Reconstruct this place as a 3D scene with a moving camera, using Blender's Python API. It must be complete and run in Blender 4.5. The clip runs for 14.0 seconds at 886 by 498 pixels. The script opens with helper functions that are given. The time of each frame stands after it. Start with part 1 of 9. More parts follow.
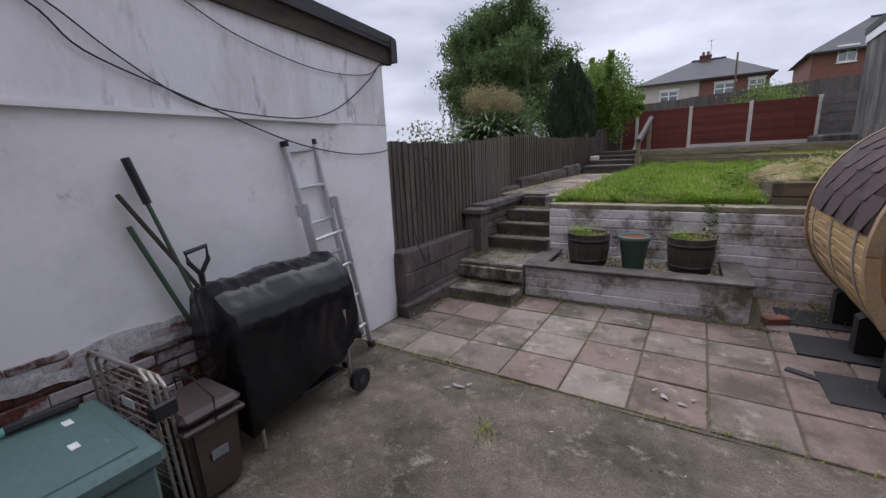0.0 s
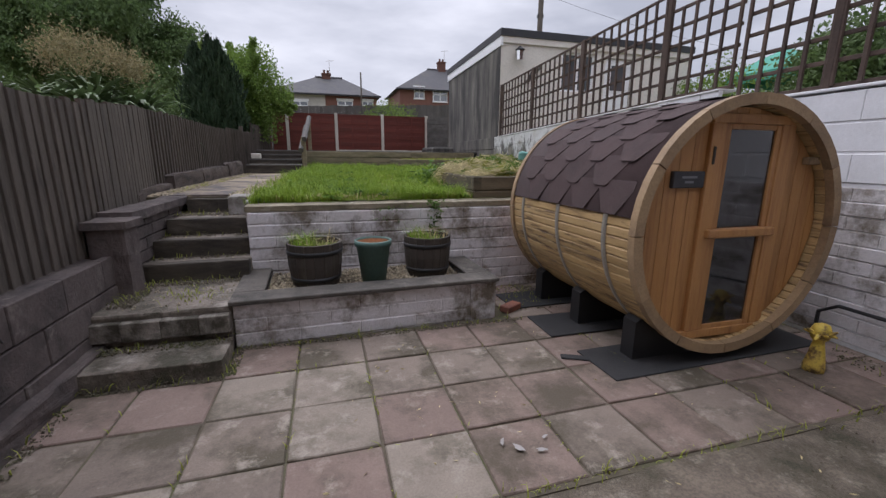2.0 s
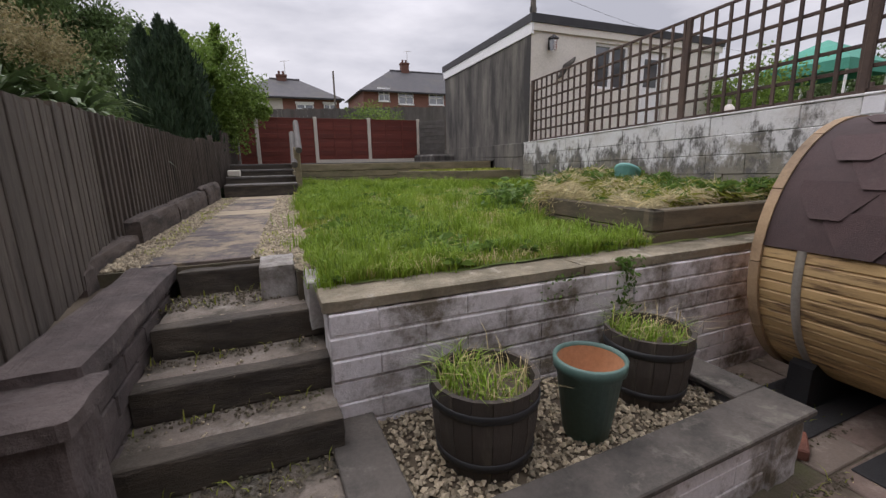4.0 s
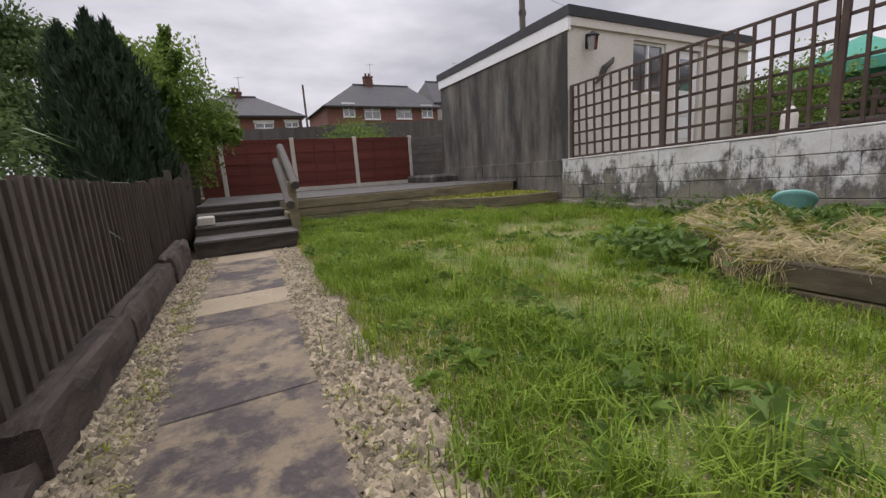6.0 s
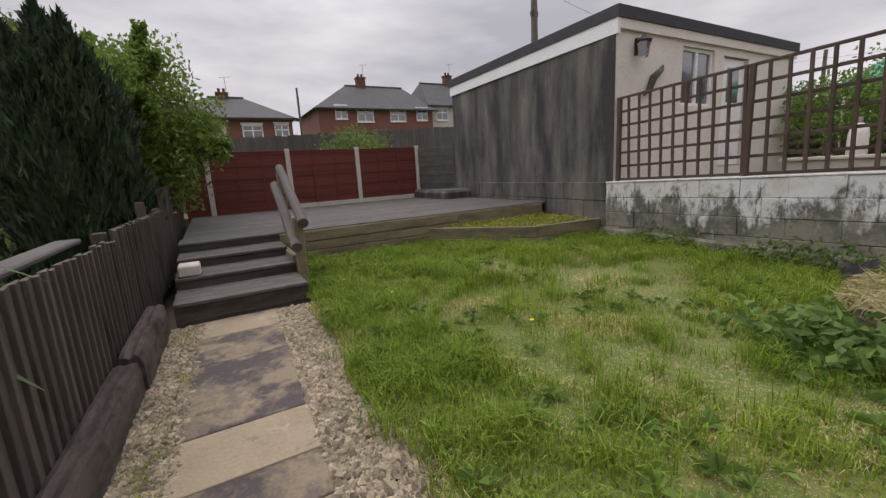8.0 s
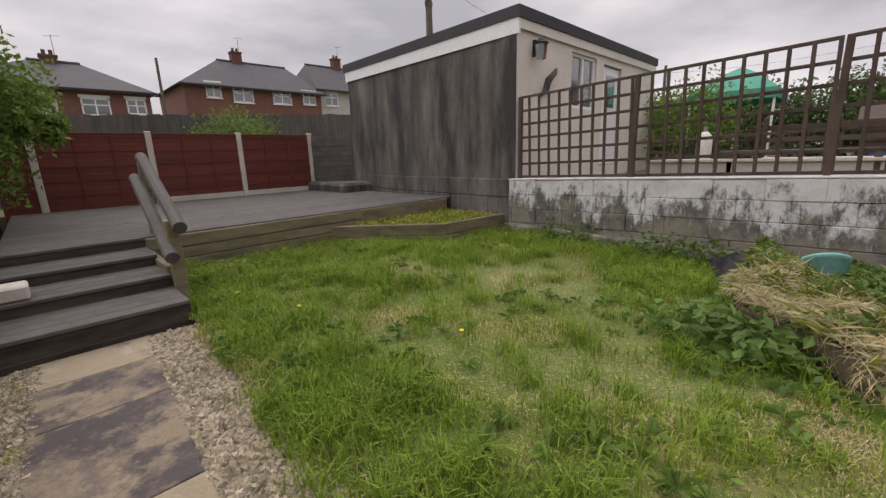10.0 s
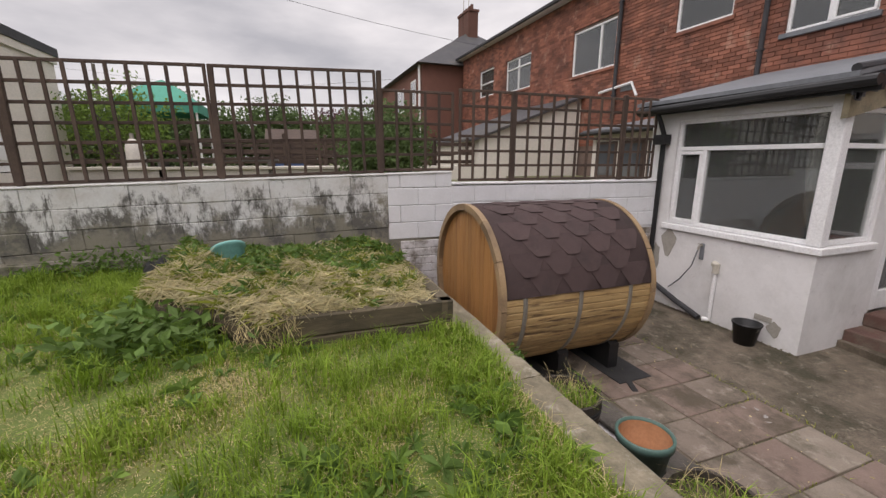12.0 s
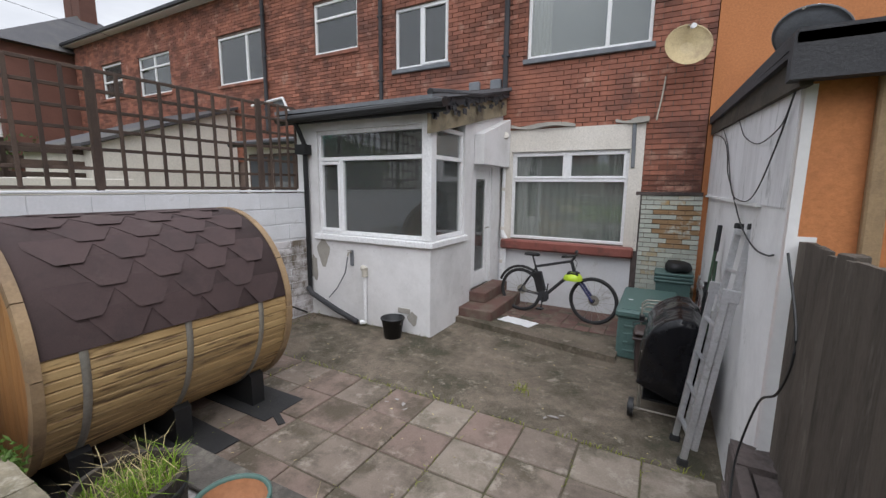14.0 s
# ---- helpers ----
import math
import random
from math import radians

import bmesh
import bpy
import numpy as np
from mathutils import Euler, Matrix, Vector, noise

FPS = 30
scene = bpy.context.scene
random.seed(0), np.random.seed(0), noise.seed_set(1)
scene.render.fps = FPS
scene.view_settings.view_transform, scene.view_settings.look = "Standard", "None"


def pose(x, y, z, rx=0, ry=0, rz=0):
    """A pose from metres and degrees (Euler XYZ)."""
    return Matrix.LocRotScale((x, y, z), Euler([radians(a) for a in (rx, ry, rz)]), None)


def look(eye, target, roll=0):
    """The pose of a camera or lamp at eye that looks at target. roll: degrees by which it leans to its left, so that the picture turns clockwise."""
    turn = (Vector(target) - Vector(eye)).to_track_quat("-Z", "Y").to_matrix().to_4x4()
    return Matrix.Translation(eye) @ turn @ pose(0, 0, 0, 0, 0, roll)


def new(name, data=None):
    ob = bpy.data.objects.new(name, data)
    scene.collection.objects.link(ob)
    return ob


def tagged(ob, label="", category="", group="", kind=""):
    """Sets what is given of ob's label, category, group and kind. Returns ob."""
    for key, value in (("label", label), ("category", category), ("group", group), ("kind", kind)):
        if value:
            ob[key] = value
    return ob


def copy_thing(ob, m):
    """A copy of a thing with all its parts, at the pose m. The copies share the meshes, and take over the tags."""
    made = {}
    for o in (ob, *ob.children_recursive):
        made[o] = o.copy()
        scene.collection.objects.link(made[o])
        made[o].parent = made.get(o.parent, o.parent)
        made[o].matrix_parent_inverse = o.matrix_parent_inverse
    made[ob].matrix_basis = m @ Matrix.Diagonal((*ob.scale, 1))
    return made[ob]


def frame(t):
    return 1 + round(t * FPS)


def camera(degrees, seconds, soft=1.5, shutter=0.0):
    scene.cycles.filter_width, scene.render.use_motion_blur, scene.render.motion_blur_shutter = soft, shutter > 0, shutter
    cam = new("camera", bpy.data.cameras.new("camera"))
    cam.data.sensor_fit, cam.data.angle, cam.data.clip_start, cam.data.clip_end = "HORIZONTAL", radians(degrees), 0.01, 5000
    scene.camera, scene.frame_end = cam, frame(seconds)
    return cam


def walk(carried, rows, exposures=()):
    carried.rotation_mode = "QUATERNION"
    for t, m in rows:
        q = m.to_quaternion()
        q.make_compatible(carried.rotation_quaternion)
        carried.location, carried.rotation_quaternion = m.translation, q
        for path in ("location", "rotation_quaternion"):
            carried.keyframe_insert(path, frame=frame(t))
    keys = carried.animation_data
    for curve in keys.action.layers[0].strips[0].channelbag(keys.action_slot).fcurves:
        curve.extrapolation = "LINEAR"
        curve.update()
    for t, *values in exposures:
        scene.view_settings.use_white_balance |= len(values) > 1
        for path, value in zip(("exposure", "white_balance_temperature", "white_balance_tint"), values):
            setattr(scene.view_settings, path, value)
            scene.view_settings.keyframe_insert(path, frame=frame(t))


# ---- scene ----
# ---------- camera ----------
cam = camera(95.1, 14.0, soft=1.4)
PATH = [
    (0, (1.289, -0.124, 1.566), (0.239, 1.521, 1.127), -2.7),
    (0.5, (1.109, 0.136, 1.457), (0.477, 1.978, 1.001), -1.6),
    (1, (0.87, 0.386, 1.429), (0.787, 2.336, 0.991), -0.1),
    (1.5, (0.62, 0.611, 1.426), (1.058, 2.512, 0.985), -0.3),
    (2, (0.379, 1.042, 1.363), (0.918, 2.917, 0.924), 0.4),
    (2.5, (0.201, 1.531, 1.339), (0.777, 3.397, 0.905), 0.1),
    (3, (-0.013, 2.045, 1.363), (0.618, 3.892, 0.927), 0.1),
    (5.5, (-0.853, 4.85, 1.755), (0.022, 6.604, 1.358), -3.4),
    (6, (-0.827, 5.26, 1.801), (0.082, 7.001, 1.423), -3.7),
    (6.5, (-0.765, 5.7, 2.017), (0.175, 7.427, 1.651), -3.9),
    (7, (-0.773, 5.976, 2.094), (0.17, 7.7, 1.721), -3.6),
    (9.5, (-0.823, 6.88, 2.279), (0.322, 8.467, 1.863), -2.1),
    (10, (-0.798, 6.821, 2.266), (0.566, 8.212, 1.812), -1.8),
    (10.5, (-0.817, 6.747, 2.263), (0.821, 7.787, 1.781), -0.5),
    (11, (-0.827, 6.67, 2.248), (1.014, 7.28, 1.762), 0.3),
    (11.5, (-0.839, 6.536, 2.244), (1.107, 6.524, 1.784), 0.0),
    (12, (-0.766, 6.297, 2.201), (1.066, 5.621, 1.766), 0.2),
    (12.5, (-0.787, 6.099, 2.175), (0.794, 4.946, 1.762), 1.6),
    (13, (-0.768, 5.949, 2.206), (0.462, 4.421, 1.815), 1.0),
    (13.5, (-0.791, 5.678, 2.07), (0.227, 3.988, 1.744), 0.1),
    (14, (-0.753, 5.41, 1.972), (0.196, 3.676, 1.669), 0.6),
]
EXPOSURES = [(0.0, 0.0, 5900, 19), (1.5, 0.0, 5950, 17), (3.0, 0.0, 6300, 18), (5.5, -0.04, 6450, 18), (7.0, -0.12, 6600, 18), (9.5, -0.18, 6750, 19), (11.0, -0.07, 6850, 19), (12.0, -0.05, 6800, 17), (13.0, 0.05, 6400, 12), (14.0, 0.12, 6200, 11)]
walk(cam, [(t, look(eye, target, roll)) for t, eye, target, roll in PATH], EXPOSURES)

# ---------- overcast sky and a weak, very soft sun ----------
SUN_ELEVATION, SUN_AZIMUTH = radians(52), radians(-32)
world = bpy.data.worlds.new("overcast_sky")
scene.world = world
world.use_nodes = True
wn, wl = world.node_tree.nodes, world.node_tree.links
wn.clear()
w_out = wn.new("ShaderNodeOutputWorld")
w_bg = wn.new("ShaderNodeBackground")
w_sky = wn.new("ShaderNodeTexSky")
w_sky.sky_type, w_sky.sun_disc = "NISHITA", False
w_sky.sun_elevation, w_sky.sun_rotation = SUN_ELEVATION, SUN_AZIMUTH
w_co = wn.new("ShaderNodeTexCoord")
w_map = wn.new("ShaderNodeMapping")
w_map.inputs["Scale"].default_value = (1.0, 1.0, 3.2)
w_noise = wn.new("ShaderNodeTexNoise")
w_noise.inputs["Scale"].default_value = 2.1
w_noise.inputs["Detail"].default_value = 6.0
w_noise.inputs["Roughness"].default_value = 0.52
w_ramp = wn.new("ShaderNodeValToRGB")
w_ramp.color_ramp.elements[0].position, w_ramp.color_ramp.elements[0].color = 0.36, (4.9, 5.1, 5.5, 1)
w_ramp.color_ramp.elements[1].position, w_ramp.color_ramp.elements[1].color = 0.64, (8.8, 8.9, 9.1, 1)
w_mix = wn.new("ShaderNodeMixRGB")
w_mix.inputs["Fac"].default_value = 0.96
wl.new(w_co.outputs["Generated"], w_map.inputs["Vector"])
wl.new(w_map.outputs["Vector"], w_noise.inputs["Vector"])
wl.new(w_noise.outputs["Fac"], w_ramp.inputs["Fac"])
wl.new(w_sky.outputs["Color"], w_mix.inputs["Color1"])
wl.new(w_ramp.outputs["Color"], w_mix.inputs["Color2"])
# an overcast sky is about three times brighter overhead than at the horizon
w_sep = wn.new("ShaderNodeSeparateXYZ")
w_rise = wn.new("ShaderNodeMapRange")
w_rise.inputs["From Min"].default_value, w_rise.inputs["From Max"].default_value = 0.3, 1.0
w_rise.inputs["To Min"].default_value, w_rise.inputs["To Max"].default_value = 1.02, 2.9
w_mul = wn.new("ShaderNodeVectorMath")
w_mul.operation = "SCALE"
wl.new(w_co.outputs["Generated"], w_sep.inputs["Vector"])
wl.new(w_sep.outputs["Z"], w_rise.inputs["Value"])
wl.new(w_mix.outputs["Color"], w_mul.inputs["Vector"])
wl.new(w_rise.outputs["Result"], w_mul.inputs["Scale"])
wl.new(w_mul.outputs["Vector"], w_bg.inputs["Color"])
w_bg.inputs["Strength"].default_value = 0.1
wl.new(w_bg.outputs["Background"], w_out.inputs["Surface"])
sun_data = bpy.data.lights.new("sun", "SUN")
sun_data.energy, sun_data.angle, sun_data.color = 1.4, radians(60), (1.0, 0.97, 0.93)
sun = new("sun", sun_data)
sun.matrix_world = look((0, 0, 30), Vector((0, 0, 30)) - Vector((math.sin(SUN_AZIMUTH) * math.cos(SUN_ELEVATION), math.cos(SUN_AZIMUTH) * math.cos(SUN_ELEVATION), math.sin(SUN_ELEVATION))))


# ---------- materials ----------
def material(name, c1, c2=None, scale=6.0, rough=0.85, bump=0.25, grain=60.0, stain=None, stain_scale=1.5, stain_at=0.55, stain_soft=0.12,
             metal=0.0, rand=0.0, stretch=(1, 1, 1), local=False, detail=8.0, spec=0.4, island=0.0, second=None, speck=0.18):
    """Two-scale mottled surface: c1 to c2 by broad noise, fine grain in value and bump, optional stains of their own shape."""
    m = bpy.data.materials.new(name)
    m.use_nodes = True
    n, l = m.node_tree.nodes, m.node_tree.links
    b = n["Principled BSDF"]
    b.inputs["Metallic"].default_value = metal
    b.inputs["Specular IOR Level"].default_value = spec
    if local:
        src = n.new("ShaderNodeTexCoord").outputs["Object"]
    else:
        src = n.new("ShaderNodeNewGeometry").outputs["Position"]
    mp = n.new("ShaderNodeMapping")
    mp.inputs["Scale"].default_value = stretch
    l.new(src, mp.inputs["Vector"])
    info = n.new("ShaderNodeObjectInfo")
    vec = mp.outputs["Vector"]
    if rand or local:
        add = n.new("ShaderNodeVectorMath")
        add.operation = "MULTIPLY_ADD"
        add.inputs[1].default_value = (1, 1, 1)
        comb = n.new("ShaderNodeCombineXYZ")
        mul = n.new("ShaderNodeMath")
        mul.operation = "MULTIPLY"
        mul.inputs[1].default_value = 37.0
        l.new(info.outputs["Random"], mul.inputs[0])
        l.new(mul.outputs[0], comb.inputs[0])
        l.new(mul.outputs[0], comb.inputs[2])
        l.new(vec, add.inputs[0])
        l.new(comb.outputs[0], add.inputs[2])
        vec = add.outputs[0]
    broad = n.new("ShaderNodeTexNoise")
    broad.inputs["Scale"].default_value, broad.inputs["Detail"].default_value = scale, detail
    broad.inputs["Roughness"].default_value = 0.6
    l.new(vec, broad.inputs["Vector"])
    ramp = n.new("ShaderNodeValToRGB")
    ramp.color_ramp.elements[0].position, ramp.color_ramp.elements[1].position = 0.3, 0.7
    ramp.color_ramp.elements[0].color = (*c1, 1)
    ramp.color_ramp.elements[1].color = (*(c2 or [c * 0.8 for c in c1]), 1)
    l.new(broad.outputs["Fac"], ramp.inputs["Fac"])
    col = ramp.outputs["Color"]
    fine = n.new("ShaderNodeTexNoise")
    fine.inputs["Scale"].default_value, fine.inputs["Detail"].default_value = grain, 5.0
    fine.inputs["Roughness"].default_value = 0.7
    l.new(vec, fine.inputs["Vector"])
    if stain:
        st = n.new("ShaderNodeTexNoise")
        st.inputs["Scale"].default_value, st.inputs["Detail"].default_value = stain_scale, 9.0
        st.inputs["Roughness"].default_value = 0.68
        l.new(vec, st.inputs["Vector"])
        sr = n.new("ShaderNodeMapRange")
        sr.inputs["From Min"].default_value, sr.inputs["From Max"].default_value = stain_at - stain_soft, stain_at + stain_soft
        l.new(st.outputs["Fac"], sr.inputs["Value"])
        mx = n.new("ShaderNodeMixRGB")
        mx.inputs["Color2"].default_value = (*stain, 1)
        l.new(sr.outputs["Result"], mx.inputs["Fac"])
        l.new(col, mx.inputs["Color1"])
        col = mx.outputs["Color"]
    if second:
        tint, s_scale, s_at, s_soft = second
        st = n.new("ShaderNodeTexNoise")
        st.inputs["Scale"].default_value, st.inputs["Detail"].default_value = s_scale, 8.0
        st.inputs["Roughness"].default_value = 0.72
        shift = n.new("ShaderNodeVectorMath")
        shift.operation = "ADD"
        shift.inputs[1].default_value = (13.1, 7.7, 3.3)
        l.new(vec, shift.inputs[0])
        l.new(shift.outputs[0], st.inputs["Vector"])
        sr = n.new("ShaderNodeMapRange")
        sr.inputs["From Min"].default_value, sr.inputs["From Max"].default_value = s_at - s_soft, s_at + s_soft
        l.new(st.outputs["Fac"], sr.inputs["Value"])
        mx = n.new("ShaderNodeMixRGB")
        mx.inputs["Color2"].default_value = (*tint, 1)
        l.new(sr.outputs["Result"], mx.inputs["Fac"])
        l.new(col, mx.inputs["Color1"])
        col = mx.outputs["Color"]
    hsv = n.new("ShaderNodeHueSaturation")
    val = n.new("ShaderNodeMapRange")
    val.inputs["From Min"].default_value, val.inputs["From Max"].default_value = 0.25, 0.75
    val.inputs["To Min"].default_value, val.inputs["To Max"].default_value = 1 - speck, 1 + speck
    l.new(fine.outputs["Fac"], val.inputs["Value"])
    value = val.outputs["Result"]
    if rand or island:
        rr = n.new("ShaderNodeMapRange")
        amount = rand or island
        rr.inputs["To Min"].default_value, rr.inputs["To Max"].default_value = 1 - amount, 1 + amount
        if island:
            l.new(n.new("ShaderNodeNewGeometry").outputs["Random Per Island"], rr.inputs["Value"])
        else:
            l.new(info.outputs["Random"], rr.inputs["Value"])
        mm = n.new("ShaderNodeMath")
        mm.operation = "MULTIPLY"
        l.new(value, mm.inputs[0])
        l.new(rr.outputs["Result"], mm.inputs[1])
        value = mm.outputs[0]
    l.new(value, hsv.inputs["Value"])
    l.new(col, hsv.inputs["Color"])
    l.new(hsv.outputs["Color"], b.inputs["Base Color"])
    rg = n.new("ShaderNodeMapRange")
    rg.inputs["To Min"].default_value, rg.inputs["To Max"].default_value = max(rough - 0.12, 0.05), min(rough + 0.1, 1)
    l.new(broad.outputs["Fac"], rg.inputs["Value"])
    l.new(rg.outputs["Result"], b.inputs["Roughness"])
    if bump:
        bp = n.new("ShaderNodeBump")
        bp.inputs["Strength"].default_value, bp.inputs["Distance"].default_value = bump, 0.01
        l.new(fine.outputs["Fac"], bp.inputs["Height"])
        l.new(bp.outputs["Normal"], b.inputs["Normal"])
    return m


M = {}
M["concrete"] = material("worn_concrete", (0.125, 0.099, 0.074), (0.20, 0.163, 0.124), 5.0, 0.92, 1.0, 75, (0.060, 0.054, 0.034), 1.2, 0.52, 0.08, speck=0.42, second=((0.25, 0.215, 0.172), 7.0, 0.61, 0.06))
M["slab"] = material("paving_slab", (0.165, 0.131, 0.106), (0.22, 0.177, 0.143), 5.0, 0.88, 0.5, 90, (0.09, 0.075, 0.052), 2.0, 0.53, 0.07, rand=0.06, second=((0.29, 0.25, 0.205), 5.5, 0.61, 0.06))
M["joint"] = material("joint_soil", (0.085, 0.070, 0.050), (0.12, 0.10, 0.068), 8, 0.95, 0.6, 60, (0.085, 0.09, 0.038), 2.5, 0.57, 0.08)
M["white_render"] = material("white_render", (0.70, 0.69, 0.69), (0.76, 0.75, 0.75), 1.6, 0.8, 0.07, 25, (0.54, 0.53, 0.52), 1.1, 0.60, 0.14, speck=0.035, second=((0.42, 0.40, 0.385), 3.6, 0.67, 0.05))
M["streaked_render"] = material("streaked_render", (0.68, 0.67, 0.68), (0.74, 0.73, 0.74), 2.0, 0.82, 0.12, 30, (0.32, 0.315, 0.31), 6.0, 0.62, 0.07, stretch=(1, 1.5, 0.4), speck=0.05, second=((0.52, 0.51, 0.51), 1.6, 0.58, 0.12))
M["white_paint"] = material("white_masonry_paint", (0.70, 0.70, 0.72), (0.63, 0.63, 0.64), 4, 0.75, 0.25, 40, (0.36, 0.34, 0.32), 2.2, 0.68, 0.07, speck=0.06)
M["mossy_block"] = material("mossy_block", (0.24, 0.22, 0.18), (0.36, 0.33, 0.28), 4, 0.9, 0.6, 40, (0.095, 0.09, 0.06), 2.2, 0.50, 0.1)
M["kerb_timber"] = material("rough_kerb_timber", (0.072, 0.056, 0.047), (0.125, 0.098, 0.083), 5, 0.9, 0.9, 45, (0.040, 0.032, 0.028), 4, 0.54, 0.08, stretch=(3, 0.8, 3))
M["bed_sleeper"] = material("mossy_bed_sleeper", (0.088, 0.070, 0.044), (0.135, 0.108, 0.068), 3, 0.85, 0.5, 40, (0.045, 0.038, 0.024), 2.2, 0.56, 0.12, stretch=(1, 1, 5), rand=0.1)
M["old_white_brick"] = material("worn_white_brick", (0.64, 0.61, 0.62), (0.53, 0.50, 0.49), 4, 0.85, 0.6, 45, (0.15, 0.125, 0.095), 2.6, 0.56, 0.07, speck=0.12, second=((0.27, 0.24, 0.21), 5.5, 0.60, 0.06))
M["dark_block"] = material("dark_blockwork", (0.082, 0.064, 0.060), (0.128, 0.103, 0.094), 4, 0.92, 0.9, 45, (0.036, 0.030, 0.029), 2.2, 0.54, 0.1, second=((0.17, 0.145, 0.13), 5.0, 0.64, 0.06))
M["sleeper"] = material("dark_sleeper", (0.05, 0.041, 0.032), (0.085, 0.070, 0.052), 3, 0.85, 0.6, 40, (0.026, 0.022, 0.018), 2.2, 0.54, 0.12, stretch=(1, 1, 4), rand=0.12)
M["sleeper_light"] = material("weathered_sleeper", (0.17, 0.14, 0.085), (0.24, 0.20, 0.13), 3, 0.85, 0.5, 40, (0.09, 0.085, 0.05), 1.8, 0.56, 0.12, stretch=(1, 1, 4), rand=0.12)
M["deck"] = material("weathered_deck", (0.080, 0.073, 0.067), (0.115, 0.106, 0.097), 2.5, 0.8, 0.35, 45, (0.066, 0.060, 0.051), 1.5, 0.56, 0.12, stretch=(3, 1, 1), rand=0.12)
M["fence"] = material("dark_fence", (0.078, 0.063, 0.051), (0.124, 0.102, 0.083), 3, 0.85, 0.5, 40, (0.046, 0.037, 0.030), 3.0, 0.56, 0.1, stretch=(3, 3, 0.5), rand=0.2, second=((0.155, 0.132, 0.11), 5.0, 0.64, 0.06))
M["red_panel"] = material("red_brown_panel", (0.10, 0.022, 0.016), (0.14, 0.034, 0.022), 3, 0.8, 0.4, 40, (0.10, 0.03, 0.02), 2, 0.6, 0.1, stretch=(0.6, 3, 3), rand=0.15)
M["concrete_post"] = material("concrete_post", (0.45, 0.42, 0.36), (0.55, 0.51, 0.44), 4, 0.9, 0.3, 60)
M["trellis"] = material("brown_trellis", (0.052, 0.035, 0.028), (0.092, 0.063, 0.048), 5, 0.85, 0.4, 60, rand=0.25)
M["brick"] = material("red_brick", (0.235, 0.092, 0.060), (0.31, 0.125, 0.082), 3.5, 0.88, 0.6, 90, (0.135, 0.062, 0.047), 1.3, 0.54, 0.10, island=0.32, second=((0.38, 0.215, 0.16), 2.2, 0.63, 0.05))
M["far_brick"] = material("far_red_brick", (0.130, 0.060, 0.045), (0.172, 0.080, 0.060), 3, 0.9, 0.3, 30, (0.13, 0.062, 0.047), 0.8, 0.6, 0.15, island=0.2)
M["chimney_brick"] = material("sooty_brick", (0.10, 0.048, 0.036), (0.135, 0.064, 0.048), 3, 0.9, 0.3, 30)
M["brick_mortar"] = material("red_stained_mortar", (0.15, 0.078, 0.060), (0.20, 0.11, 0.085), 6, 0.95, 0.4, 60)
M["mortar"] = material("mortar", (0.15, 0.105, 0.088), (0.20, 0.15, 0.125), 6, 0.95, 0.4, 60)
M["orange_render"] = material("orange_render", (0.50, 0.20, 0.075), (0.44, 0.17, 0.065), 1.2, 0.85, 0.3, 40, (0.36, 0.14, 0.06), 1.1, 0.64, 0.12)
M["cream"] = material("cream_render", (0.62, 0.58, 0.52), (0.70, 0.66, 0.60), 2, 0.85, 0.2, 40)
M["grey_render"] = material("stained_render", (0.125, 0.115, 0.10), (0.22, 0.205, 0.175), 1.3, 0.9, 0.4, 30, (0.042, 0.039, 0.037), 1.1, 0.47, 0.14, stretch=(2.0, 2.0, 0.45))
M["pvc"] = material("white_pvc", (0.80, 0.80, 0.81), (0.76, 0.76, 0.76), 3, 0.35, 0.02, 40)
M["felt"] = material("dark_felt", (0.030, 0.030, 0.034), (0.055, 0.055, 0.06), 4, 0.75, 0.4, 60)
M["lead"] = material("grey_lead", (0.13, 0.14, 0.155), (0.2, 0.21, 0.225), 4, 0.6, 0.3, 50)
M["slate"] = material("roof_slate", (0.055, 0.053, 0.058), (0.085, 0.082, 0.086), 2, 0.75, 0.3, 30, (0.10, 0.094, 0.075), 0.5, 0.62, 0.1, island=0.15)
M["black"] = material("black_plastic", (0.012, 0.012, 0.013), (0.02, 0.02, 0.021), 6, 0.45, 0.05, 60)
M["cedar"] = material("cedar_board", (0.33, 0.160, 0.052), (0.42, 0.222, 0.082), 2.2, 0.5, 0.2, 60, (0.22, 0.092, 0.031), 2.2, 0.57, 0.12, stretch=(9, 9, 0.6), rand=0.16)
M["stave"] = material("pale_stave", (0.39, 0.25, 0.105), (0.49, 0.34, 0.16), 2.2, 0.6, 0.2, 60, (0.12, 0.07, 0.035), 2.9, 0.57, 0.06, stretch=(9, 0.9, 9), rand=0.2)
M["rim"] = material("weathered_rim", (0.33, 0.225, 0.12), (0.25, 0.17, 0.10), 3, 0.7, 0.3, 60, (0.15, 0.10, 0.06), 2, 0.6, 0.1, rand=0.12)
M["shingle"] = material("brown_shingle", (0.058, 0.037, 0.036), (0.074, 0.048, 0.046), 3, 0.9, 0.6, 150, (0.048, 0.033, 0.032), 4, 0.6, 0.1, rand=0.05, second=((0.09, 0.068, 0.062), 2.0, 0.66, 0.08))
M["steel"] = material("band_steel", (0.32, 0.30, 0.26), (0.4, 0.37, 0.32), 5, 0.5, 0.1, 50, metal=0.6)
M["alu"] = material("aluminium", (0.50, 0.50, 0.51), (0.6, 0.6, 0.61), 5, 0.42, 0.08, 60, (0.30, 0.29, 0.28), 6, 0.66, 0.08, metal=0.75)
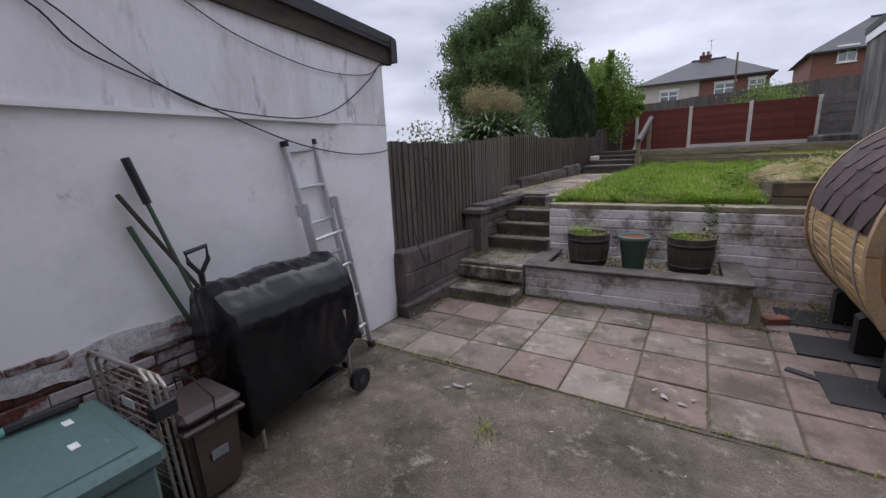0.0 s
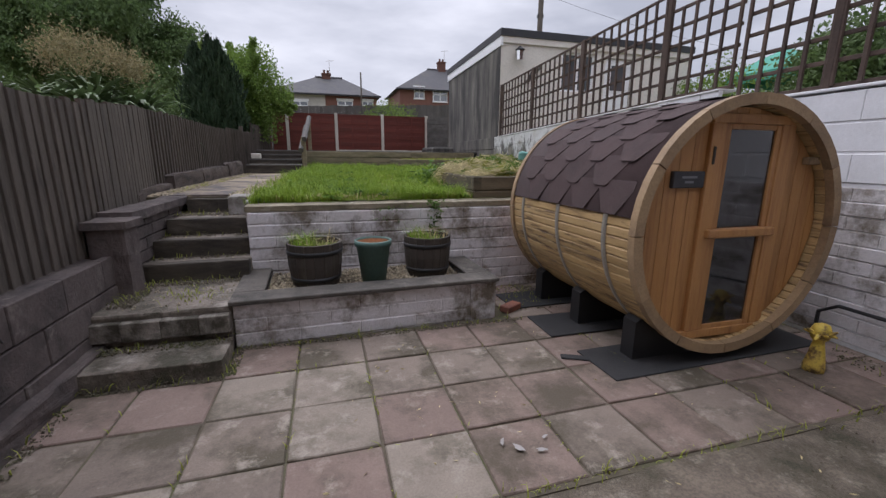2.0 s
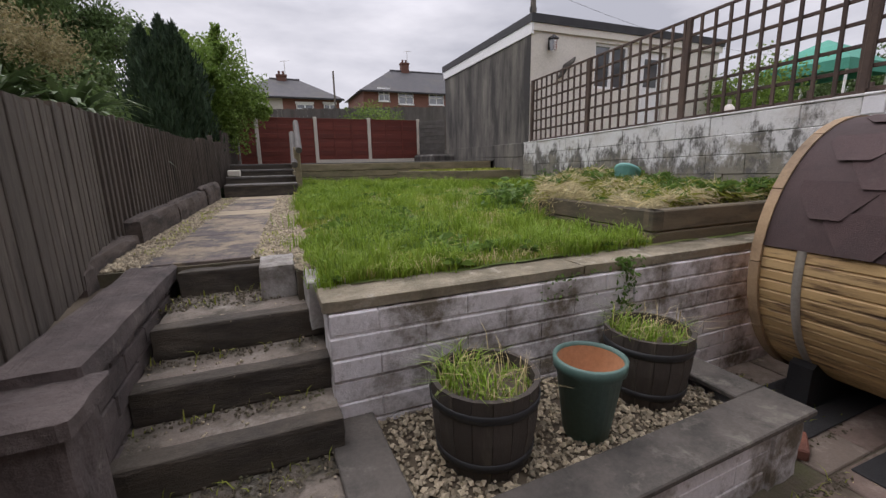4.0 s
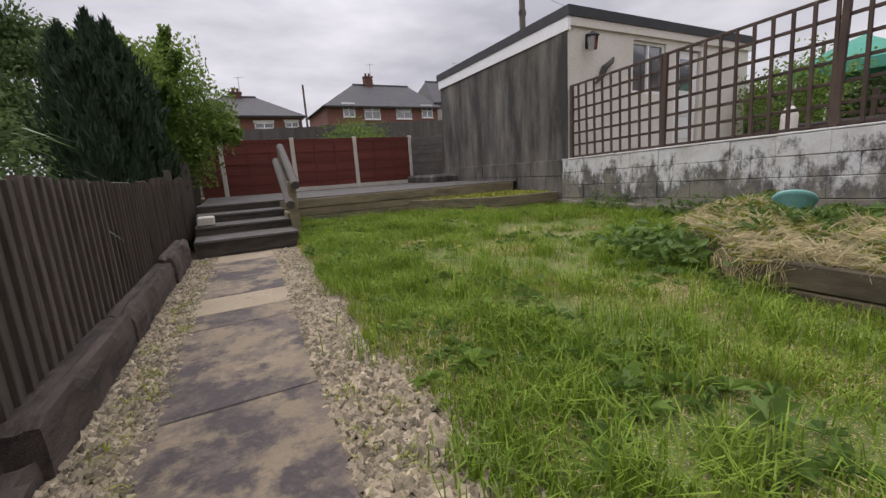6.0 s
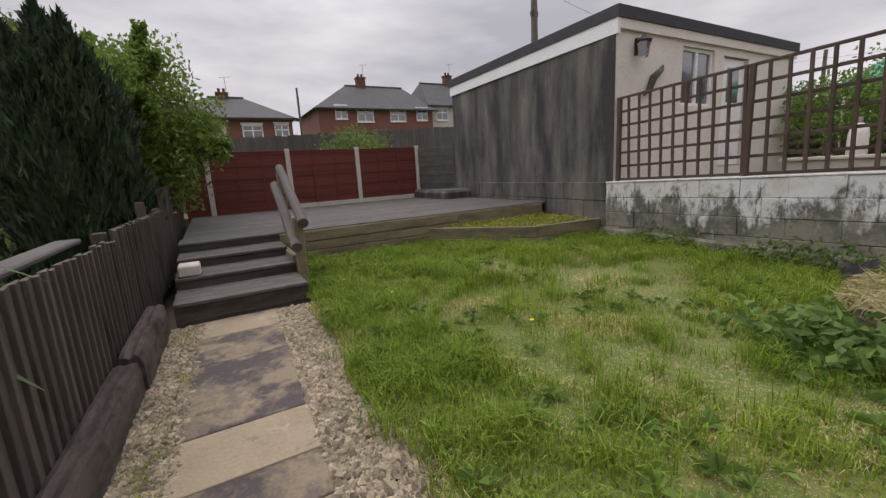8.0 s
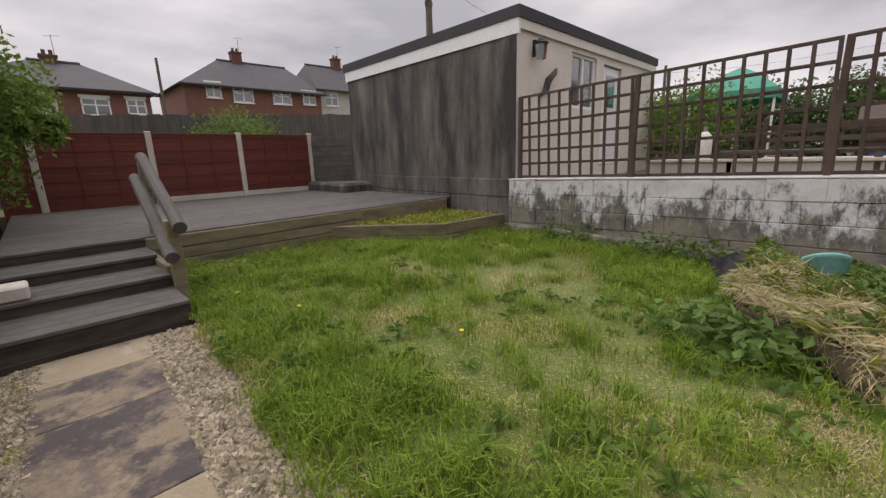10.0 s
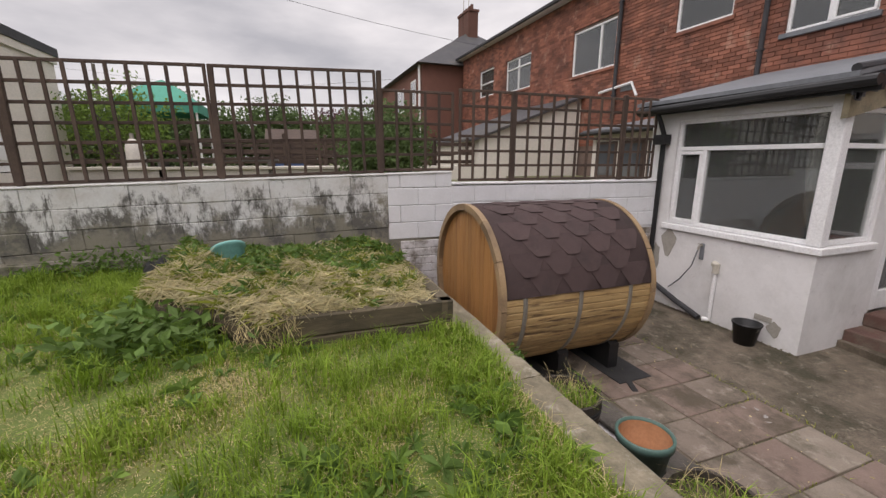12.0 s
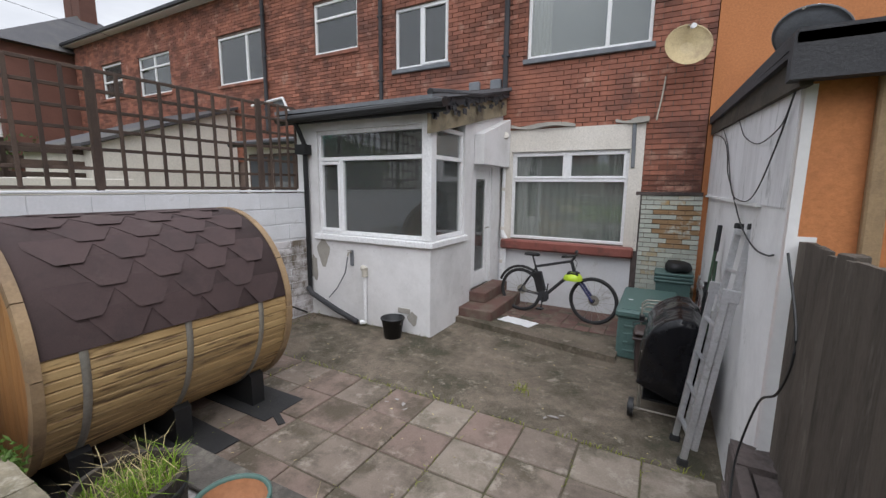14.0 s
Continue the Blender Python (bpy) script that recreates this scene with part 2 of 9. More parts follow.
M["rubber"] = material("black_mat", (0.02, 0.02, 0.021), (0.035, 0.034, 0.034), 6, 0.8, 0.4, 60)
M["soil"] = material("soil", (0.06, 0.045, 0.03), (0.09, 0.07, 0.045), 8, 0.95, 0.8, 40)
M["ground"] = material("rough_ground", (0.10, 0.12, 0.045), (0.15, 0.14, 0.07), 0.7, 0.95, 0.6, 20, (0.14, 0.11, 0.07), 0.3, 0.6, 0.1)
M["turf"] = material("turf", (0.085, 0.125, 0.022), (0.13, 0.165, 0.04), 2.0, 0.95, 0.8, 40, (0.24, 0.20, 0.085), 1.2, 0.64, 0.1)


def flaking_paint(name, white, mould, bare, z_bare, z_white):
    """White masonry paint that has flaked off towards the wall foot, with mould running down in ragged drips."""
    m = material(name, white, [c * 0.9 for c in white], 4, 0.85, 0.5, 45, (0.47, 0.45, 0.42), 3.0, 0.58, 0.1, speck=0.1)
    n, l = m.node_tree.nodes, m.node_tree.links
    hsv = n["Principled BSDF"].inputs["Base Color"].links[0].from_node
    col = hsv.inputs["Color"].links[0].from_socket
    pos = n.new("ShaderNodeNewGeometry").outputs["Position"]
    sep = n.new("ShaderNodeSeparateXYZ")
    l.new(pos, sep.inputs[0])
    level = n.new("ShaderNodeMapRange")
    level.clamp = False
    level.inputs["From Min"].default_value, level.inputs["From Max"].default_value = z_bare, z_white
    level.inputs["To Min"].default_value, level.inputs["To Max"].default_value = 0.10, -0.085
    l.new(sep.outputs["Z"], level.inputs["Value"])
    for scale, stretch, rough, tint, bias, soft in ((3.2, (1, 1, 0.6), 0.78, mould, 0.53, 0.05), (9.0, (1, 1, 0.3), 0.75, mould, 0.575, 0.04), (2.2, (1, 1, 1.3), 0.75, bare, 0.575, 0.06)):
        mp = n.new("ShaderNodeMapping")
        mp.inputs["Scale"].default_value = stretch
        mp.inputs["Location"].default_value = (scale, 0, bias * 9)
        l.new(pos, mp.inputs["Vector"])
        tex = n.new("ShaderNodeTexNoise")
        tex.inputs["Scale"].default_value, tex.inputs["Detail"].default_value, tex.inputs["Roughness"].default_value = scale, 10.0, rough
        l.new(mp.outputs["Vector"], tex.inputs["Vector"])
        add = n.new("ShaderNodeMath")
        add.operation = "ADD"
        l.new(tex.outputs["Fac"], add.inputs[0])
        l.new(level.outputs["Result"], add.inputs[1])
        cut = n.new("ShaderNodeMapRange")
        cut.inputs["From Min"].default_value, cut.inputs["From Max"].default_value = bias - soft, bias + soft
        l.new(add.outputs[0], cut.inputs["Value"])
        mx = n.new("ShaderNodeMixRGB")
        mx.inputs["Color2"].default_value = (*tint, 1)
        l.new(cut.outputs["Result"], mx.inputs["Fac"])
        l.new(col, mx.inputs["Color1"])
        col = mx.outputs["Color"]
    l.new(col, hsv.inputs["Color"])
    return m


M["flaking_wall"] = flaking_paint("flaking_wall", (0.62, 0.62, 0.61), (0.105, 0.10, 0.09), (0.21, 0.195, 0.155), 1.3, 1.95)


def glass_material(name, tint=(0.04, 0.045, 0.05), rough=0.03, solid=0.0, ior=2.1):
    """Clear pane: see-through, with a mirror part that grows by Fresnel; solid adds an opaque tinted share."""
    m = bpy.data.materials.new(name)
    m.use_nodes = True
    n, l = m.node_tree.nodes, m.node_tree.links
    b = n["Principled BSDF"]
    b.inputs["Base Color"].default_value = (*tint, 1)
    b.inputs["Roughness"].default_value = 0.08
    tr = n.new("ShaderNodeBsdfTransparent")
    tr.inputs["Color"].default_value = (0.86, 0.89, 0.88, 1)
    body = n.new("ShaderNodeMixShader")
    body.inputs["Fac"].default_value = solid
    l.new(tr.outputs["BSDF"], body.inputs[1])
    l.new(b.outputs["BSDF"], body.inputs[2])
    gl = n.new("ShaderNodeBsdfGlossy")
    gl.inputs["Roughness"].default_value = rough
    fr = n.new("ShaderNodeFresnel")
    fr.inputs["IOR"].default_value = ior
    mx = n.new("ShaderNodeMixShader")
    l.new(fr.outputs["Fac"], mx.inputs["Fac"])
    l.new(body.outputs["Shader"], mx.inputs[1])
    l.new(gl.outputs["BSDF"], mx.inputs[2])
    l.new(mx.outputs["Shader"], n["Material Output"].inputs["Surface"])
    return m


# window_glass: its grey solid share paints in the pale haze reflected by the panes
M["glass"] = glass_material("window_glass", (0.30, 0.32, 0.31), 0.03, 0.2)
M["far_glass"] = glass_material("far_glass", (0.09, 0.10, 0.11), 0.05, 0.95)
M["dark_glass"] = glass_material("tinted_glass", (0.014, 0.015, 0.017), 0.05, 0.9, 1.5)


# ---------- mesh helpers ----------
def thing(name, label="", category="", group="", kind="", at=(0, 0, 0), turn=0.0):
    ob = new(name)
    ob.empty_display_size = 0.1
    ob.matrix_world = pose(*at, 0, 0, turn)
    return tagged(ob, label, category, group, kind)


def finish(me, mat, smooth=False):
    me.materials.append(mat)
    me.polygons.foreach_set("use_smooth", [smooth] * len(me.polygons))
    return me


def part(name, bm, mat, parent=None, label="", smooth=False):
    me = bpy.data.meshes.new(name)
    bm.normal_update()
    bm.to_mesh(me)
    bm.free()
    ob = new(name, finish(me, mat, smooth))
    ob.parent = parent
    if label:
        ob["label"] = label
    return ob


def share(name, ob, parent, m):
    """Another piece on ob's mesh."""
    o = new(name, ob.data)
    o.parent = parent
    o.matrix_basis = m
    return o


def box(bm, x0, x1, y0, y1, z0, z1, bevel=0.0, m=None):
    r = bmesh.ops.create_cube(bm, size=1.0)
    vs = r["verts"]
    for v in vs:
        v.co = Vector((x0 + (v.co.x + 0.5) * (x1 - x0), y0 + (v.co.y + 0.5) * (y1 - y0), z0 + (v.co.z + 0.5) * (z1 - z0)))
    if bevel:
        es = list({e for v in vs for e in v.link_edges})
        r = bmesh.ops.bevel(bm, geom=es, offset=bevel, segments=1, affect="EDGES")
        vs = [v for v in r["verts"]] if r["verts"] else vs
    if m is not None:
        bmesh.ops.transform(bm, matrix=m, verts=list(set(vs)))
    return bm


def boxed(x0, x1, y0, y1, z0, z1, bevel=0.0, m=None):
    return box(bmesh.new(), x0, x1, y0, y1, z0, z1, bevel, m)


def tube(bm, pts, r, seg=8, caps=True):
    """A round bar through pts; r is one radius or one for each point."""
    pts = [Vector(p) for p in pts]
    rs = r if isinstance(r, (list, tuple)) else [r] * len(pts)
    rings = []
    up = Vector((0.0, 0.0, 1.0))
    for i, p in enumerate(pts):
        d = (pts[min(i + 1, len(pts) - 1)] - pts[max(i - 1, 0)]).normalized()
        side = d.cross(up)
        if side.length < 1e-3:
            side = d.cross(Vector((0, 1, 0)))
        side.normalize()
        over = side.cross(d)
        rings.append([bm.verts.new(p + rs[i] * (math.cos(a) * side + math.sin(a) * over)) for a in [2 * math.pi * k / seg for k in range(seg)]])
    for a, b in zip(rings, rings[1:]):
        for k in range(seg):
            bm.faces.new((a[k], a[(k + 1) % seg], b[(k + 1) % seg], b[k]))
    if caps:
        bm.faces.new(rings[0][::-1])
        bm.faces.new(rings[-1])
    return bm


def tubed(pts, r, seg=8):
    return tube(bmesh.new(), pts, r, seg)


def prism(bm, pts, z0, z1):
    """Upright prism over the plan polygon pts; z1 may be a number or one for each corner."""
    tops = z1 if isinstance(z1, (list, tuple)) else [z1] * len(pts)
    lo = [bm.verts.new((x, y, z0)) for x, y in pts]
    hi = [bm.verts.new((x, y, z)) for (x, y), z in zip(pts, tops)]
    n = len(pts)
    bm.faces.new(lo[::-1])
    bm.faces.new(hi)
    for i in range(n):
        bm.faces.new((lo[i], lo[(i + 1) % n], hi[(i + 1) % n], hi[i]))
    bmesh.ops.recalc_face_normals(bm, faces=bm.faces[:])
    return bm


def lathe(bm, profile, seg=24, at=(0, 0, 0)):
    """Turned shape from (radius, z) pairs."""
    rings = [[bm.verts.new((at[0] + r * math.cos(2 * math.pi * k / seg), at[1] + r * math.sin(2 * math.pi * k / seg), at[2] + z)) for k in range(seg)] for r, z in profile]
    for a, b in zip(rings, rings[1:]):
        for k in range(seg):
            bm.faces.new((a[k], a[(k + 1) % seg], b[(k + 1) % seg], b[k]))
    return bm


def mass(name, verts, faces, mat, parent=None, label="", smooth=False):
    """One mesh from numpy arrays of corners and faces."""
    me = bpy.data.meshes.new(name)
    verts, faces = np.asarray(verts, dtype=np.float32), np.asarray(faces, dtype=np.int32)
    k = faces.shape[1]
    me.vertices.add(len(verts))
    me.vertices.foreach_set("co", verts.ravel())
    me.loops.add(faces.size)
    me.loops.foreach_set("vertex_index", faces.ravel())
    me.polygons.add(len(faces))
    me.polygons.foreach_set("loop_start", np.arange(0, faces.size, k, dtype=np.int32))
    me.polygons.foreach_set("loop_total", np.full(len(faces), k, dtype=np.int32))
    me.update(calc_edges=True)
    me.validate()
    ob = new(name, finish(me, mat, smooth))
    ob.parent = parent
    if label:
        ob["label"] = label
    return ob


BOX_F = np.array([(0, 3, 2, 1), (4, 5, 6, 7), (0, 1, 5, 4), (1, 2, 6, 5), (2, 3, 7, 6), (3, 0, 4, 7)])


def box_mass(name, boxes, mat, parent=None, label=""):
    """Many plain blocks in one mesh: rows of x0 x1 y0 y1 z0 z1."""
    b = np.asarray(boxes, dtype=np.float32)
    x0, x1, y0, y1, z0, z1 = b.T
    v = np.stack([np.stack(c, 1) for c in ((x0, y0, z0), (x1, y0, z0), (x1, y1, z0), (x0, y1, z0), (x0, y0, z1), (x1, y0, z1), (x1, y1, z1), (x0, y1, z1))], 1)
    f = (np.arange(len(b))[:, None, None] * 8 + BOX_F[None]).reshape(-1, 4)
    return mass(name, v.reshape(-1, 3), f, mat, parent, label)


def worn(x0, x1, y0, y1, z0, z1, amount=0.012, cuts=9):
    """Block with uneven, worn faces and edges."""
    bm = boxed(x0, x1, y0, y1, z0, z1)
    bmesh.ops.subdivide_edges(bm, edges=bm.edges[:], cuts=cuts, use_grid_fill=True)
    bm.normal_update()
    size = Vector((x1 - x0, y1 - y0, z1 - z0))
    mid = Vector((x0 + x1, y0 + y1, z0 + z1)) / 2
    for v in bm.verts:
        q = [abs(v.co[i] - mid[i]) > size[i] * 0.49 for i in range(3)]
        edge = sum(q) >= 2
        w = amount * (noise.noise(v.co * 9.0) + 0.6 * noise.noise(v.co * 23.0) - (0.7 if edge else 0.0))
        v.co += v.normal * w
    return bm


def skew(y, x):
    """The upper garden runs slightly askew to the patio: x of a line x at y = 5."""
    return x + 0.045 * (y - 5.0)


def lawn_z(y):
    return 0.93 + 0.025 * (max(y, 5.0) - 5.0)


def path_z(y):
    """The path climbs less than the lawn beside it."""
    return 0.934 + 0.013 * (y - 5.2)


# ---------- the setting: ground, patio, walls ----------
def structure(ob, label, category=""):
    return tagged(ob, label, category, kind="structure")


def sheet_z(x, y):
    """Terrain height far around: level near, rising gently up the hill behind the garden and falling away beside it."""
    z = -0.12
    if y > 16:
        z += 0.03 * (y - 16)
    return z


def build_ground():
    xs = sorted({-600, -200, -80, -40, -20, -10, -5, -1.3, 0, 4.3, 10, 20, 40, 80, 200, 600})
    ys = sorted({-600, -200, -60, -20, -8, 0, 5, 12, 16.4, 24, 40, 80, 200, 600})
    v = [(x, y, sheet_z(x, min(y, 60))) for y in ys for x in xs]
    n = len(xs)
    f = [(j * n + i, j * n + i + 1, (j + 1) * n + i + 1, (j + 1) * n + i) for j in range(len(ys) - 1) for i in range(n - 1)]
    structure(mass("ground", v, f, M["ground"]), "rough grassy ground reaching to the horizon", "ground")


build_ground()


def relief(name, x0, x1, y0, y1, z, step, amount, mat, label, seed=0):
    """A slightly uneven sheet with a skirt."""
    nx, ny = max(2, int((x1 - x0) / step)), max(2, int((y1 - y0) / step))
    v = [(x0 + (x1 - x0) * i / nx, y0 + (y1 - y0) * j / ny, z + amount * noise.noise(Vector((i * step * 1.7, j * step * 1.7, seed)))) for j in range(ny + 1) for i in range(nx + 1)]
    v = [(a, b, c - 0.07 * max(0.0, -0.2 - b)) for a, b, c in v]
    f = [(j * (nx + 1) + i, j * (nx + 1) + i + 1, (j + 1) * (nx + 1) + i + 1, (j + 1) * (nx + 1) + i) for j in range(ny) for i in range(nx)]
    return structure(mass(name, v, f, mat, smooth=True), label, "paving")


relief("concrete_yard", -1.3, 4.3, -2.2, 2.31, -0.012, 0.12, 0.008, M["concrete"], "worn stained concrete yard by the house", 1)
paving = structure(part("paving_bed", boxed(-1.3, 4.3, 2.30, 5.02, -0.1, -0.011), M["joint"]), "dark soil and weeds in the paving joints", "paving")

# white retaining wall of the lawn, white side wall, low dark wall under the fence
WALL_X = 4.0


def wall_x(y):
    return WALL_X + 0.045 * (y - 1.0)


def run_boxes(x0, x1, z0, z1, length, height, gap, rng):
    """Stretcher bond in a plane: rows of u0 u1 z0 z1."""
    out, row, z = [], 0, z0
    while z < z1 - 0.01:
        top = min(z + height - gap, z1)
        u = x0 - (length / 2 if row % 2 else 0)
        while u < x1:
            a, b = max(u, x0), min(u + length - min(gap, 0.005), x1)
            if b - a > 0.03:
                out.append((a, b, z, top))
            u += length
        z += height
        row += 1
    return out


def lay_pieces(name, rows, parent, mat, depth, at, swap, rng, proud=0.006, limit=300, rest="rest_of_courses", fall=0.0, start=0.0):
    """Each block or brick an object of its own on shared meshes; the rest past limit joined. fall: drop of the courses per metre from start."""
    protos = {}
    extra = []
    for i, (a, b, z0, z1) in enumerate(rows):
        d = depth + rng.uniform(-proud, proud)
        if i >= limit:
            extra.append((a, b, -d, 0, z0, z1))
            continue
        key = (round(b - a, 2), round(z1 - z0, 2))
        if key not in protos:
            bm = boxed(-key[0] / 2, key[0] / 2, -depth, 0, -key[1] / 2, key[1] / 2, min(0.006, key[1] * 0.08))
            o = part(name, bm, mat, parent)
            protos[key] = o
        else:
            o = share(name, protos[key], parent, Matrix())
        o.matrix_basis = pose((a + b) / 2, rng.uniform(-proud, proud), (z0 + z1) / 2 - fall * ((a + b) / 2 - start), 0, math.degrees(math.atan(fall)), 0)
    if extra:
        ob = box_mass(rest, extra, mat, parent)
        ob["kind"] = "stuff"


rng = random.Random(4)
M["slate_coping"] = material("slate_coping", (0.075, 0.066, 0.057), (0.115, 0.10, 0.085), 5, 0.85, 0.5, 60, (0.045, 0.041, 0.035), 3, 0.54, 0.1, second=((0.16, 0.145, 0.12), 5, 0.62, 0.06))
M["coping_tan"] = material("weathered_coping", (0.20, 0.168, 0.115), (0.29, 0.25, 0.178), 5, 0.9, 0.7, 60, (0.10, 0.088, 0.058), 2.4, 0.54, 0.1, second=((0.36, 0.33, 0.27), 6.0, 0.62, 0.06))
M["pale_coping"] = material("pale_coping", (0.26, 0.24, 0.22), (0.42, 0.40, 0.38), 5, 0.9, 0.7, 60, (0.12, 0.105, 0.085), 2.6, 0.53, 0.09)
M["dirty_edge"] = material("dirty_stone_edge", (0.20, 0.172, 0.145), (0.32, 0.29, 0.255), 6, 0.9, 0.9, 40, (0.062, 0.055, 0.041), 3.5, 0.49, 0.08, rand=0.25)
M["rough_concrete"] = material("rough_concrete", (0.145, 0.119, 0.096), (0.225, 0.19, 0.157), 5, 0.92, 1.0, 50, (0.058, 0.052, 0.036), 2.6, 0.52, 0.07, second=((0.27, 0.24, 0.205), 3.5, 0.60, 0.06))
# retaining wall of the lawn: courses of painted brick in front of a core, timber coping on top
wall_lawn = thing("wall_lawn", "peeling white painted brick retaining wall below the lawn", "wall", kind="structure", at=(-0.31, 5.0, 0))
part("core", boxed(0, 4.45, -0.042, 0.2, -0.05, 0.86), M["old_white_brick"], wall_lawn)
lay_pieces("brick", run_boxes(0, 4.45, 0.0, 0.875, 0.45, 0.11, 0.011, rng), wall_lawn, M["old_white_brick"], 0.1, None, False, rng, 0.005)
for o in wall_lawn.children:
    if o.name.startswith("brick"):
        o.location.y += 0.05
for i, (a, b) in enumerate(((-0.02, 1.42), (1.425, 2.9), (2.905, 4.4))):
    part("coping_board", worn(a, b, -0.03, 0.23, 0.875, 0.93 + 0.004 * (i % 2), 0.007, 15), M["coping_tan"], wall_lawn, "weathered tan coping")

# white side wall: concrete blocks, lower along the patio, higher along the garden
turn_wall = 90 - math.degrees(math.atan(0.045))
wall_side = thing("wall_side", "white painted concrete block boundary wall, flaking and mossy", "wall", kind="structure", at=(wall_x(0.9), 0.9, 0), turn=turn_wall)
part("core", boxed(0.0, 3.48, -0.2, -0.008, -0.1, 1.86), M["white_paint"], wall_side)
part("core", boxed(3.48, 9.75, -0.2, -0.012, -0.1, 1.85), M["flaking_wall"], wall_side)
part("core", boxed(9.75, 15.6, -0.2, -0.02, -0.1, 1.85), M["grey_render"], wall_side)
lower = run_boxes(0.0, 4.15, 0.02, 1.3, 0.44, 0.105, 0.009, rng)
lay_pieces("brick", [r for r in lower if r[3] < 1.2], wall_side, M["old_white_brick"], 0.05, None, False, rng, 0.004, 200)
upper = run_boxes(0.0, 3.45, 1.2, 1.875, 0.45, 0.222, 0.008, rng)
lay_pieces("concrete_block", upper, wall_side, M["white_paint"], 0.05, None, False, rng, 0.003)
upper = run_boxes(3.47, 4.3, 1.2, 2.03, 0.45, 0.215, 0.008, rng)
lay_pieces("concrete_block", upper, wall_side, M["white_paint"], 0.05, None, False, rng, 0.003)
WALL_FALL = 0.0285
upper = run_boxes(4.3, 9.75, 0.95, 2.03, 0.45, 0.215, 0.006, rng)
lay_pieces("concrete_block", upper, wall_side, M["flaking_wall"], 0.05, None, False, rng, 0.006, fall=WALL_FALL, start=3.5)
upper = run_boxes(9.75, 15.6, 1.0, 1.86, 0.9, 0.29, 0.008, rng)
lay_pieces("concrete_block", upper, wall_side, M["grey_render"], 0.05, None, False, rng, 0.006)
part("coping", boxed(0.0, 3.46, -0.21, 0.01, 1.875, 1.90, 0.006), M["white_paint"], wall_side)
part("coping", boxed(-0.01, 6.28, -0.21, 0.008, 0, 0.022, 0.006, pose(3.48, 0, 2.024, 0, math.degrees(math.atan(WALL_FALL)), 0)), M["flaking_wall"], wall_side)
part("footing", worn(6.4, 9.8, -0.01, 0.07, 0.9, 1.17, 0.015, 15), M["mossy_block"], wall_side, "mossy footing along the wall")
# neighbour's higher ground behind the side wall
bm = bmesh.new()
prism(bm, [(4.2, 1.0), (4.2, -2.0), (60, -2.0), (60, 30), (5.4, 30), (4.75, 15.6)], -0.1, 1.74)
structure(part("ground_neighbour", bm, M["ground"]), "neighbour's raised rough garden ground", "ground")

# low dark block wall under the fence with its pier
wall_fence = thing("wall_fence", "low dark stained block wall under the timber fence", "wall", kind="structure", at=(-1.2, 2.95, 0), turn=90)
part("core", boxed(0.0, 1.55, 0.02, 0.14, -0.1, 0.63), M["dark_block"], wall_fence)
rows = [(a, b, z0, z1) for a, b, z0, z1 in run_boxes(0.0, 1.55, 0.0, 0.66, 0.45, 0.22, 0.01, rng)]
lay_pieces("concrete_block", rows, wall_fence, M["dark_block"], 0.06, None, False, rng, 0.006)
part("footing", worn(-0.05, 1.5, -0.12, 0.02, -0.05, 0.14, 0.016, 11), M["dark_block"], wall_fence)
part("core", boxed(1.55, 3.6, 0.02, 0.14, 0.2, 0.84), M["dark_block"], wall_fence)
rows = run_boxes(1.55, 3.55, 0.3, 0.86, 0.3, 0.1, 0.01, rng)
lay_pieces("brick", rows, wall_fence, M["dark_block"], 0.1, None, False, rng, 0.008)
part("coping", worn(1.72, 3.55, -0.14, 0.1, 0.86, 0.945, 0.012, 13), M["dark_block"], wall_fence)
part("pier", worn(1.5, 1.72, -0.16, 0.08, 0.2, 0.845, 0.01), M["dark_block"], wall_fence)
part("pier_cap", worn(1.47, 1.76, -0.19, 0.1, 0.84, 0.905, 0.01), M["dark_block"], wall_fence)
part("end_block", worn(-0.02, 0.2, -0.05, 0.13, -0.05, 0.665, 0.012), M["dark_block"], wall_fence)

# steps up to the lawn
step_low = tagged(part("lower_step", worn(-1.14, -0.31, 3.67, 4.03, -0.05, 0.112, 0.008, 17), M["rough_concrete"]), "worn concrete doorstep slab on the patio", "step", kind="structure")
landing = thing("landing", "rough concrete landing edged with painted bricks", "landing", kind="structure", at=(-1.2, 4.1, 0))
part("concrete_fill", worn(0, 0.88, -0.05, 0.76, -0.05, 0.335, 0.012, 17), M["rough_concrete"], landing)
lay_pieces("brick", run_boxes(0, 0.88, 0.16, 0.30, 0.23, 0.14, 0.014, rng), landing, M["dirty_edge"], 0.1, None, False, rng, 0.009)
lay_pieces("brick", run_boxes(0, 0.88, -0.02, 0.13, 0.225, 0.075, 0.012, rng), landing, M["dark_block"], 0.05, None, False, rng, 0.008)
garden_steps = thing("garden_steps", "four dark timber sleeper steps up to the lawn path", "steps", kind="structure", at=(0, 0, 0))
for i, (y, z) in enumerate(((4.76, 0.495), (5.04, 0.64), (5.34, 0.785), (5.88, 0.92))):
    x0 = -1.13 + 0.03 * i
    part("riser", worn(x0, -0.3, y, y + 0.1, z - 0.16, z, 0.008, 9), M["sleeper"], garden_steps)
    part("tread", worn(x0, -0.3, y + 0.08, y + 0.62, z - 0.2, z - 0.012, 0.01, 9), M["rough_concrete"], garden_steps, "tread of rough concrete and gravel")
structure(part("step_backfill", boxed(-1.2, -0.31, 4.8, 6.05, -0.1, 0.30), M["dark_block"]), "fill under the garden steps", "steps")

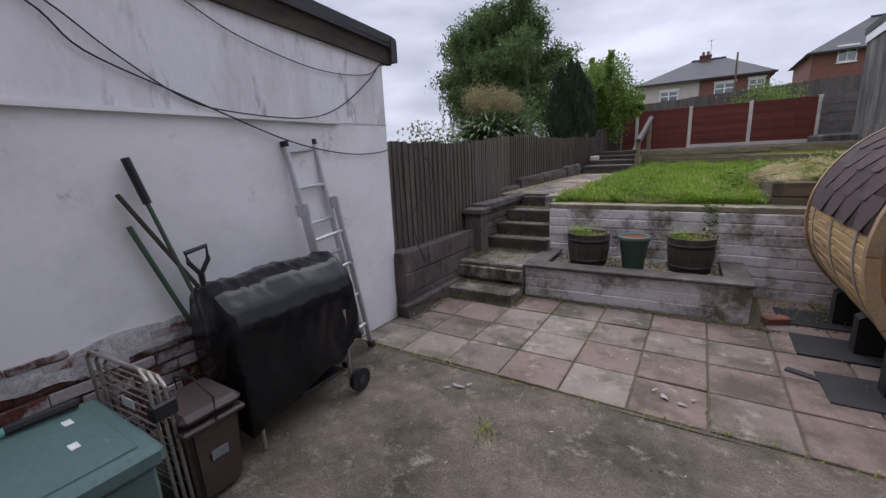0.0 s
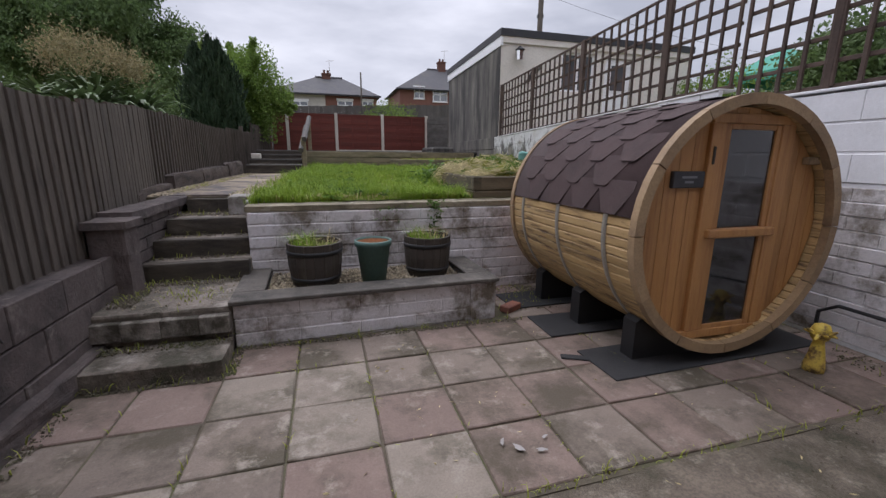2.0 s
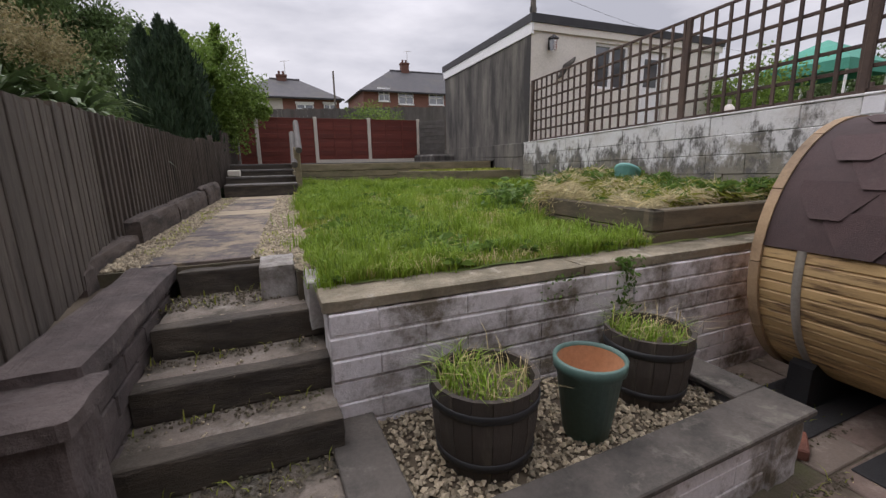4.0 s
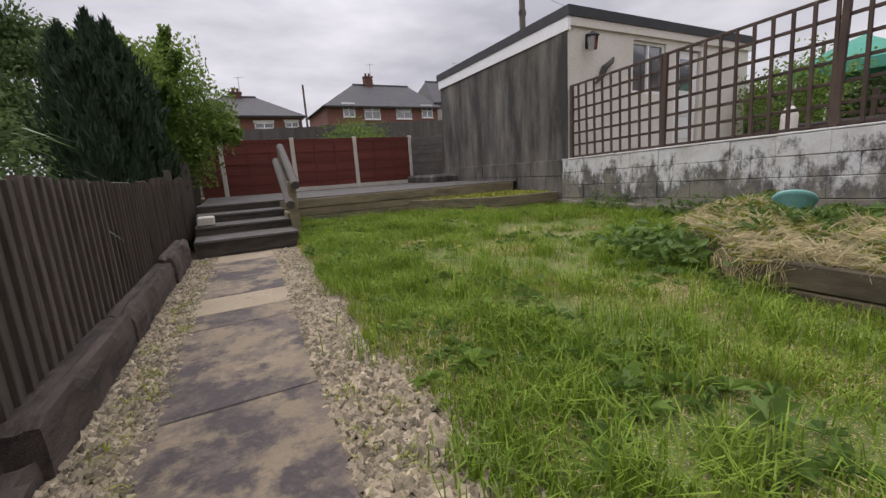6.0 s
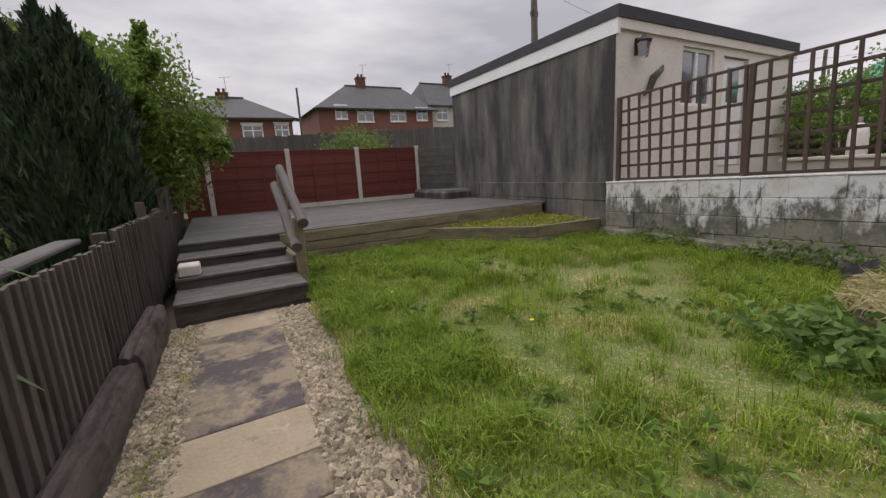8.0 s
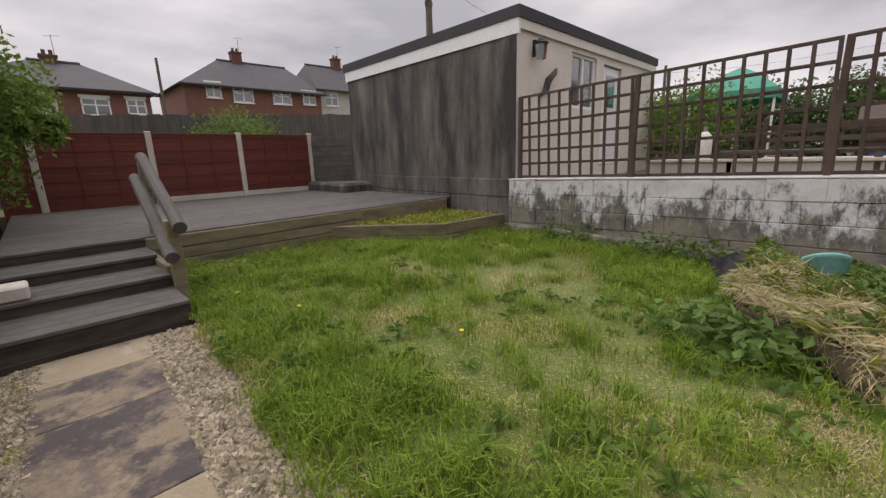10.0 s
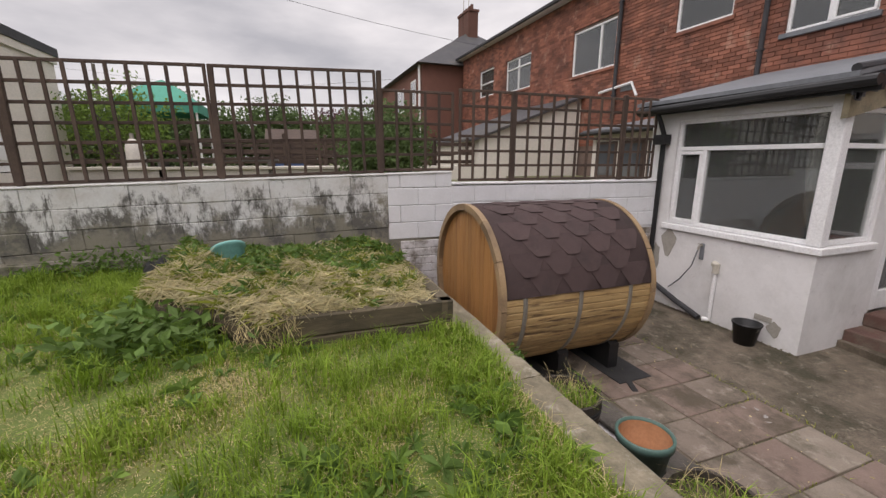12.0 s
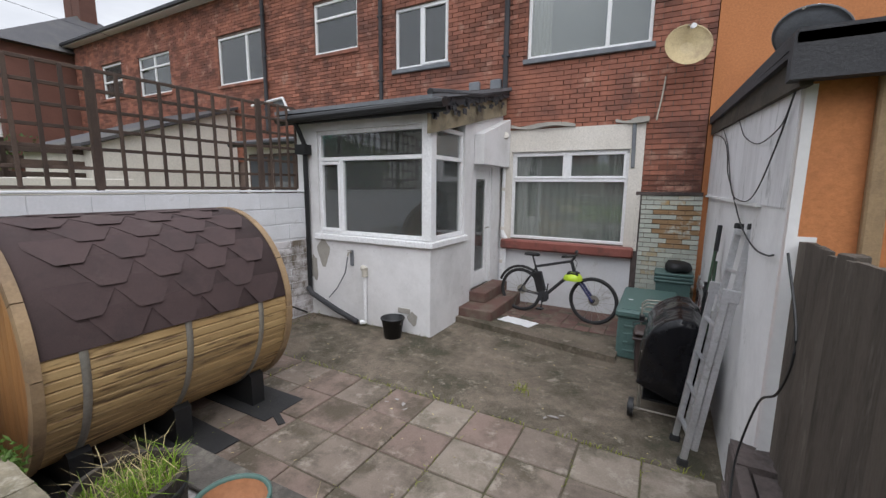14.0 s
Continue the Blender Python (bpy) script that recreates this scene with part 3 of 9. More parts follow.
wall_return = thing("wall_return", "pale block wall end beside the garden steps", "wall", kind="structure")
for xa, xb, ya, yb, z in ((-0.6, -0.405, 5.64, 5.96, 0.962), (-0.37, -0.15, 5.235, 5.53, 0.952)):
    part("coping_block", worn(xa, xb, ya, yb, 0.70, z, 0.008, 11), M["pale_coping"], wall_return, "pale worn concrete coping block")

# raised planter at the foot of the retaining wall
planter = thing("planter", "low white painted brick planter with dark flat coping", "planter", kind="structure", at=(-0.31, 4.1, 0), turn=2.0)
part("core", boxed(0.02, 2.04, -0.012, 0.2, -0.05, 0.32), M["old_white_brick"], planter)
lay_pieces("brick", run_boxes(0, 1.82, 0.0, 0.325, 0.45, 0.11, 0.012, rng), planter, M["old_white_brick"], 0.1, None, False, rng, 0.006)
for o in planter.children:
    if o.name.startswith("brick"):
        o.location.y += 0.08
part("corner_render", worn(1.83, 2.07, -0.03, 0.18, -0.02, 0.33, 0.01), M["old_white_brick"], planter, "stained white rendered corner")
part("side_wall", boxed(1.95, 2.07, 0.18, 0.9, -0.05, 0.32), M["old_white_brick"], planter)
part("coping_slab", boxed(-0.02, 2.08, -0.06, 0.17, 0.33, 0.362, 0.006), M["slate_coping"], planter, "dark slate coping slab")
part("coping_slab", boxed(-0.02, 0.2, 0.172, 0.92, 0.33, 0.361, 0.006), M["slate_coping"], planter, "dark slate coping slab")
part("coping_slab", boxed(1.86, 2.08, 0.172, 0.8, 0.33, 0.36, 0.006), M["slate_coping"], planter, "dark slate coping slab")
part("gravel_bed", boxed(0.2, 1.86, 0.17, 0.9, 0.1, 0.29), M["soil"], planter)


# ---------- lawn ----------
def lawn_height(x, y):
    return lawn_z(y) + 0.03 * noise.noise(Vector((x * 0.9, y * 0.9, 3.0))) + 0.012 * noise.noise(Vector((x * 4, y * 4, 7.0)))


def build_lawn():
    nx, ny = 60, 90
    v, f = [], []
    for j in range(ny + 1):
        y = 5.18 + (12.1 - 5.18) * j / ny
        for i in range(nx + 1):
            a, b = skew(y, -1.15), wall_x(y)
            x = a + (b - a) * i / nx
            v.append((x, y, lawn_height(x, y) - (0.06 + 0.013 * (y - 5.0) if x < skew(y, -0.22) else 0.0) - (0.4 if x < -0.24 and y < 6.05 else 0.0)))
    for j in range(ny):
        for i in range(nx):
            f.append((j * (nx + 1) + i, j * (nx + 1) + i + 1, (j + 1) * (nx + 1) + i + 1, (j + 1) * (nx + 1) + i))
    structure(mass("lawn", v, f, M["turf"], smooth=True), "uneven lawn of green and straw-coloured turf", "lawn")


build_lawn()

# ---------- neighbour's extension with its long white wall ----------
ext = thing("wall_extension", "long white rendered side wall of the neighbour's flat-roofed extension", "wall", kind="structure")
bm = bmesh.new()
prism(bm, [(-4.6, -1.52), (-1.27, -1.52), (-1.25, 2.95), (-4.6, 2.95)], -0.2, [2.88, 2.84, 2.5, 2.55])
part("rendered_wall", bm, M["white_render"], ext)
part("end_render", boxed(-4.6, -1.262, 2.95, 2.965, -0.1, 2.53), M["orange_render"], ext, "orange painted end wall")
part("white_return", boxed(-1.37, -1.258, 2.965, 2.969, -0.1, 1.76), M["white_render"], ext, "white render returning round the corner")
part("white_return", boxed(-1.3, -1.258, 2.965, 2.969, 1.76, 2.44), M["white_render"], ext)
bm = bmesh.new()
prism(bm, [(-4.9, -1.5), (-1.2, -1.5), (-1.18, 3.1), (-4.9, 3.1)], 0, [0.06] * 4)
for v_ in bm.verts:
    v_.co.z += 2.94 - 0.068 * (v_.co.y + 2.1)
part("roof_felt", bm, M["felt"], ext, "black felt roof edge")
for x_, z_, w_, nm in ((-1.215, -0.17, 0.045, "fascia"), (-1.185, -0.03, 0.05, "drip_edge")):
    bm = bmesh.new()
    prism(bm, [(x_ - w_, -1.49), (x_, -1.49), (x_, 3.06), (x_ - w_, 3.06)], 0, [0.17 if nm == "fascia" else 0.1] * 4)
    for v_ in bm.verts:
        v_.co.z += 2.94 - 0.068 * (v_.co.y + 2.1) + z_
    part(nm, bm, M["sleeper"] if nm == "fascia" else M["felt"], ext, "rotting timber fascia" if nm == "fascia" else "")
part("end_fascia", boxed(-4.9, -1.17, 3.02, 3.1, 2.44, 2.63), M["felt"], ext)
bm = bmesh.new()
prism(bm, [(-1.27, -1.49), (-1.246, -1.49), (-1.246, 2.945), (-1.27, 2.945)], 1.885, [2.86, 2.86, 2.50, 2.50])
part("upper_render", bm, M["streaked_render"], ext, "upper render with dark algae streaks")
part("drip_ledge", boxed(-1.262, -1.228, -1.48, 2.35, 1.87, 1.895), M["white_render"], ext, "thin ledge across the render")


# ---------- the house ----------
def brick_face(name, parent, x0, x1, z0, z1, openings, mat, y=0.0, bl=0.225, bh=0.075, near=None, out=0.006):
    """Stretcher-bond bricks on a wall that faces +y at y; openings are x0 x1 z0 z1. near: plan stretch whose bricks are single parts."""
    rows = []
    for a, b, c, d in run_boxes(x0, x1, z0, z1, bl, bh, 0.01, None):
        cut = [(a, b)]
        for ox0, ox1, oz0, oz1 in openings:
            if d > oz0 and c < oz1:
                cut = [s for p, q in cut for s in ((p, min(q, ox0)), (max(p, ox1), q)) if s[1] - s[0] > 0.02]
        rows += [(p + 0.002, q - 0.003, c, d) for p, q in cut]
    single = [r for r in rows if near and near[0] <= r[0] <= near[1] and near[2] <= r[2] <= near[3]][:300]
    pick = set(single)
    r2 = random.Random(9)
    rest = [(a, b, y - 0.04, y + out + r2.uniform(-0.002, 0.002), c, d) for a, b, c, d in rows if (a, b, c, d) not in pick]
    if rest:
        ob = box_mass("brick_courses", rest, mat, parent)
        ob["kind"] = "stuff"
    protos = {}
    for a, b, c, d in single:
        key = (round(b - a, 2), round(d - c, 3))
        if key in protos:
            o = share("brick", protos[key], parent, Matrix())
        else:
            o = protos[key] = part("brick", boxed(-key[0] / 2, key[0] / 2, -0.04, out, -key[1] / 2, key[1] / 2), mat, parent)
        o.matrix_basis = pose((a + b) / 2, y + r2.uniform(-0.002, 0.002), (c + d) / 2)


def wall_with_holes(name, parent, x0, x1, z0, z1, y0, y1, openings, mat):
    """Solid wall between y0 and y1 with real openings."""
    xs = sorted({x0, x1, *[v for o in openings for v in o[:2] if x0 < v < x1]})
    zs = sorted({z0, z1, *[v for o in openings for v in o[2:] if z0 < v < z1]})
    rows = []
    for a, b in zip(xs, xs[1:]):
        run = None
        for c, d in zip(zs, zs[1:]):
            mx, mz = (a + b) / 2, (c + d) / 2
            if any(o[0] < mx < o[1] and o[2] < mz < o[3] for o in openings):
                if run:
                    rows.append((a, b, y0, y1, *run))
                run = None
            else:
                run = (run[0], d) if run else (c, d)
        if run:
            rows.append((a, b, y0, y1, *run))
    return box_mass(name, rows, mat, parent)


def window(name, x0, x1, z0, z1, y, bars=(), rails=(), label="", sill=None, parent_turn=None, depth=0.07, fr=0.055, glass="glass", sill_mat=None, opens=()):
    """White frame with panes at real depth, facing +y. bars, rails: fractions; opens: panes with a casement frame (column, row)."""
    w = thing(name, label, "window", kind="structure", at=(x0, y, z0))
    if parent_turn is not None:
        w.matrix_world = parent_turn
    W, H = x1 - x0, z1 - z0
    bm = bmesh.new()
    for a, b, c, d in ((0, W, 0, fr), (0, W, H - fr, H), (0, fr, fr, H - fr), (W - fr, W, fr, H - fr)):
        box(bm, a, b, -depth, 0, c, d, 0.006)
    part("window_frame", bm, M["pvc"], w)
    cols = [0, *[b * W for b in bars], W]
    rws = [0, *[r * H for r in rails], H]
    for b in bars:
        part("mullion", boxed(b * W - fr * 0.55, b * W + fr * 0.55, -depth, 0.004, fr, H - fr, 0.005), M["pvc"], w)
    for r in rails:
        part("transom", boxed(fr, W - fr, -depth, 0.006, r * H - fr * 0.5, r * H + fr * 0.5, 0.005), M["pvc"], w)
    for i, (a, b) in enumerate(zip(cols, cols[1:])):
        for j, (c, d) in enumerate(zip(rws, rws[1:])):
            p = part("pane", boxed(a + 0.02, b - 0.02, -depth * 0.55, -depth * 0.45, c + 0.02, d - 0.02), M[glass], w)
            p.visible_shadow = False
            if (i, j) in opens:
                bm = bmesh.new()
                a2, b2, c2, d2 = a + fr * 0.6, b - fr * 0.6, c + fr * 0.6, d - fr * 0.6
                for q in ((a2, b2, c2, c2 + 0.045), (a2, b2, d2 - 0.045, d2), (a2, a2 + 0.045, c2 + 0.045, d2 - 0.045), (b2 - 0.045, b2, c2 + 0.045, d2 - 0.045)):
                    box(bm, q[0], q[1], -depth * 0.4, 0.018, q[2], q[3], 0.005)
                part("casement", bm, M["pvc"], w)
    if sill:
        part("window_sill", boxed(-0.06, W + 0.06, -0.05, sill, -0.09, -0.005, 0.01), sill_mat or M["pvc"], w)
    return w


HY = -2.14
openings = [(-0.15, 1.88, 1.0, 2.62), (-0.34, 1.68, 4.25, 5.85), (3.3, 4.58, 4.42, 5.62), (5.6, 6.93, 5.03, 6.16), (8.8, 10.65, 4.72, 5.98), (13.05, 14.9, 4.82, 6.03), (16.0, 17.4, 4.95, 6.08)]
house = thing("house", "two-storey red brick terraced house with worn patches", "house", kind="structure")
house_wall = wall_with_holes("wall", house, -1.2, 19.4, -0.6, 7.0, HY - 0.28, HY - 0.03, openings, M["mortar"])
brick_face("brick", house, -1.2, 19.4, 2.6, 7.0, openings, M["brick"], HY, 0.245, 0.082, near=(-1.2, 3.6, 2.95, 4.3))
brick_face("brick", house, -1.2, -0.3, 1.86, 2.6, [], M["brick"], HY, 0.245, 0.082)
# rooms behind the windows
rooms = structure(part("room_back", boxed(-1.1, 19.3, HY - 3.0, HY - 2.9, 0, 6.9), M["cream"]), "plain interior walls of the house", "wall")
structure(part("room_floor", boxed(-1.1, 19.3, HY - 2.9, HY - 0.28, 3.3, 3.5), M["cream"]), "floor between the storeys", "floor")
structure(part("room_side", boxed(-1.2, -1.1, HY - 3.0, HY - 0.28, -0.1, 7.0), M["cream"]), "party wall inside the house", "wall")
structure(part("house_ceiling", boxed(-1.2, 19.3, HY - 3.0, HY - 0.28, 6.92, 6.98), M["cream"]), "ceiling under the roof", "ceiling")
# eaves and roof
part("soffit", boxed(-1.2, 19.6, HY - 0.3, HY + 0.28, 6.98, 7.03), M["pvc"], house)
part("gutter", boxed(-1.2, 19.6, HY + 0.2, HY + 0.34, 7.0, 7.12, 0.02), M["black"], house, "black plastic gutter")
bm = bmesh.new()
prism(bm, [(-1.2, HY + 0.3), (19.6, HY + 0.3), (19.6, HY - 4.2), (-1.2, HY - 4.2)], 7.05, [7.12, 7.12, 9.6, 9.6])
part("roof", bm, M["slate"], house, "grey slate roof")
# orange neighbour house
orange = thing("orange_house", "neighbouring house rendered bright orange", "house", kind="structure")
part("wall", boxed(-12, -1.21, HY - 0.3, HY - 0.005, -0.6, 7.0), M["orange_render"], orange)
bm = bmesh.new()
prism(bm, [(-12, HY + 0.3), (-1.2, HY + 0.3), (-1.2, HY - 4.2), (-12, HY - 4.2)], 7.05, [7.12, 7.12, 9.6, 9.6])
part("roof", bm, M["slate"], orange)

# lower house wall: white render and painted brick
part("white_wall", boxed(-0.3, 2.1, HY - 0.02, HY + 0.02, -0.6, 0.93), M["white_paint"], house, "white painted lower wall")
box_mass("window_surround", [(-0.36, -0.15, HY - 0.03, HY + 0.03, 0.93, 3.02), (1.88, 2.05, HY - 0.03, HY + 0.03, 0.94, 3.02), (-0.15, 1.88, HY - 0.03, HY + 0.03, 2.62, 3.02)], M["cream"], house, "cream rendered window surround")
W_BIG = window("window_1", -0.15, 1.88, 1.0, 2.62, HY - 0.02, rails=(0.68,), label="large white framed living room window with net curtains")
part("mullion", boxed(0.98, 1.05, -0.07, 0.004, 1.12, 1.57, 0.005), M["pvc"], W_BIG)
for xa_, xb_ in ((0.04, 0.985), (1.045, 1.99)):
    bm = bmesh.new()
    for q_ in ((xa_, xb_, 1.13, 1.175), (xa_, xb_, 1.535, 1.58), (xa_, xa_ + 0.045, 1.175, 1.535), (xb_ - 0.045, xb_, 1.175, 1.535)):
        box(bm, q_[0], q_[1], -0.03, 0.016, q_[2], q_[3], 0.005)
    part("casement", bm, M["pvc"], W_BIG)
window("window_2", -0.34, 1.68, 4.25, 5.85, HY - 0.04, bars=(0.33,), label="white framed bedroom window with curtain", sill=0.1, sill_mat=M["lead"])
window("window_3", 3.3, 4.58, 4.42, 5.62, HY - 0.04, bars=(0.5,), label="white framed upstairs window", sill=0.1, sill_mat=M["lead"], opens=((0, 0),))
window("window_4", 5.6, 6.93, 5.03, 6.16, HY - 0.04, rails=(0.68,), label="white framed bathroom window", sill=0.08, sill_mat=M["brick"])
window("window_5", 8.8, 10.65, 4.72, 5.98, HY - 0.04, bars=(0.35,), label="white framed neighbour window with curtain", sill=0.08, sill_mat=M["brick"])
window("window_6", 13.05, 14.9, 4.82, 6.03, HY - 0.04, bars=(0.5,), rails=(0.7,), label="white framed neighbour window with fanlights", sill=0.08, sill_mat=M["brick"])
window("window_7", 16.0, 17.4, 4.95, 6.08, HY - 0.04, rails=(0.5,), label="white framed neighbour window", sill=0.08, sill_mat=M["brick"])

# kitchen lean-to with the corner window
KX0, KX1, KY, KB = 1.86, 4.05, 0.97, -1.53
kitchen = thing("kitchen_extension", "white rendered lean-to kitchen with corner window", "extension", kind="structure")
part("front_wall", boxed(KX0, KX1, KY - 0.12, KY, -0.05, 1.25), M["white_render"], kitchen)
part("front_pier", boxed(3.80, KX1 + 0.2, KY - 0.12, KY, 1.25, 2.9), M["white_render"], kitchen)
part("side_wall", boxed(KX0, KX0 + 0.12, 0.0, KY - 0.12, -0.05, 1.25), M["white_render"], kitchen)
part("side_wall", boxed(KX0, KX0 + 0.12, -0.28, 0.0, -0.05, 2.9), M["white_render"], kitchen)
part("side_wall", boxed(KX0, KX0 + 0.12, KB, -1.06, -0.05, 2.9), M["white_render"], kitchen)
part("side_wall", boxed(KX0 + 0.003, KX0 + 0.117, -1.06, -0.28, 2.3, 2.9), M["white_render"], kitchen)
part("lintel", boxed(KX0, 4.1, KY - 0.12, KY + 0.01, 2.75, 2.92), M["white_render"], kitchen)
part("far_wall", boxed(KX1 + 0.1, KX1 + 0.22, KB, KY - 0.12, -0.05, 2.9), M["cream"], kitchen)
def sloped_strip(x0, x1, under, over):
    """Upright strip along y below the lean-to roof; under and over are drops below the roof plane."""
    bm = bmesh.new()
    top = [2.98 + 0.235 * (KY + 0.22 - y) for y in (KB, KY + 0.1)]
    lo = [bm.verts.new((x, y, z - under)) for x in (x0, x1) for y, z in zip((KB, KY + 0.1), top)]
    hi = [bm.verts.new((x, y, z - over)) for x in (x0, x1) for y, z in zip((KB, KY + 0.1), top)]
    for f in ((lo[0], lo[1], hi[1], hi[0]), (lo[3], lo[2], hi[2], hi[3]), (lo[1], lo[3], hi[3], hi[1]), (lo[2], lo[0], hi[0], hi[2]), (hi[0], hi[1], hi[3], hi[2]), (lo[2], lo[3], lo[1], lo[0])):
        bm.faces.new(f)
    bmesh.ops.recalc_face_normals(bm, faces=bm.faces[:])
    return bm


bm = bmesh.new()
prism(bm, [(KX0, KB), (KX0 + 0.12, KB), (KX0 + 0.12, KY), (KX0, KY)], 2.901, [3.6, 3.6, 3.0, 3.0])
part("side_wall_head", bm, M["white_render"], kitchen)
part("roof_gable", sloped_strip(KX0 - 0.06, KX0 - 0.002, 0.40, 0.06), material("weathered_gable", (0.24, 0.20, 0.13), (0.33, 0.28, 0.19), 4, 0.85, 0.4, 50, (0.12, 0.10, 0.07), 3, 0.55, 0.1), kitchen, "weathered barge board")
part("felt_verge", sloped_strip(KX0 - 0.1, KX0 - 0.065, 0.12, -0.055), M["felt"], kitchen, "ragged black felt verge")
bm = bmesh.new()
prism(bm, [(KX0 - 0.16, -1.45), (KX0 - 0.004, -1.45), (KX0 - 0.004, -0.32), (KX0 - 0.16, -0.32)], 2.32, [3.12, 3.12, 2.76, 2.76])
part("door_hood", bm, M["white_render"], kitchen, "white rendered boxing above the back door")
bm = bmesh.new()
rv = random.Random(8)
for q_ in range(60):
    y_ = KB + 0.2 + (KY - KB) * rv.random()
    z_ = 2.98 + 0.235 * (KY + 0.22 - y_) - rv.uniform(0.02, 0.2)
    box(bm, KX0 - 0.115, KX0 - 0.095 - rv.uniform(0, 0.015), y_, y_ + rv.uniform(0.03, 0.12), z_ - rv.uniform(0.02, 0.08), z_, 0.0, None)
part("torn_felt", bm, M["felt"], kitchen, "torn black felt scraps on the verge")
bm = bmesh.new()
prism(bm, [(KX0 - 0.14, KB), (KX1 + 0.35, KB), (KX1 + 0.35, KY + 0.22), (KX0 - 0.14, KY + 0.22)], 0, [0.05] * 4)
for v_ in bm.verts:
    v_.co.z += 2.98 + 0.235 * (KY + 0.22 - v_.co.y)
part("roof", bm, M["lead"], kitchen, "grey felt lean-to roof")
part("fascia", boxed(KX0 - 0.3, KX1 + 0.35, KY + 0.12, KY + 0.17, 2.84, 3.0), M["black"], kitchen)
bm = bmesh.new()
tube(bm, [(KX0 - 0.3, KY + 0.22, 2.93), (KX1 + 0.3, KY + 0.22, 2.9)], 0.055, 10)
part("gutter", bm, M["black"], kitchen, "black half-round gutter")
structure(part("kitchen_floor", boxed(KX0 + 0.12, KX1 + 0.1, KB, KY - 0.12, -0.05, 0.36), M["cream"]), "kitchen floor", "floor")
W_KITCHEN = window("window_8", KX0 + 0.1, 3.8, 1.27, 2.75, KY - 0.03, bars=(), rails=(0.73,), label="white framed kitchen window with a narrow casement", sill=0.08)
part("mullion", boxed(1.37, 1.43, -0.07, 0.004, 0.055, 1.06, 0.005), M["pvc"], W_KITCHEN)
bm = bmesh.new()
for q_ in ((1.42, 1.80, 0.04, 0.085), (1.42, 1.80, 1.0, 1.045), (1.42, 1.465, 0.085, 1.0), (1.755, 1.80, 0.085, 1.0)):
    box(bm, q_[0], q_[1], -0.03, 0.018, q_[2], q_[3], 0.005)
part("casement", bm, M["pvc"], W_KITCHEN)
window("window_9", 0, 0.95, 0, 1.48, 0, rails=(0.73,), label="white framed kitchen corner window", parent_turn=pose(KX0 + 0.03, 0.0, 1.27, 0, 0, 90), sill=0.08)
part("corner_post", boxed(KX0 - 0.01, KX0 + 0.13, KY - 0.13, KY + 0.012, 1.27, 2.78, 0.01), M["pvc"], kitchen)
door = thing("door_1", "white upvc back door standing open in its frame", "door", kind="structure", at=(KX0 + 0.03, -1.06, 0.36), turn=90)
bm = bmesh.new()
for a, b, c, d in ((0, 0.06, 0, 1.94), (0.72, 0.78, 0, 1.94), (0.06, 0.72, 1.88, 1.94)):
    box(bm, a, b, -0.07, 0.01, c, d, 0.005)
part("door_frame", bm, M["pvc"], door)
bm = bmesh.new()
for a, b, c, d in ((0.06, 0.2, 0, 1.88), (0.58, 0.72, 0, 1.88), (0.2, 0.58, 0, 0.25), (0.2, 0.58, 1.74, 1.88)):
    box(bm, a, b, -0.05, 0.0, c, d, 0.005)
part("door_leaf", bm, M["pvc"], door)
part("pane", boxed(0.2, 0.58, -0.03, -0.02, 0.25, 1.74), M["glass"], door)
part("handle", tubed([(0.15, 0.02, 0.95), (0.15, 0.05, 0.95), (0.28, 0.05, 0.95)], 0.012), M["steel"], door)
# ---------- barrel sauna ----------
def clip_circle(x, r):
    return math.sqrt(max(r * r - x * x, 0.0))


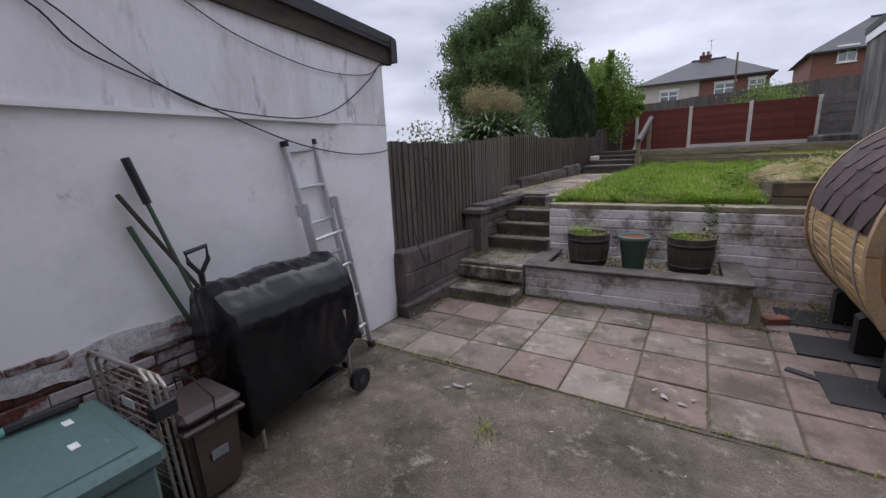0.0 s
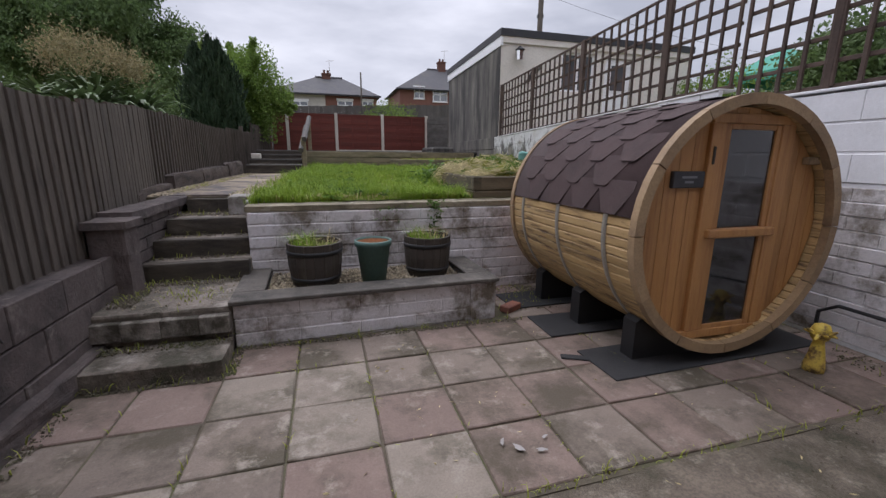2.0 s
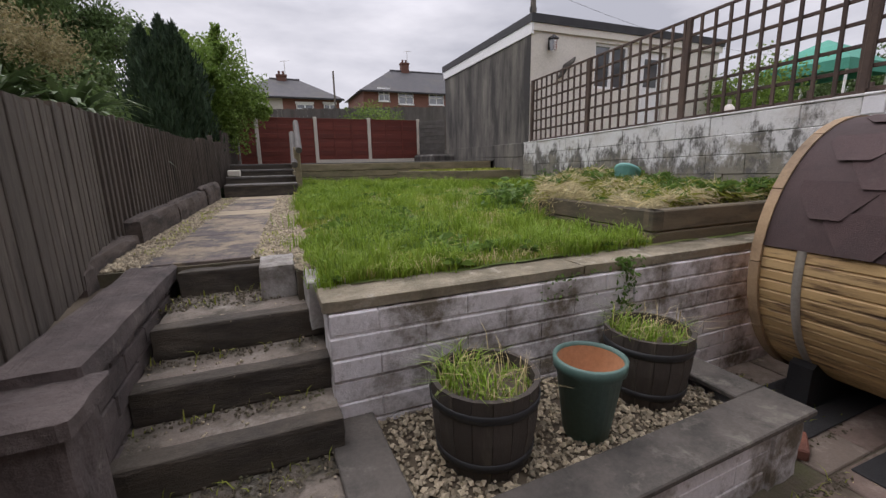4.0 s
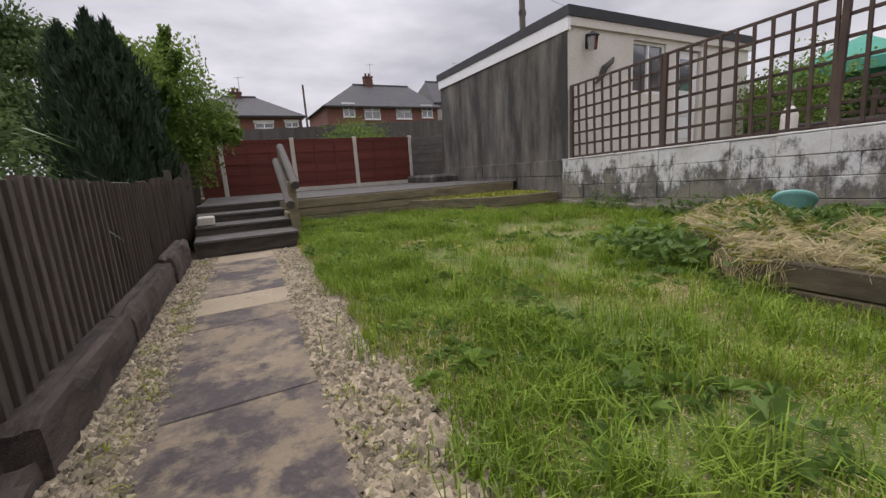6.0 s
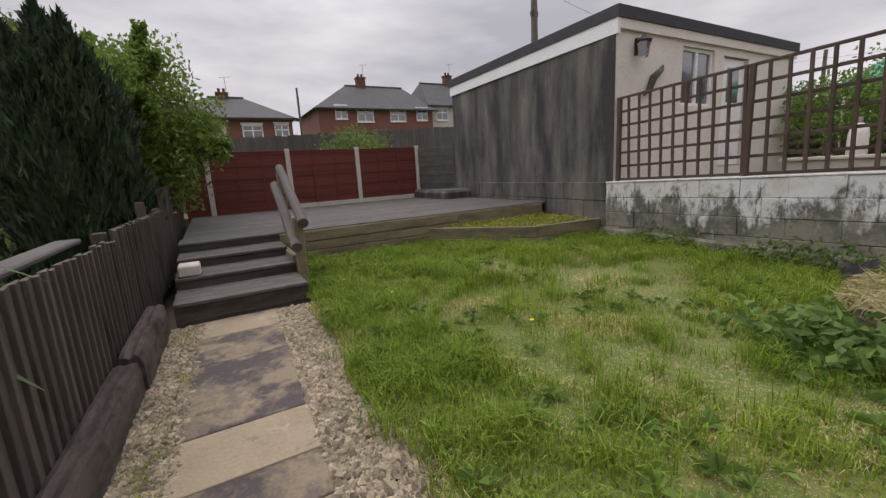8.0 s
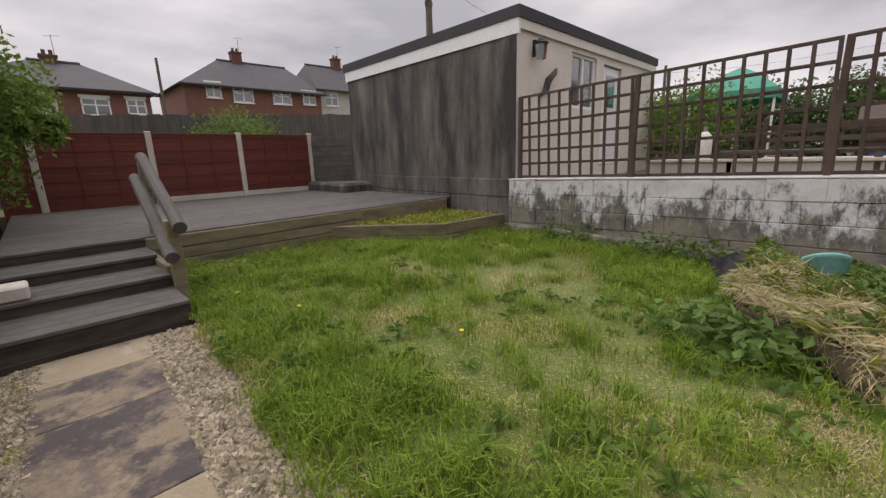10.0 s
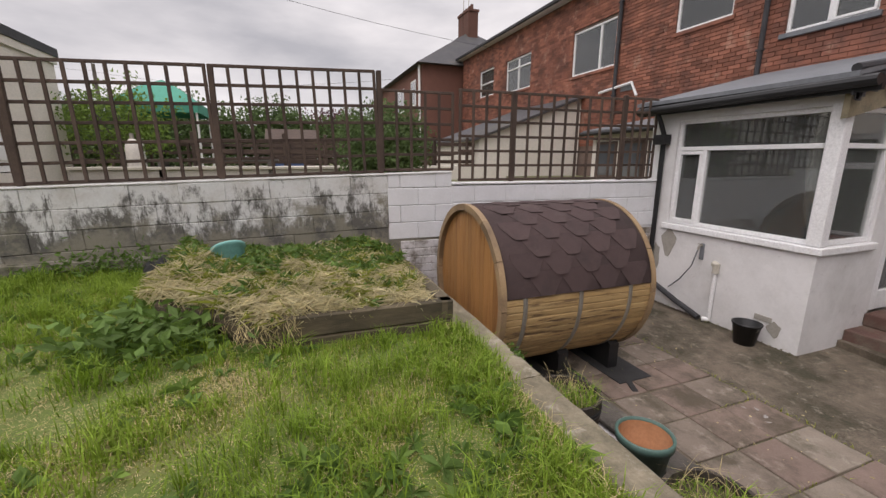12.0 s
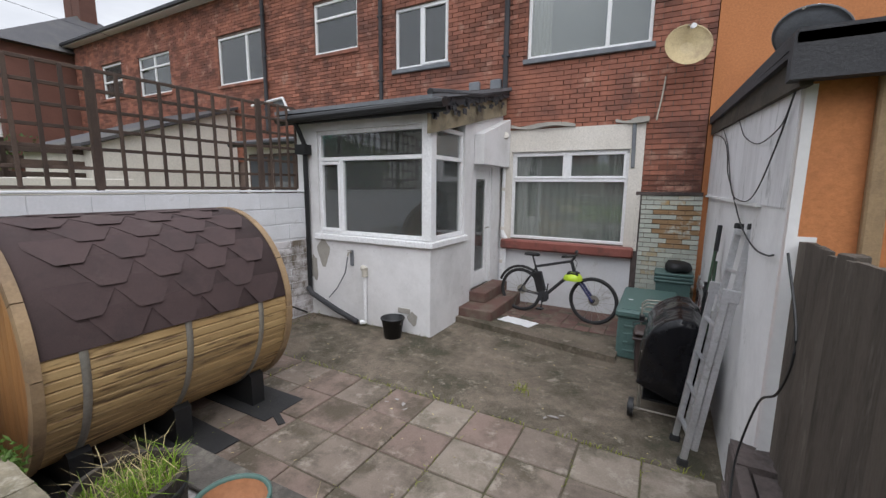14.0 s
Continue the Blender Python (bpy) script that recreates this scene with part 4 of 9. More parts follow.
def barrel_sauna():
    R, IN, L0, L1 = 0.826, 0.772, -0.905, 0.775
    s = thing("barrel_sauna", "round cedar barrel sauna with brown shingle roof on dark cradles", "sauna", at=(2.957, 3.9, 0.914), turn=-0.3)
    # staves, round tongue-and-groove boards
    n = 80
    da = 2 * math.pi / n
    w = R * da
    bm = boxed(-w / 2 + 0.0015, w / 2 - 0.0015, L0 + 0.03, L1 - 0.03, -0.045, 0.0, 0.008)
    first = None
    for k in range(n):
        a = k * da
        m = Matrix.Rotation(a, 4, "Y") @ Matrix.Translation((0, 0, R))
        if first is None:
            first = part("stave", bm, M["stave"], s)
            first.matrix_basis = m
        else:
            share("stave", first, s, m)
    # steel bands
    for y in (-0.62, -0.04, 0.55):
        bm = bmesh.new()
        lathe(bm, [(R + 0.002, -0.022), (R + 0.006, -0.022), (R + 0.006, 0.022), (R + 0.002, 0.022)], 64)
        bmesh.ops.transform(bm, matrix=Matrix.Translation((0, y, 0)) @ Matrix.Rotation(math.pi / 2, 4, "X"), verts=bm.verts)
        part("band", bm, M["steel"], s, "grey steel tension band", True)
    # end rims, weathered curved segments
    for y0, y1, nm in ((L0 - 0.02, L0 + 0.035, "front_rim"), (L1 - 0.035, L1 + 0.02, "rear_rim")):
        proto = None
        for k in range(12):
            if proto is None:
                bm = bmesh.new()
                a0, a1, seg = 0.004, 2 * math.pi / 12 - 0.004, 4
                ring = []
                for i in range(seg + 1):
                    a = a0 + (a1 - a0) * i / seg
                    ring.append([bm.verts.new((r * math.sin(a), y, r * math.cos(a))) for r, y in ((IN + 0.008, y0), (R + 0.02, y0), (R + 0.02, y1), (IN + 0.008, y1))])
                for p, q in zip(ring, ring[1:]):
                    for i in range(4):
                        bm.faces.new((p[i], q[i], q[(i + 1) % 4], p[(i + 1) % 4]))
                bm.faces.new(ring[0])
                bm.faces.new(ring[-1][::-1])
                bmesh.ops.recalc_face_normals(bm, faces=bm.faces[:])
                proto = part("rim_segment", bm, M["rim"], s, "weathered wooden rim")
            else:
                share("rim_segment", proto, s, Matrix.Rotation(k * 2 * math.pi / 12, 4, "Y"))
    # end walls of upright boards, with a doorway in the front
    DX0, DX1, DZ0, DZ1 = -0.255, 0.375, -0.715, 0.67
    for y, face in ((L0 + 0.11, -1), (L1 - 0.05, 1)):
        x = -IN
        while x < IN - 0.01:
            x1 = min(x + 0.098, IN)
            lo = min(clip_circle(x, IN), clip_circle(x1, IN))
            hi = lo
            spans = [(-1, 1)]
            if face < 0 and x1 > DX0 and x < DX1:
                spans = [(-1, 0), (0, 1)]
            for sp in spans:
                bm = bmesh.new()
                za, zb = clip_circle(x + 0.002, IN), clip_circle(x1 - 0.002, IN)
                if sp == (-1, 1):
                    zs = ((-za, -zb), (za, zb))
                elif sp == (-1, 0):
                    if min(za, zb) < -DZ0:
                        continue
                    zs = ((-za, -zb), (DZ0, DZ0))
                else:
                    zs = ((DZ1, DZ1), (za, zb))
                    if min(za, zb) < DZ1:
                        continue
                vs = []
                for yy in (y - 0.02, y + 0.02):
                    vs.append([bm.verts.new(c) for c in ((x + 0.002, yy, zs[0][0]), (x1 - 0.002, yy, zs[0][1]), (x1 - 0.002, yy, zs[1][1]), (x + 0.002, yy, zs[1][0]))])
                f, b = vs
                bm.faces.new(f)
                bm.faces.new(b[::-1])
                for i in range(4):
                    bm.faces.new((f[i], b[i], b[(i + 1) % 4], f[(i + 1) % 4]))
                bmesh.ops.recalc_face_normals(bm, faces=bm.faces[:])
                part("front_board" if face < 0 else "rear_board", bm, M["cedar"], s)
            x = x1
        # added backing disc, no part of the sauna, keeps light out between the boards
        bm = bmesh.new()
        bmesh.ops.create_circle(bm, cap_ends=True, segments=40, radius=IN)
        bmesh.ops.transform(bm, matrix=Matrix.Translation((0, y - face * 0.05 if face > 0 else L0 + 0.6, 0)) @ Matrix.Rotation(math.pi / 2, 4, "X"), verts=bm.verts)
        part("inner_wall", bm, M["sleeper"], s)
    # door
    yd = L0 + 0.075
    d = part("door", boxed(DX0 + 0.085, DX0 + 0.128, yd - 0.005, yd + 0.03, DZ0 + 0.012, DZ1 - 0.002, 0.004), M["cedar"], s, "cedar framed glass door")
    part("door_stile", boxed(DX1 - 0.128, DX1 - 0.085, yd - 0.005, yd + 0.03, DZ0 + 0.012, DZ1 - 0.002, 0.004), M["cedar"], d)
    part("door_rail", boxed(DX0 + 0.128, DX1 - 0.128, yd - 0.004, yd + 0.03, DZ0 + 0.012, DZ0 + 0.05, 0.004), M["cedar"], d)
    part("door_rail", boxed(DX0 + 0.128, DX1 - 0.128, yd - 0.004, yd + 0.03, DZ1 - 0.035, DZ1 - 0.002, 0.004), M["cedar"], d)
    part("cross_handle", boxed(DX0 + 0.02, DX1 - 0.04, yd - 0.045, yd + 0.02, -0.05, 0.008, 0.008), M["cedar"], d, "horizontal cedar handle rail")
    part("pane", boxed(DX0 + 0.12, DX1 - 0.12, yd + 0.008, yd + 0.016, -0.0, DZ1 - 0.02), M["dark_glass"], d, "tinted glass")
    part("pane", boxed(DX0 + 0.12, DX1 - 0.12, yd + 0.008, yd + 0.016, DZ0 + 0.03, -0.001), M["dark_glass"], d, "tinted glass")
    for a, b, c, e in ((DX0 - 0.03, DX0 + 0.085, DZ0 + 0.02, DZ1), (DX1 - 0.085, DX1 + 0.03, DZ0 + 0.02, DZ1), (DX0 - 0.03, DX1 + 0.03, DZ1, DZ1 + 0.06), (DX0 - 0.1, DX1 + 0.02, DZ0 - 0.04, DZ0 + 0.018)):
        part("door_trim", boxed(a, b, yd - 0.012, yd + 0.04, c, e, 0.004), M["cedar"], s)
    part("hinge", boxed(DX0 - 0.005, DX0 + 0.012, yd - 0.022, yd - 0.008, 0.42, 0.53, 0.004), M["sleeper"], s)
    part("plaque", boxed(-0.535, -0.29, yd - 0.01, yd + 0.03, 0.275, 0.378, 0.006), M["felt"], s, "small dark name plaque")
    for a, b, z in ((-0.47, -0.355, 0.335), (-0.445, -0.38, 0.305)):
        part("plaque_lettering", boxed(a, b, yd - 0.013, yd - 0.009, z, z + 0.014), M["lead"], s)
    part("wooden_bracket", boxed(0.55, 0.70, yd - 0.03, yd + 0.03, 0.42, 0.47, 0.006), M["rim"], s, "pale wooden bracket")
    # hexagonal shingles on the upper half
    wtab, expo = 0.33, 0.171
    bm = bmesh.new()
    outline = [(-wtab / 2, 0.05), (wtab / 2, 0.05), (wtab / 2, -0.015), (wtab * 0.2, -expo), (-wtab * 0.2, -expo), (-wtab / 2, -0.015)]
    rows_z = [0.0, 0.007]
    lo = [bm.verts.new((y, a, 0.0)) for y, a in outline]
    hi = [bm.verts.new((y, a, 0.0025)) for y, a in outline]
    bm.faces.new(lo[::-1])
    bm.faces.new(hi)
    for i in range(6):
        bm.faces.new((lo[i], lo[(i + 1) % 6], hi[(i + 1) % 6], hi[i]))
    proto = None
    rs = random.Random(2)
    for side in (-1, 1):
        for row in range(7):
            ang = math.radians(90) - row * expo / R
            off = wtab / 2 if row % 2 else 0
            k = -3
            while True:
                y = k * wtab + off
                k += 1
                if y < L0 + 0.2:
                    continue
                if y > L1 - 0.2:
                    break
                # local frame: x along the barrel, y up the curve, z outward
                a = ang - math.radians(1.0)
                if ang < 0:
                    continue
                outward = Vector((side * math.cos(ang - 0.06), 0, math.sin(ang - 0.06)))
                along = Vector((0, side, 0))
                upslope = outward.cross(along)
                upslope = upslope if upslope.z > 0 or abs(upslope.z) < 1e-6 else -upslope
                tilt = (upslope - outward * 0.024).normalized()
                out2 = along.cross(tilt)
                out2 = out2 if out2.dot(outward) > 0 else -out2
                axis_x = tilt.cross(out2)
                m = Matrix((axis_x, tilt, out2)).transposed().to_4x4()
                m.translation = Vector((side * math.cos(ang), 0, math.sin(ang))) * (R + 0.012 + rs.uniform(0, 0.0015)) + Vector((0, y, 0))
                if proto is None:
                    proto = part("shingle", bm, M["shingle"], s)
                    proto.matrix_basis = m
                else:
                    share("shingle", proto, s, m)
    # felt underlay and verge strips below the shingles
    bm = bmesh.new()
    prev = None
    for i in range(25):
        a = math.radians(7) + math.radians(166) * i / 24
        cur = [bm.verts.new(((R + o) * math.cos(a), y, (R + o) * math.sin(a))) for o, y in ((0.003, L0 + 0.035), (0.011, L0 + 0.035), (0.011, L1 - 0.035), (0.003, L1 - 0.035))]
        if prev:
            for j in range(4):
                bm.faces.new((prev[j], cur[j], cur[(j + 1) % 4], prev[(j + 1) % 4]))
        prev = cur
    bmesh.ops.recalc_face_normals(bm, faces=bm.faces[:])
    part("roof_underlay", bm, M["shingle"], s, "brown felt roof underlay", True)
    # cradles
    for y in (-0.7, -0.06, 0.56):
        bm = bmesh.new()
        pts = [(-0.61, -0.90), (0.61, -0.90), (0.61, -0.63), (0.57, -0.605)]
        top = [(x / 10, -math.sqrt((R + 0.001) ** 2 - (x / 10) ** 2)) for x in range(5, -6, -1)]
        pts += top + [(-0.57, -0.605), (-0.61, -0.63)]
        a = [bm.verts.new((x, y - 0.06, z)) for x, z in pts]
        b = [bm.verts.new((x, y + 0.06, z)) for x, z in pts]
        for i in range(len(pts)):
            bm.faces.new((a[i], a[(i + 1) % len(pts)], b[(i + 1) % len(pts)], b[i]))
        bm.faces.new(a)
        bm.faces.new(b[::-1])
        bmesh.ops.triangulate(bm, faces=[f for f in bm.faces if len(f.verts) > 4])
        bmesh.ops.recalc_face_normals(bm, faces=bm.faces[:])
        part("cradle", bm, M["black"], s, "black timber cradle")
    return s


barrel_sauna()
mat_proto = None
for i, (x, y, t) in enumerate(((2.98, 3.17, 1), (2.93, 3.82, -1), (2.9, 4.48, 1))):
    if mat_proto is None:
        bm = boxed(-0.92, 0.92, -0.21, 0.21, 0, 0.012, 0.004)
        mat_proto = tagged(part("rubber_mat", bm, M["rubber"]), "black rubber mat under the sauna cradle", "mat", "mats under the sauna")
        mat_proto.matrix_basis = pose(x, y, 0.002, 0, 0, t)
    else:
        copy_thing(mat_proto, pose(x, y, 0.002, 0, 0, t))

# ---------- picket fence along the side ----------
rp = random.Random(11)
FX = -1.325


def fence_top(y):
    if y < 4.7:
        return 1.74
    if y < 9.95:
        return 1.76 + min((y - 4.7) / 1.8, 1.0) * 0.125 - max(y - 6.5, 0.0) * 0.010
    if y < 12.25:
        return 1.91
    return 2.16 + (y - 12.25) * 0.02


def fence_foot(y):
    return 0.64 if y < 4.5 else (0.90 if y < 6.5 else lawn_z(y) + 0.02)


def fence_x(y):
    """The line of the fence bows away from the path beside the lawn."""
    if y < 4.8:
        return FX
    if y < 6.5:
        return FX - 0.215 * (y - 4.8) / 1.7
    return FX - 0.215 + 0.13 * min((y - 6.5) / 3.7, 1.0) + 0.08 * min(max(y - 10.2, 0.0) / 1.8, 1.0)


fence = thing("fence", "dark brown close-boarded timber fence with uneven tops", "fence", kind="structure")
# feather-edge boards: the thick edge faces the house and laps over the next
y = 3.0
protos = {}
while y < 16.2:
    h = round(fence_top(y) - fence_foot(y), 1)
    m = pose(fence_x(y) + rp.uniform(-0.002, 0.002), y, fence_foot(y), rp.uniform(-0.3, 0.3), rp.uniform(-0.2, 0.2), rp.uniform(-0.5, 0.5))
    m = m @ Matrix.Diagonal((1, 1, (fence_top(y) - fence_foot(y) + rp.uniform(-0.015, 0.015)) / h, 1))
    if h not in protos:
        bm = bmesh.new()
        prism(bm, [(-0.012, -0.004), (0.019, -0.002), (0.021, 0.004), (0.004, 0.099), (-0.004, 0.099)], 0, h)
        protos[h] = part("picket", bm, M["fence"], fence)
        protos[h].matrix_basis = m
    else:
        share("picket", protos[h], fence, m)
    y += 0.0925
for y0, y1 in ((3.0, 4.8), (4.8, 6.5), (6.5, 10.1), (10.2, 12.0), (12.0, 16.2)):
    for dz in (0.25, 0.75):
        bm = bmesh.new()
        xa, xb, z = fence_x(y0), fence_x(y1), fence_foot(y0) + dz
        prism(bm, [(xa - 0.06, y0), (xa - 0.013, y0), (xb - 0.013, y1), (xb - 0.06, y1)], z, z + 0.07)
        part("fence_rail", bm, M["fence"], fence)
for y in (3.2, 4.9, 6.7, 8.5, 10.15, 11.75, 14.0, 16.0):
    part("post", boxed(fence_x(y) - 0.15, fence_x(y) - 0.07, y - 0.04, y + 0.04, 0.2, fence_top(y) + (0.13 if y == 11.75 else -0.02), 0.006), M["fence"], fence)
part("capping_rail", boxed(-1.72, -1.58, 7.3, 9.98, 1.845, 1.88, 0.01), M["deck"], fence, "weathered grey plank behind the fence top")
structure(part("fence_ground", boxed(-1.8, -1.2, 4.5, 16.3, -0.1, 0.86), M["soil"]), "bank of soil below the fence", "ground")

# timber kerb between fence and path
kerb = thing("path_kerb", "weathered dark timber sleepers edging the path", "kerb", kind="structure")


def rough_bar(x0, x1, y0, y1, zb, za, zc, seed, drift=0.0):
    """Weathered sleeper along y: uneven rounded section, split and worn on top."""
    n = max(4, int((y1 - y0) / 0.06))
    w = x1 - x0
    sect = [(0.0, 0), (0.0, 0.82), (0.12, 0.98), (0.32, 1.0), (0.5, 0.97), (0.7, 1.0), (0.9, 0.97), (1.0, 0.8), (1.0, 0)]
    bm = bmesh.new()
    rings = []
    for j in range(n + 1):
        t = j / n
        y = y0 + (y1 - y0) * t
        top = za + (zc - za) * t - 0.02 * (j in (0, n))
        ring = []
        for i, (u, h) in enumerate(sect):
            q = noise.noise(Vector((y * 5.0 + seed, i * 0.9, seed))) * 0.016 + noise.noise(Vector((y * 17.0, i * 1.7, seed))) * 0.009
            ring.append(bm.verts.new((x0 + drift * t + w * u + (q if i in (1, 2, 6, 7) else 0), y, zb + (top - zb) * h + (q if h > 0.5 else 0))))
        rings.append(ring)
    for p, q in zip(rings, rings[1:]):
        for i in range(len(sect) - 1):
            bm.faces.new((p[i], p[i + 1], q[i + 1], q[i]))
    bm.faces.new(rings[0])
    bm.faces.new(rings[-1][::-1])
    bmesh.ops.recalc_face_normals(bm, faces=bm.faces[:])
    return bm


for a, b, x, drift, z, seed in ((6.81, 7.9, -1.54, 0.05, 0.17, 3.0), (7.91, 9.3, -1.49, 0.06, 0.17, 4.0), (9.31, 10.35, -1.41, 0.04, 0.21, 5.0), (5.8, 6.8, -1.58, 0.0, 0.07, 9.0)):
    part("sleeper", rough_bar(x, x + (0.135 if z > 0.1 else 0.15), a, b, 0.85, lawn_z(a) + z, lawn_z(b) + z, seed, drift), M["kerb_timber"], kerb)

# ---------- deck with its steps, rail and planter ----------
DZ, DY = 1.52, 12.0
deck = thing("deck", "weathered grey timber deck with sleeper front", "deck", kind="structure")
y, proto = DY, None
while y < 16.25:
    if proto is None:
        proto = part("deck_board", boxed(-1.18, 4.5, 0, 0.138, -0.03, 0, 0.004), M["deck"], deck)
        proto.matrix_basis = pose(0, y, DZ)
    else:
        share("deck_board", proto, deck, pose(0, y, DZ + rp.uniform(-0.002, 0.002)))
    y += 0.143
part("deck_frame", boxed(-1.18, 4.45, DY + 0.1, 16.2, 0.8, DZ - 0.035), M["sleeper"], deck)
for i in range(4):
    part("front_sleeper", boxed(-0.12, 2.6, DY - 0.02 - 0.006 * (i % 2), DY + 0.08, 0.98 + 0.127 * i, 1.1 + 0.127 * i + (0.02 if i == 3 else 0), 0.008), M["sleeper_light"], deck)
part("front_sleeper", boxed(2.6, 4.4, DY - 0.02, DY + 0.08, 1.3, 1.5, 0.008), M["sleeper_light"], deck)
deck_steps = thing("deck_steps", "broad dark timber steps up to the deck", "steps", kind="structure")
for y0, y1, zt, zb in ((10.42, 11.0, 1.205, 0.97), (10.95, 11.5, 1.315, 1.2), (11.45, 12.0, 1.42, 1.3), (11.95, 12.4, 1.524, 1.4)):
    x0 = -1.2
    x1 = -0.1
    part("riser", boxed(x0, x1, y0 + 0.01, y0 + 0.05, zb - 0.12, zt - 0.03, 0.005), M["sleeper"], deck_steps)
    if zt < 1.25:
        part("riser", boxed(x0, x1 + 0.01, y0 + 0.005, y0 + 0.05, zb - 0.05, zb + 0.08, 0.006), M["sleeper"], deck_steps)
    for k in range(4):
        w = (y1 - y0) / 4
        part("tread_board", boxed(x0, x1, y0 + k * w, y0 + (k + 1) * w - 0.006, zt - 0.03, zt + 0.001 * (k % 2), 0.004), M["deck"], deck_steps)
part("side_fill", boxed(-1.2, -0.12, 10.5, 12.1, 0.9, 1.17), M["sleeper"], deck_steps)
for i in range(3):
    part("side_sleeper", boxed(-0.12, -0.06, 11.0, 12.0, 1.0 + 0.13 * i, 1.12 + 0.13 * i, 0.006), M["sleeper_light"], deck_steps)
block = tagged(part("concrete_block", boxed(-1.17, -0.98, 10.98, 11.2, 1.318, 1.43, 0.015), M["concrete_post"]), "pale loose concrete block resting on a deck step", "block")
rail = thing("handrail", "weathered half-round timber handrail beside the deck steps", "handrail")
part("post", boxed(-0.1, 0.0, 10.85, 10.95, 0.98, 1.80, 0.01), M["sleeper_light"], rail)
part("post", boxed(0.0, 0.09, 12.2, 12.29, 1.5, 2.28, 0.01), M["sleeper_light"], rail)
for xo, z0, z1 in ((0.03, 1.74, 2.34), (-0.06, 1.5, 2.12)):
    part("rail", tubed([(xo - 0.05, 10.72, z0), (xo + 0.03, 12.35, z1)], 0.055, 10), M["deck"], rail, "round grey rail")
dplanter = thing("deck_planter", "low angled sleeper planter with weeds in front of the deck", "planter", kind="structure")
edge = [(2.05, 11.98), (3.2, 10.82), (4.42, 10.72)]
for (ax, ay), (bx, by) in zip(edge, edge[1:]):
    d = Vector((bx - ax, by - ay, 0))
    for k in range(2):
        m = Matrix.Translation((ax, ay, 0.98 + 0.17 * k)) @ Matrix.Rotation(math.atan2(d.y, d.x), 4, "Z")
        part("sleeper", boxed(0, d.length, 0, 0.07, 0, 0.165, 0.008, m), M["sleeper_light"], dplanter)
bm = bmesh.new()
prism(bm, [(2.15, 11.98), (3.25, 10.9), (4.4, 10.8), (4.4, 11.98)], 0.9, 1.26)
part("soil", bm, M["soil"], dplanter)

# ---------- raised bed ----------
bed = thing("raised_bed", "raised sleeper bed against the white wall", "raised bed", kind="structure")
edge = [(4.15, 5.22), (1.92, 5.22), (1.95, 6.6), (2.55, 7.3), (4.2, 7.45)]
for i, ((ax, ay), (bx, by)) in enumerate(zip(edge, edge[1:])):
    d = Vector((bx - ax, by - ay, 0))
    for k in range(2):
        m = Matrix.Translation((ax, ay, 0.86 + 0.155 * k)) @ Matrix.Rotation(math.atan2(d.y, d.x), 4, "Z")
        part("sleeper", boxed(0, d.length - 0.001 * k, -0.1, 0.0, 0, 0.15, 0.01, m), M["bed_sleeper"], bed)
bm = bmesh.new()
prism(bm, [(4.12, 5.33), (2.03, 5.33), (2.06, 6.55), (2.6, 7.2), (4.18, 7.35)], 0.8, 1.12)
part("soil", bm, M["soil"], bed)

# ---------- trellis on the side wall ----------
def trellis_panel(y0, y1, z0, z1, cells, rows, tilt=0.0):
    t = thing("trellis", "dark brown square timber trellis on the white wall", "trellis", "trellis along the wall", at=(wall_x((y0 + y1) / 2) + 0.1, (y0 + y1) / 2, z0), turn=turn_wall)
    t.matrix_world = t.matrix_basis @ pose(0, 0, 0, 0, tilt, 0)
    L, H = (y1 - y0) - 0.05, z1 - z0
    v = h = None
    for k in range(cells + 1):
        m = pose(-L / 2 + L * k / cells, 0.012, 0)
        v = share("upright_slat", v, t, m) if v else part("upright_slat", boxed(-0.0165, 0.0165, -0.012, 0.012, 0, H, 0.003), M["trellis"], t)
        v.matrix_basis = m
    for k in range(rows + 1):
        m = pose(0, -0.013, H * k / rows)
        h = share("cross_slat", h, t, m) if h else part("cross_slat", boxed(-L / 2 - 0.014, L / 2 + 0.014, -0.012, 0.012, -0.0165, 0.0165, 0.003), M["trellis"], t)
        h.matrix_basis = m
    return t


def trellis_post(t, y, z0, z1):
    p = part("post", boxed(-0.028, 0.028, -0.028, 0.028, 0, z1 - z0, 0.005), M["trellis"], t)
    p.matrix_parent_inverse = t.matrix_world.inverted()
    p.matrix_basis = pose(wall_x(y) + 0.1, y, z0)


for y0, y1 in ((8.8, 10.5), (7.02, 8.8), (5.25, 7.02)):
    top_ = 2.05 - WALL_FALL * ((y0 + y1) / 2 - 4.4)
    t = trellis_panel(y0, y1, top_ + 0.02, top_ + 1.175, 10, 6, 1.63)
    trellis_post(t, y1, top_ - 0.03, top_ + 1.16)
t = trellis_panel(4.3, 5.25, 2.065, 3.0, 5, 5)
trellis_post(t, 5.25, 2.02, 3.21)
t = trellis_panel(3.47, 4.25, 1.93, 3.05, 4, 6)
trellis_post(t, 3.47, 1.9, 3.07)
t = trellis_panel(1.68, 3.47, 1.93, 3.05, 9, 6)
trellis_post(t, 1.68, 1.9, 3.1)
trellis_panel(1.07, 1.68, 1.93, 3.07, 4, 6)

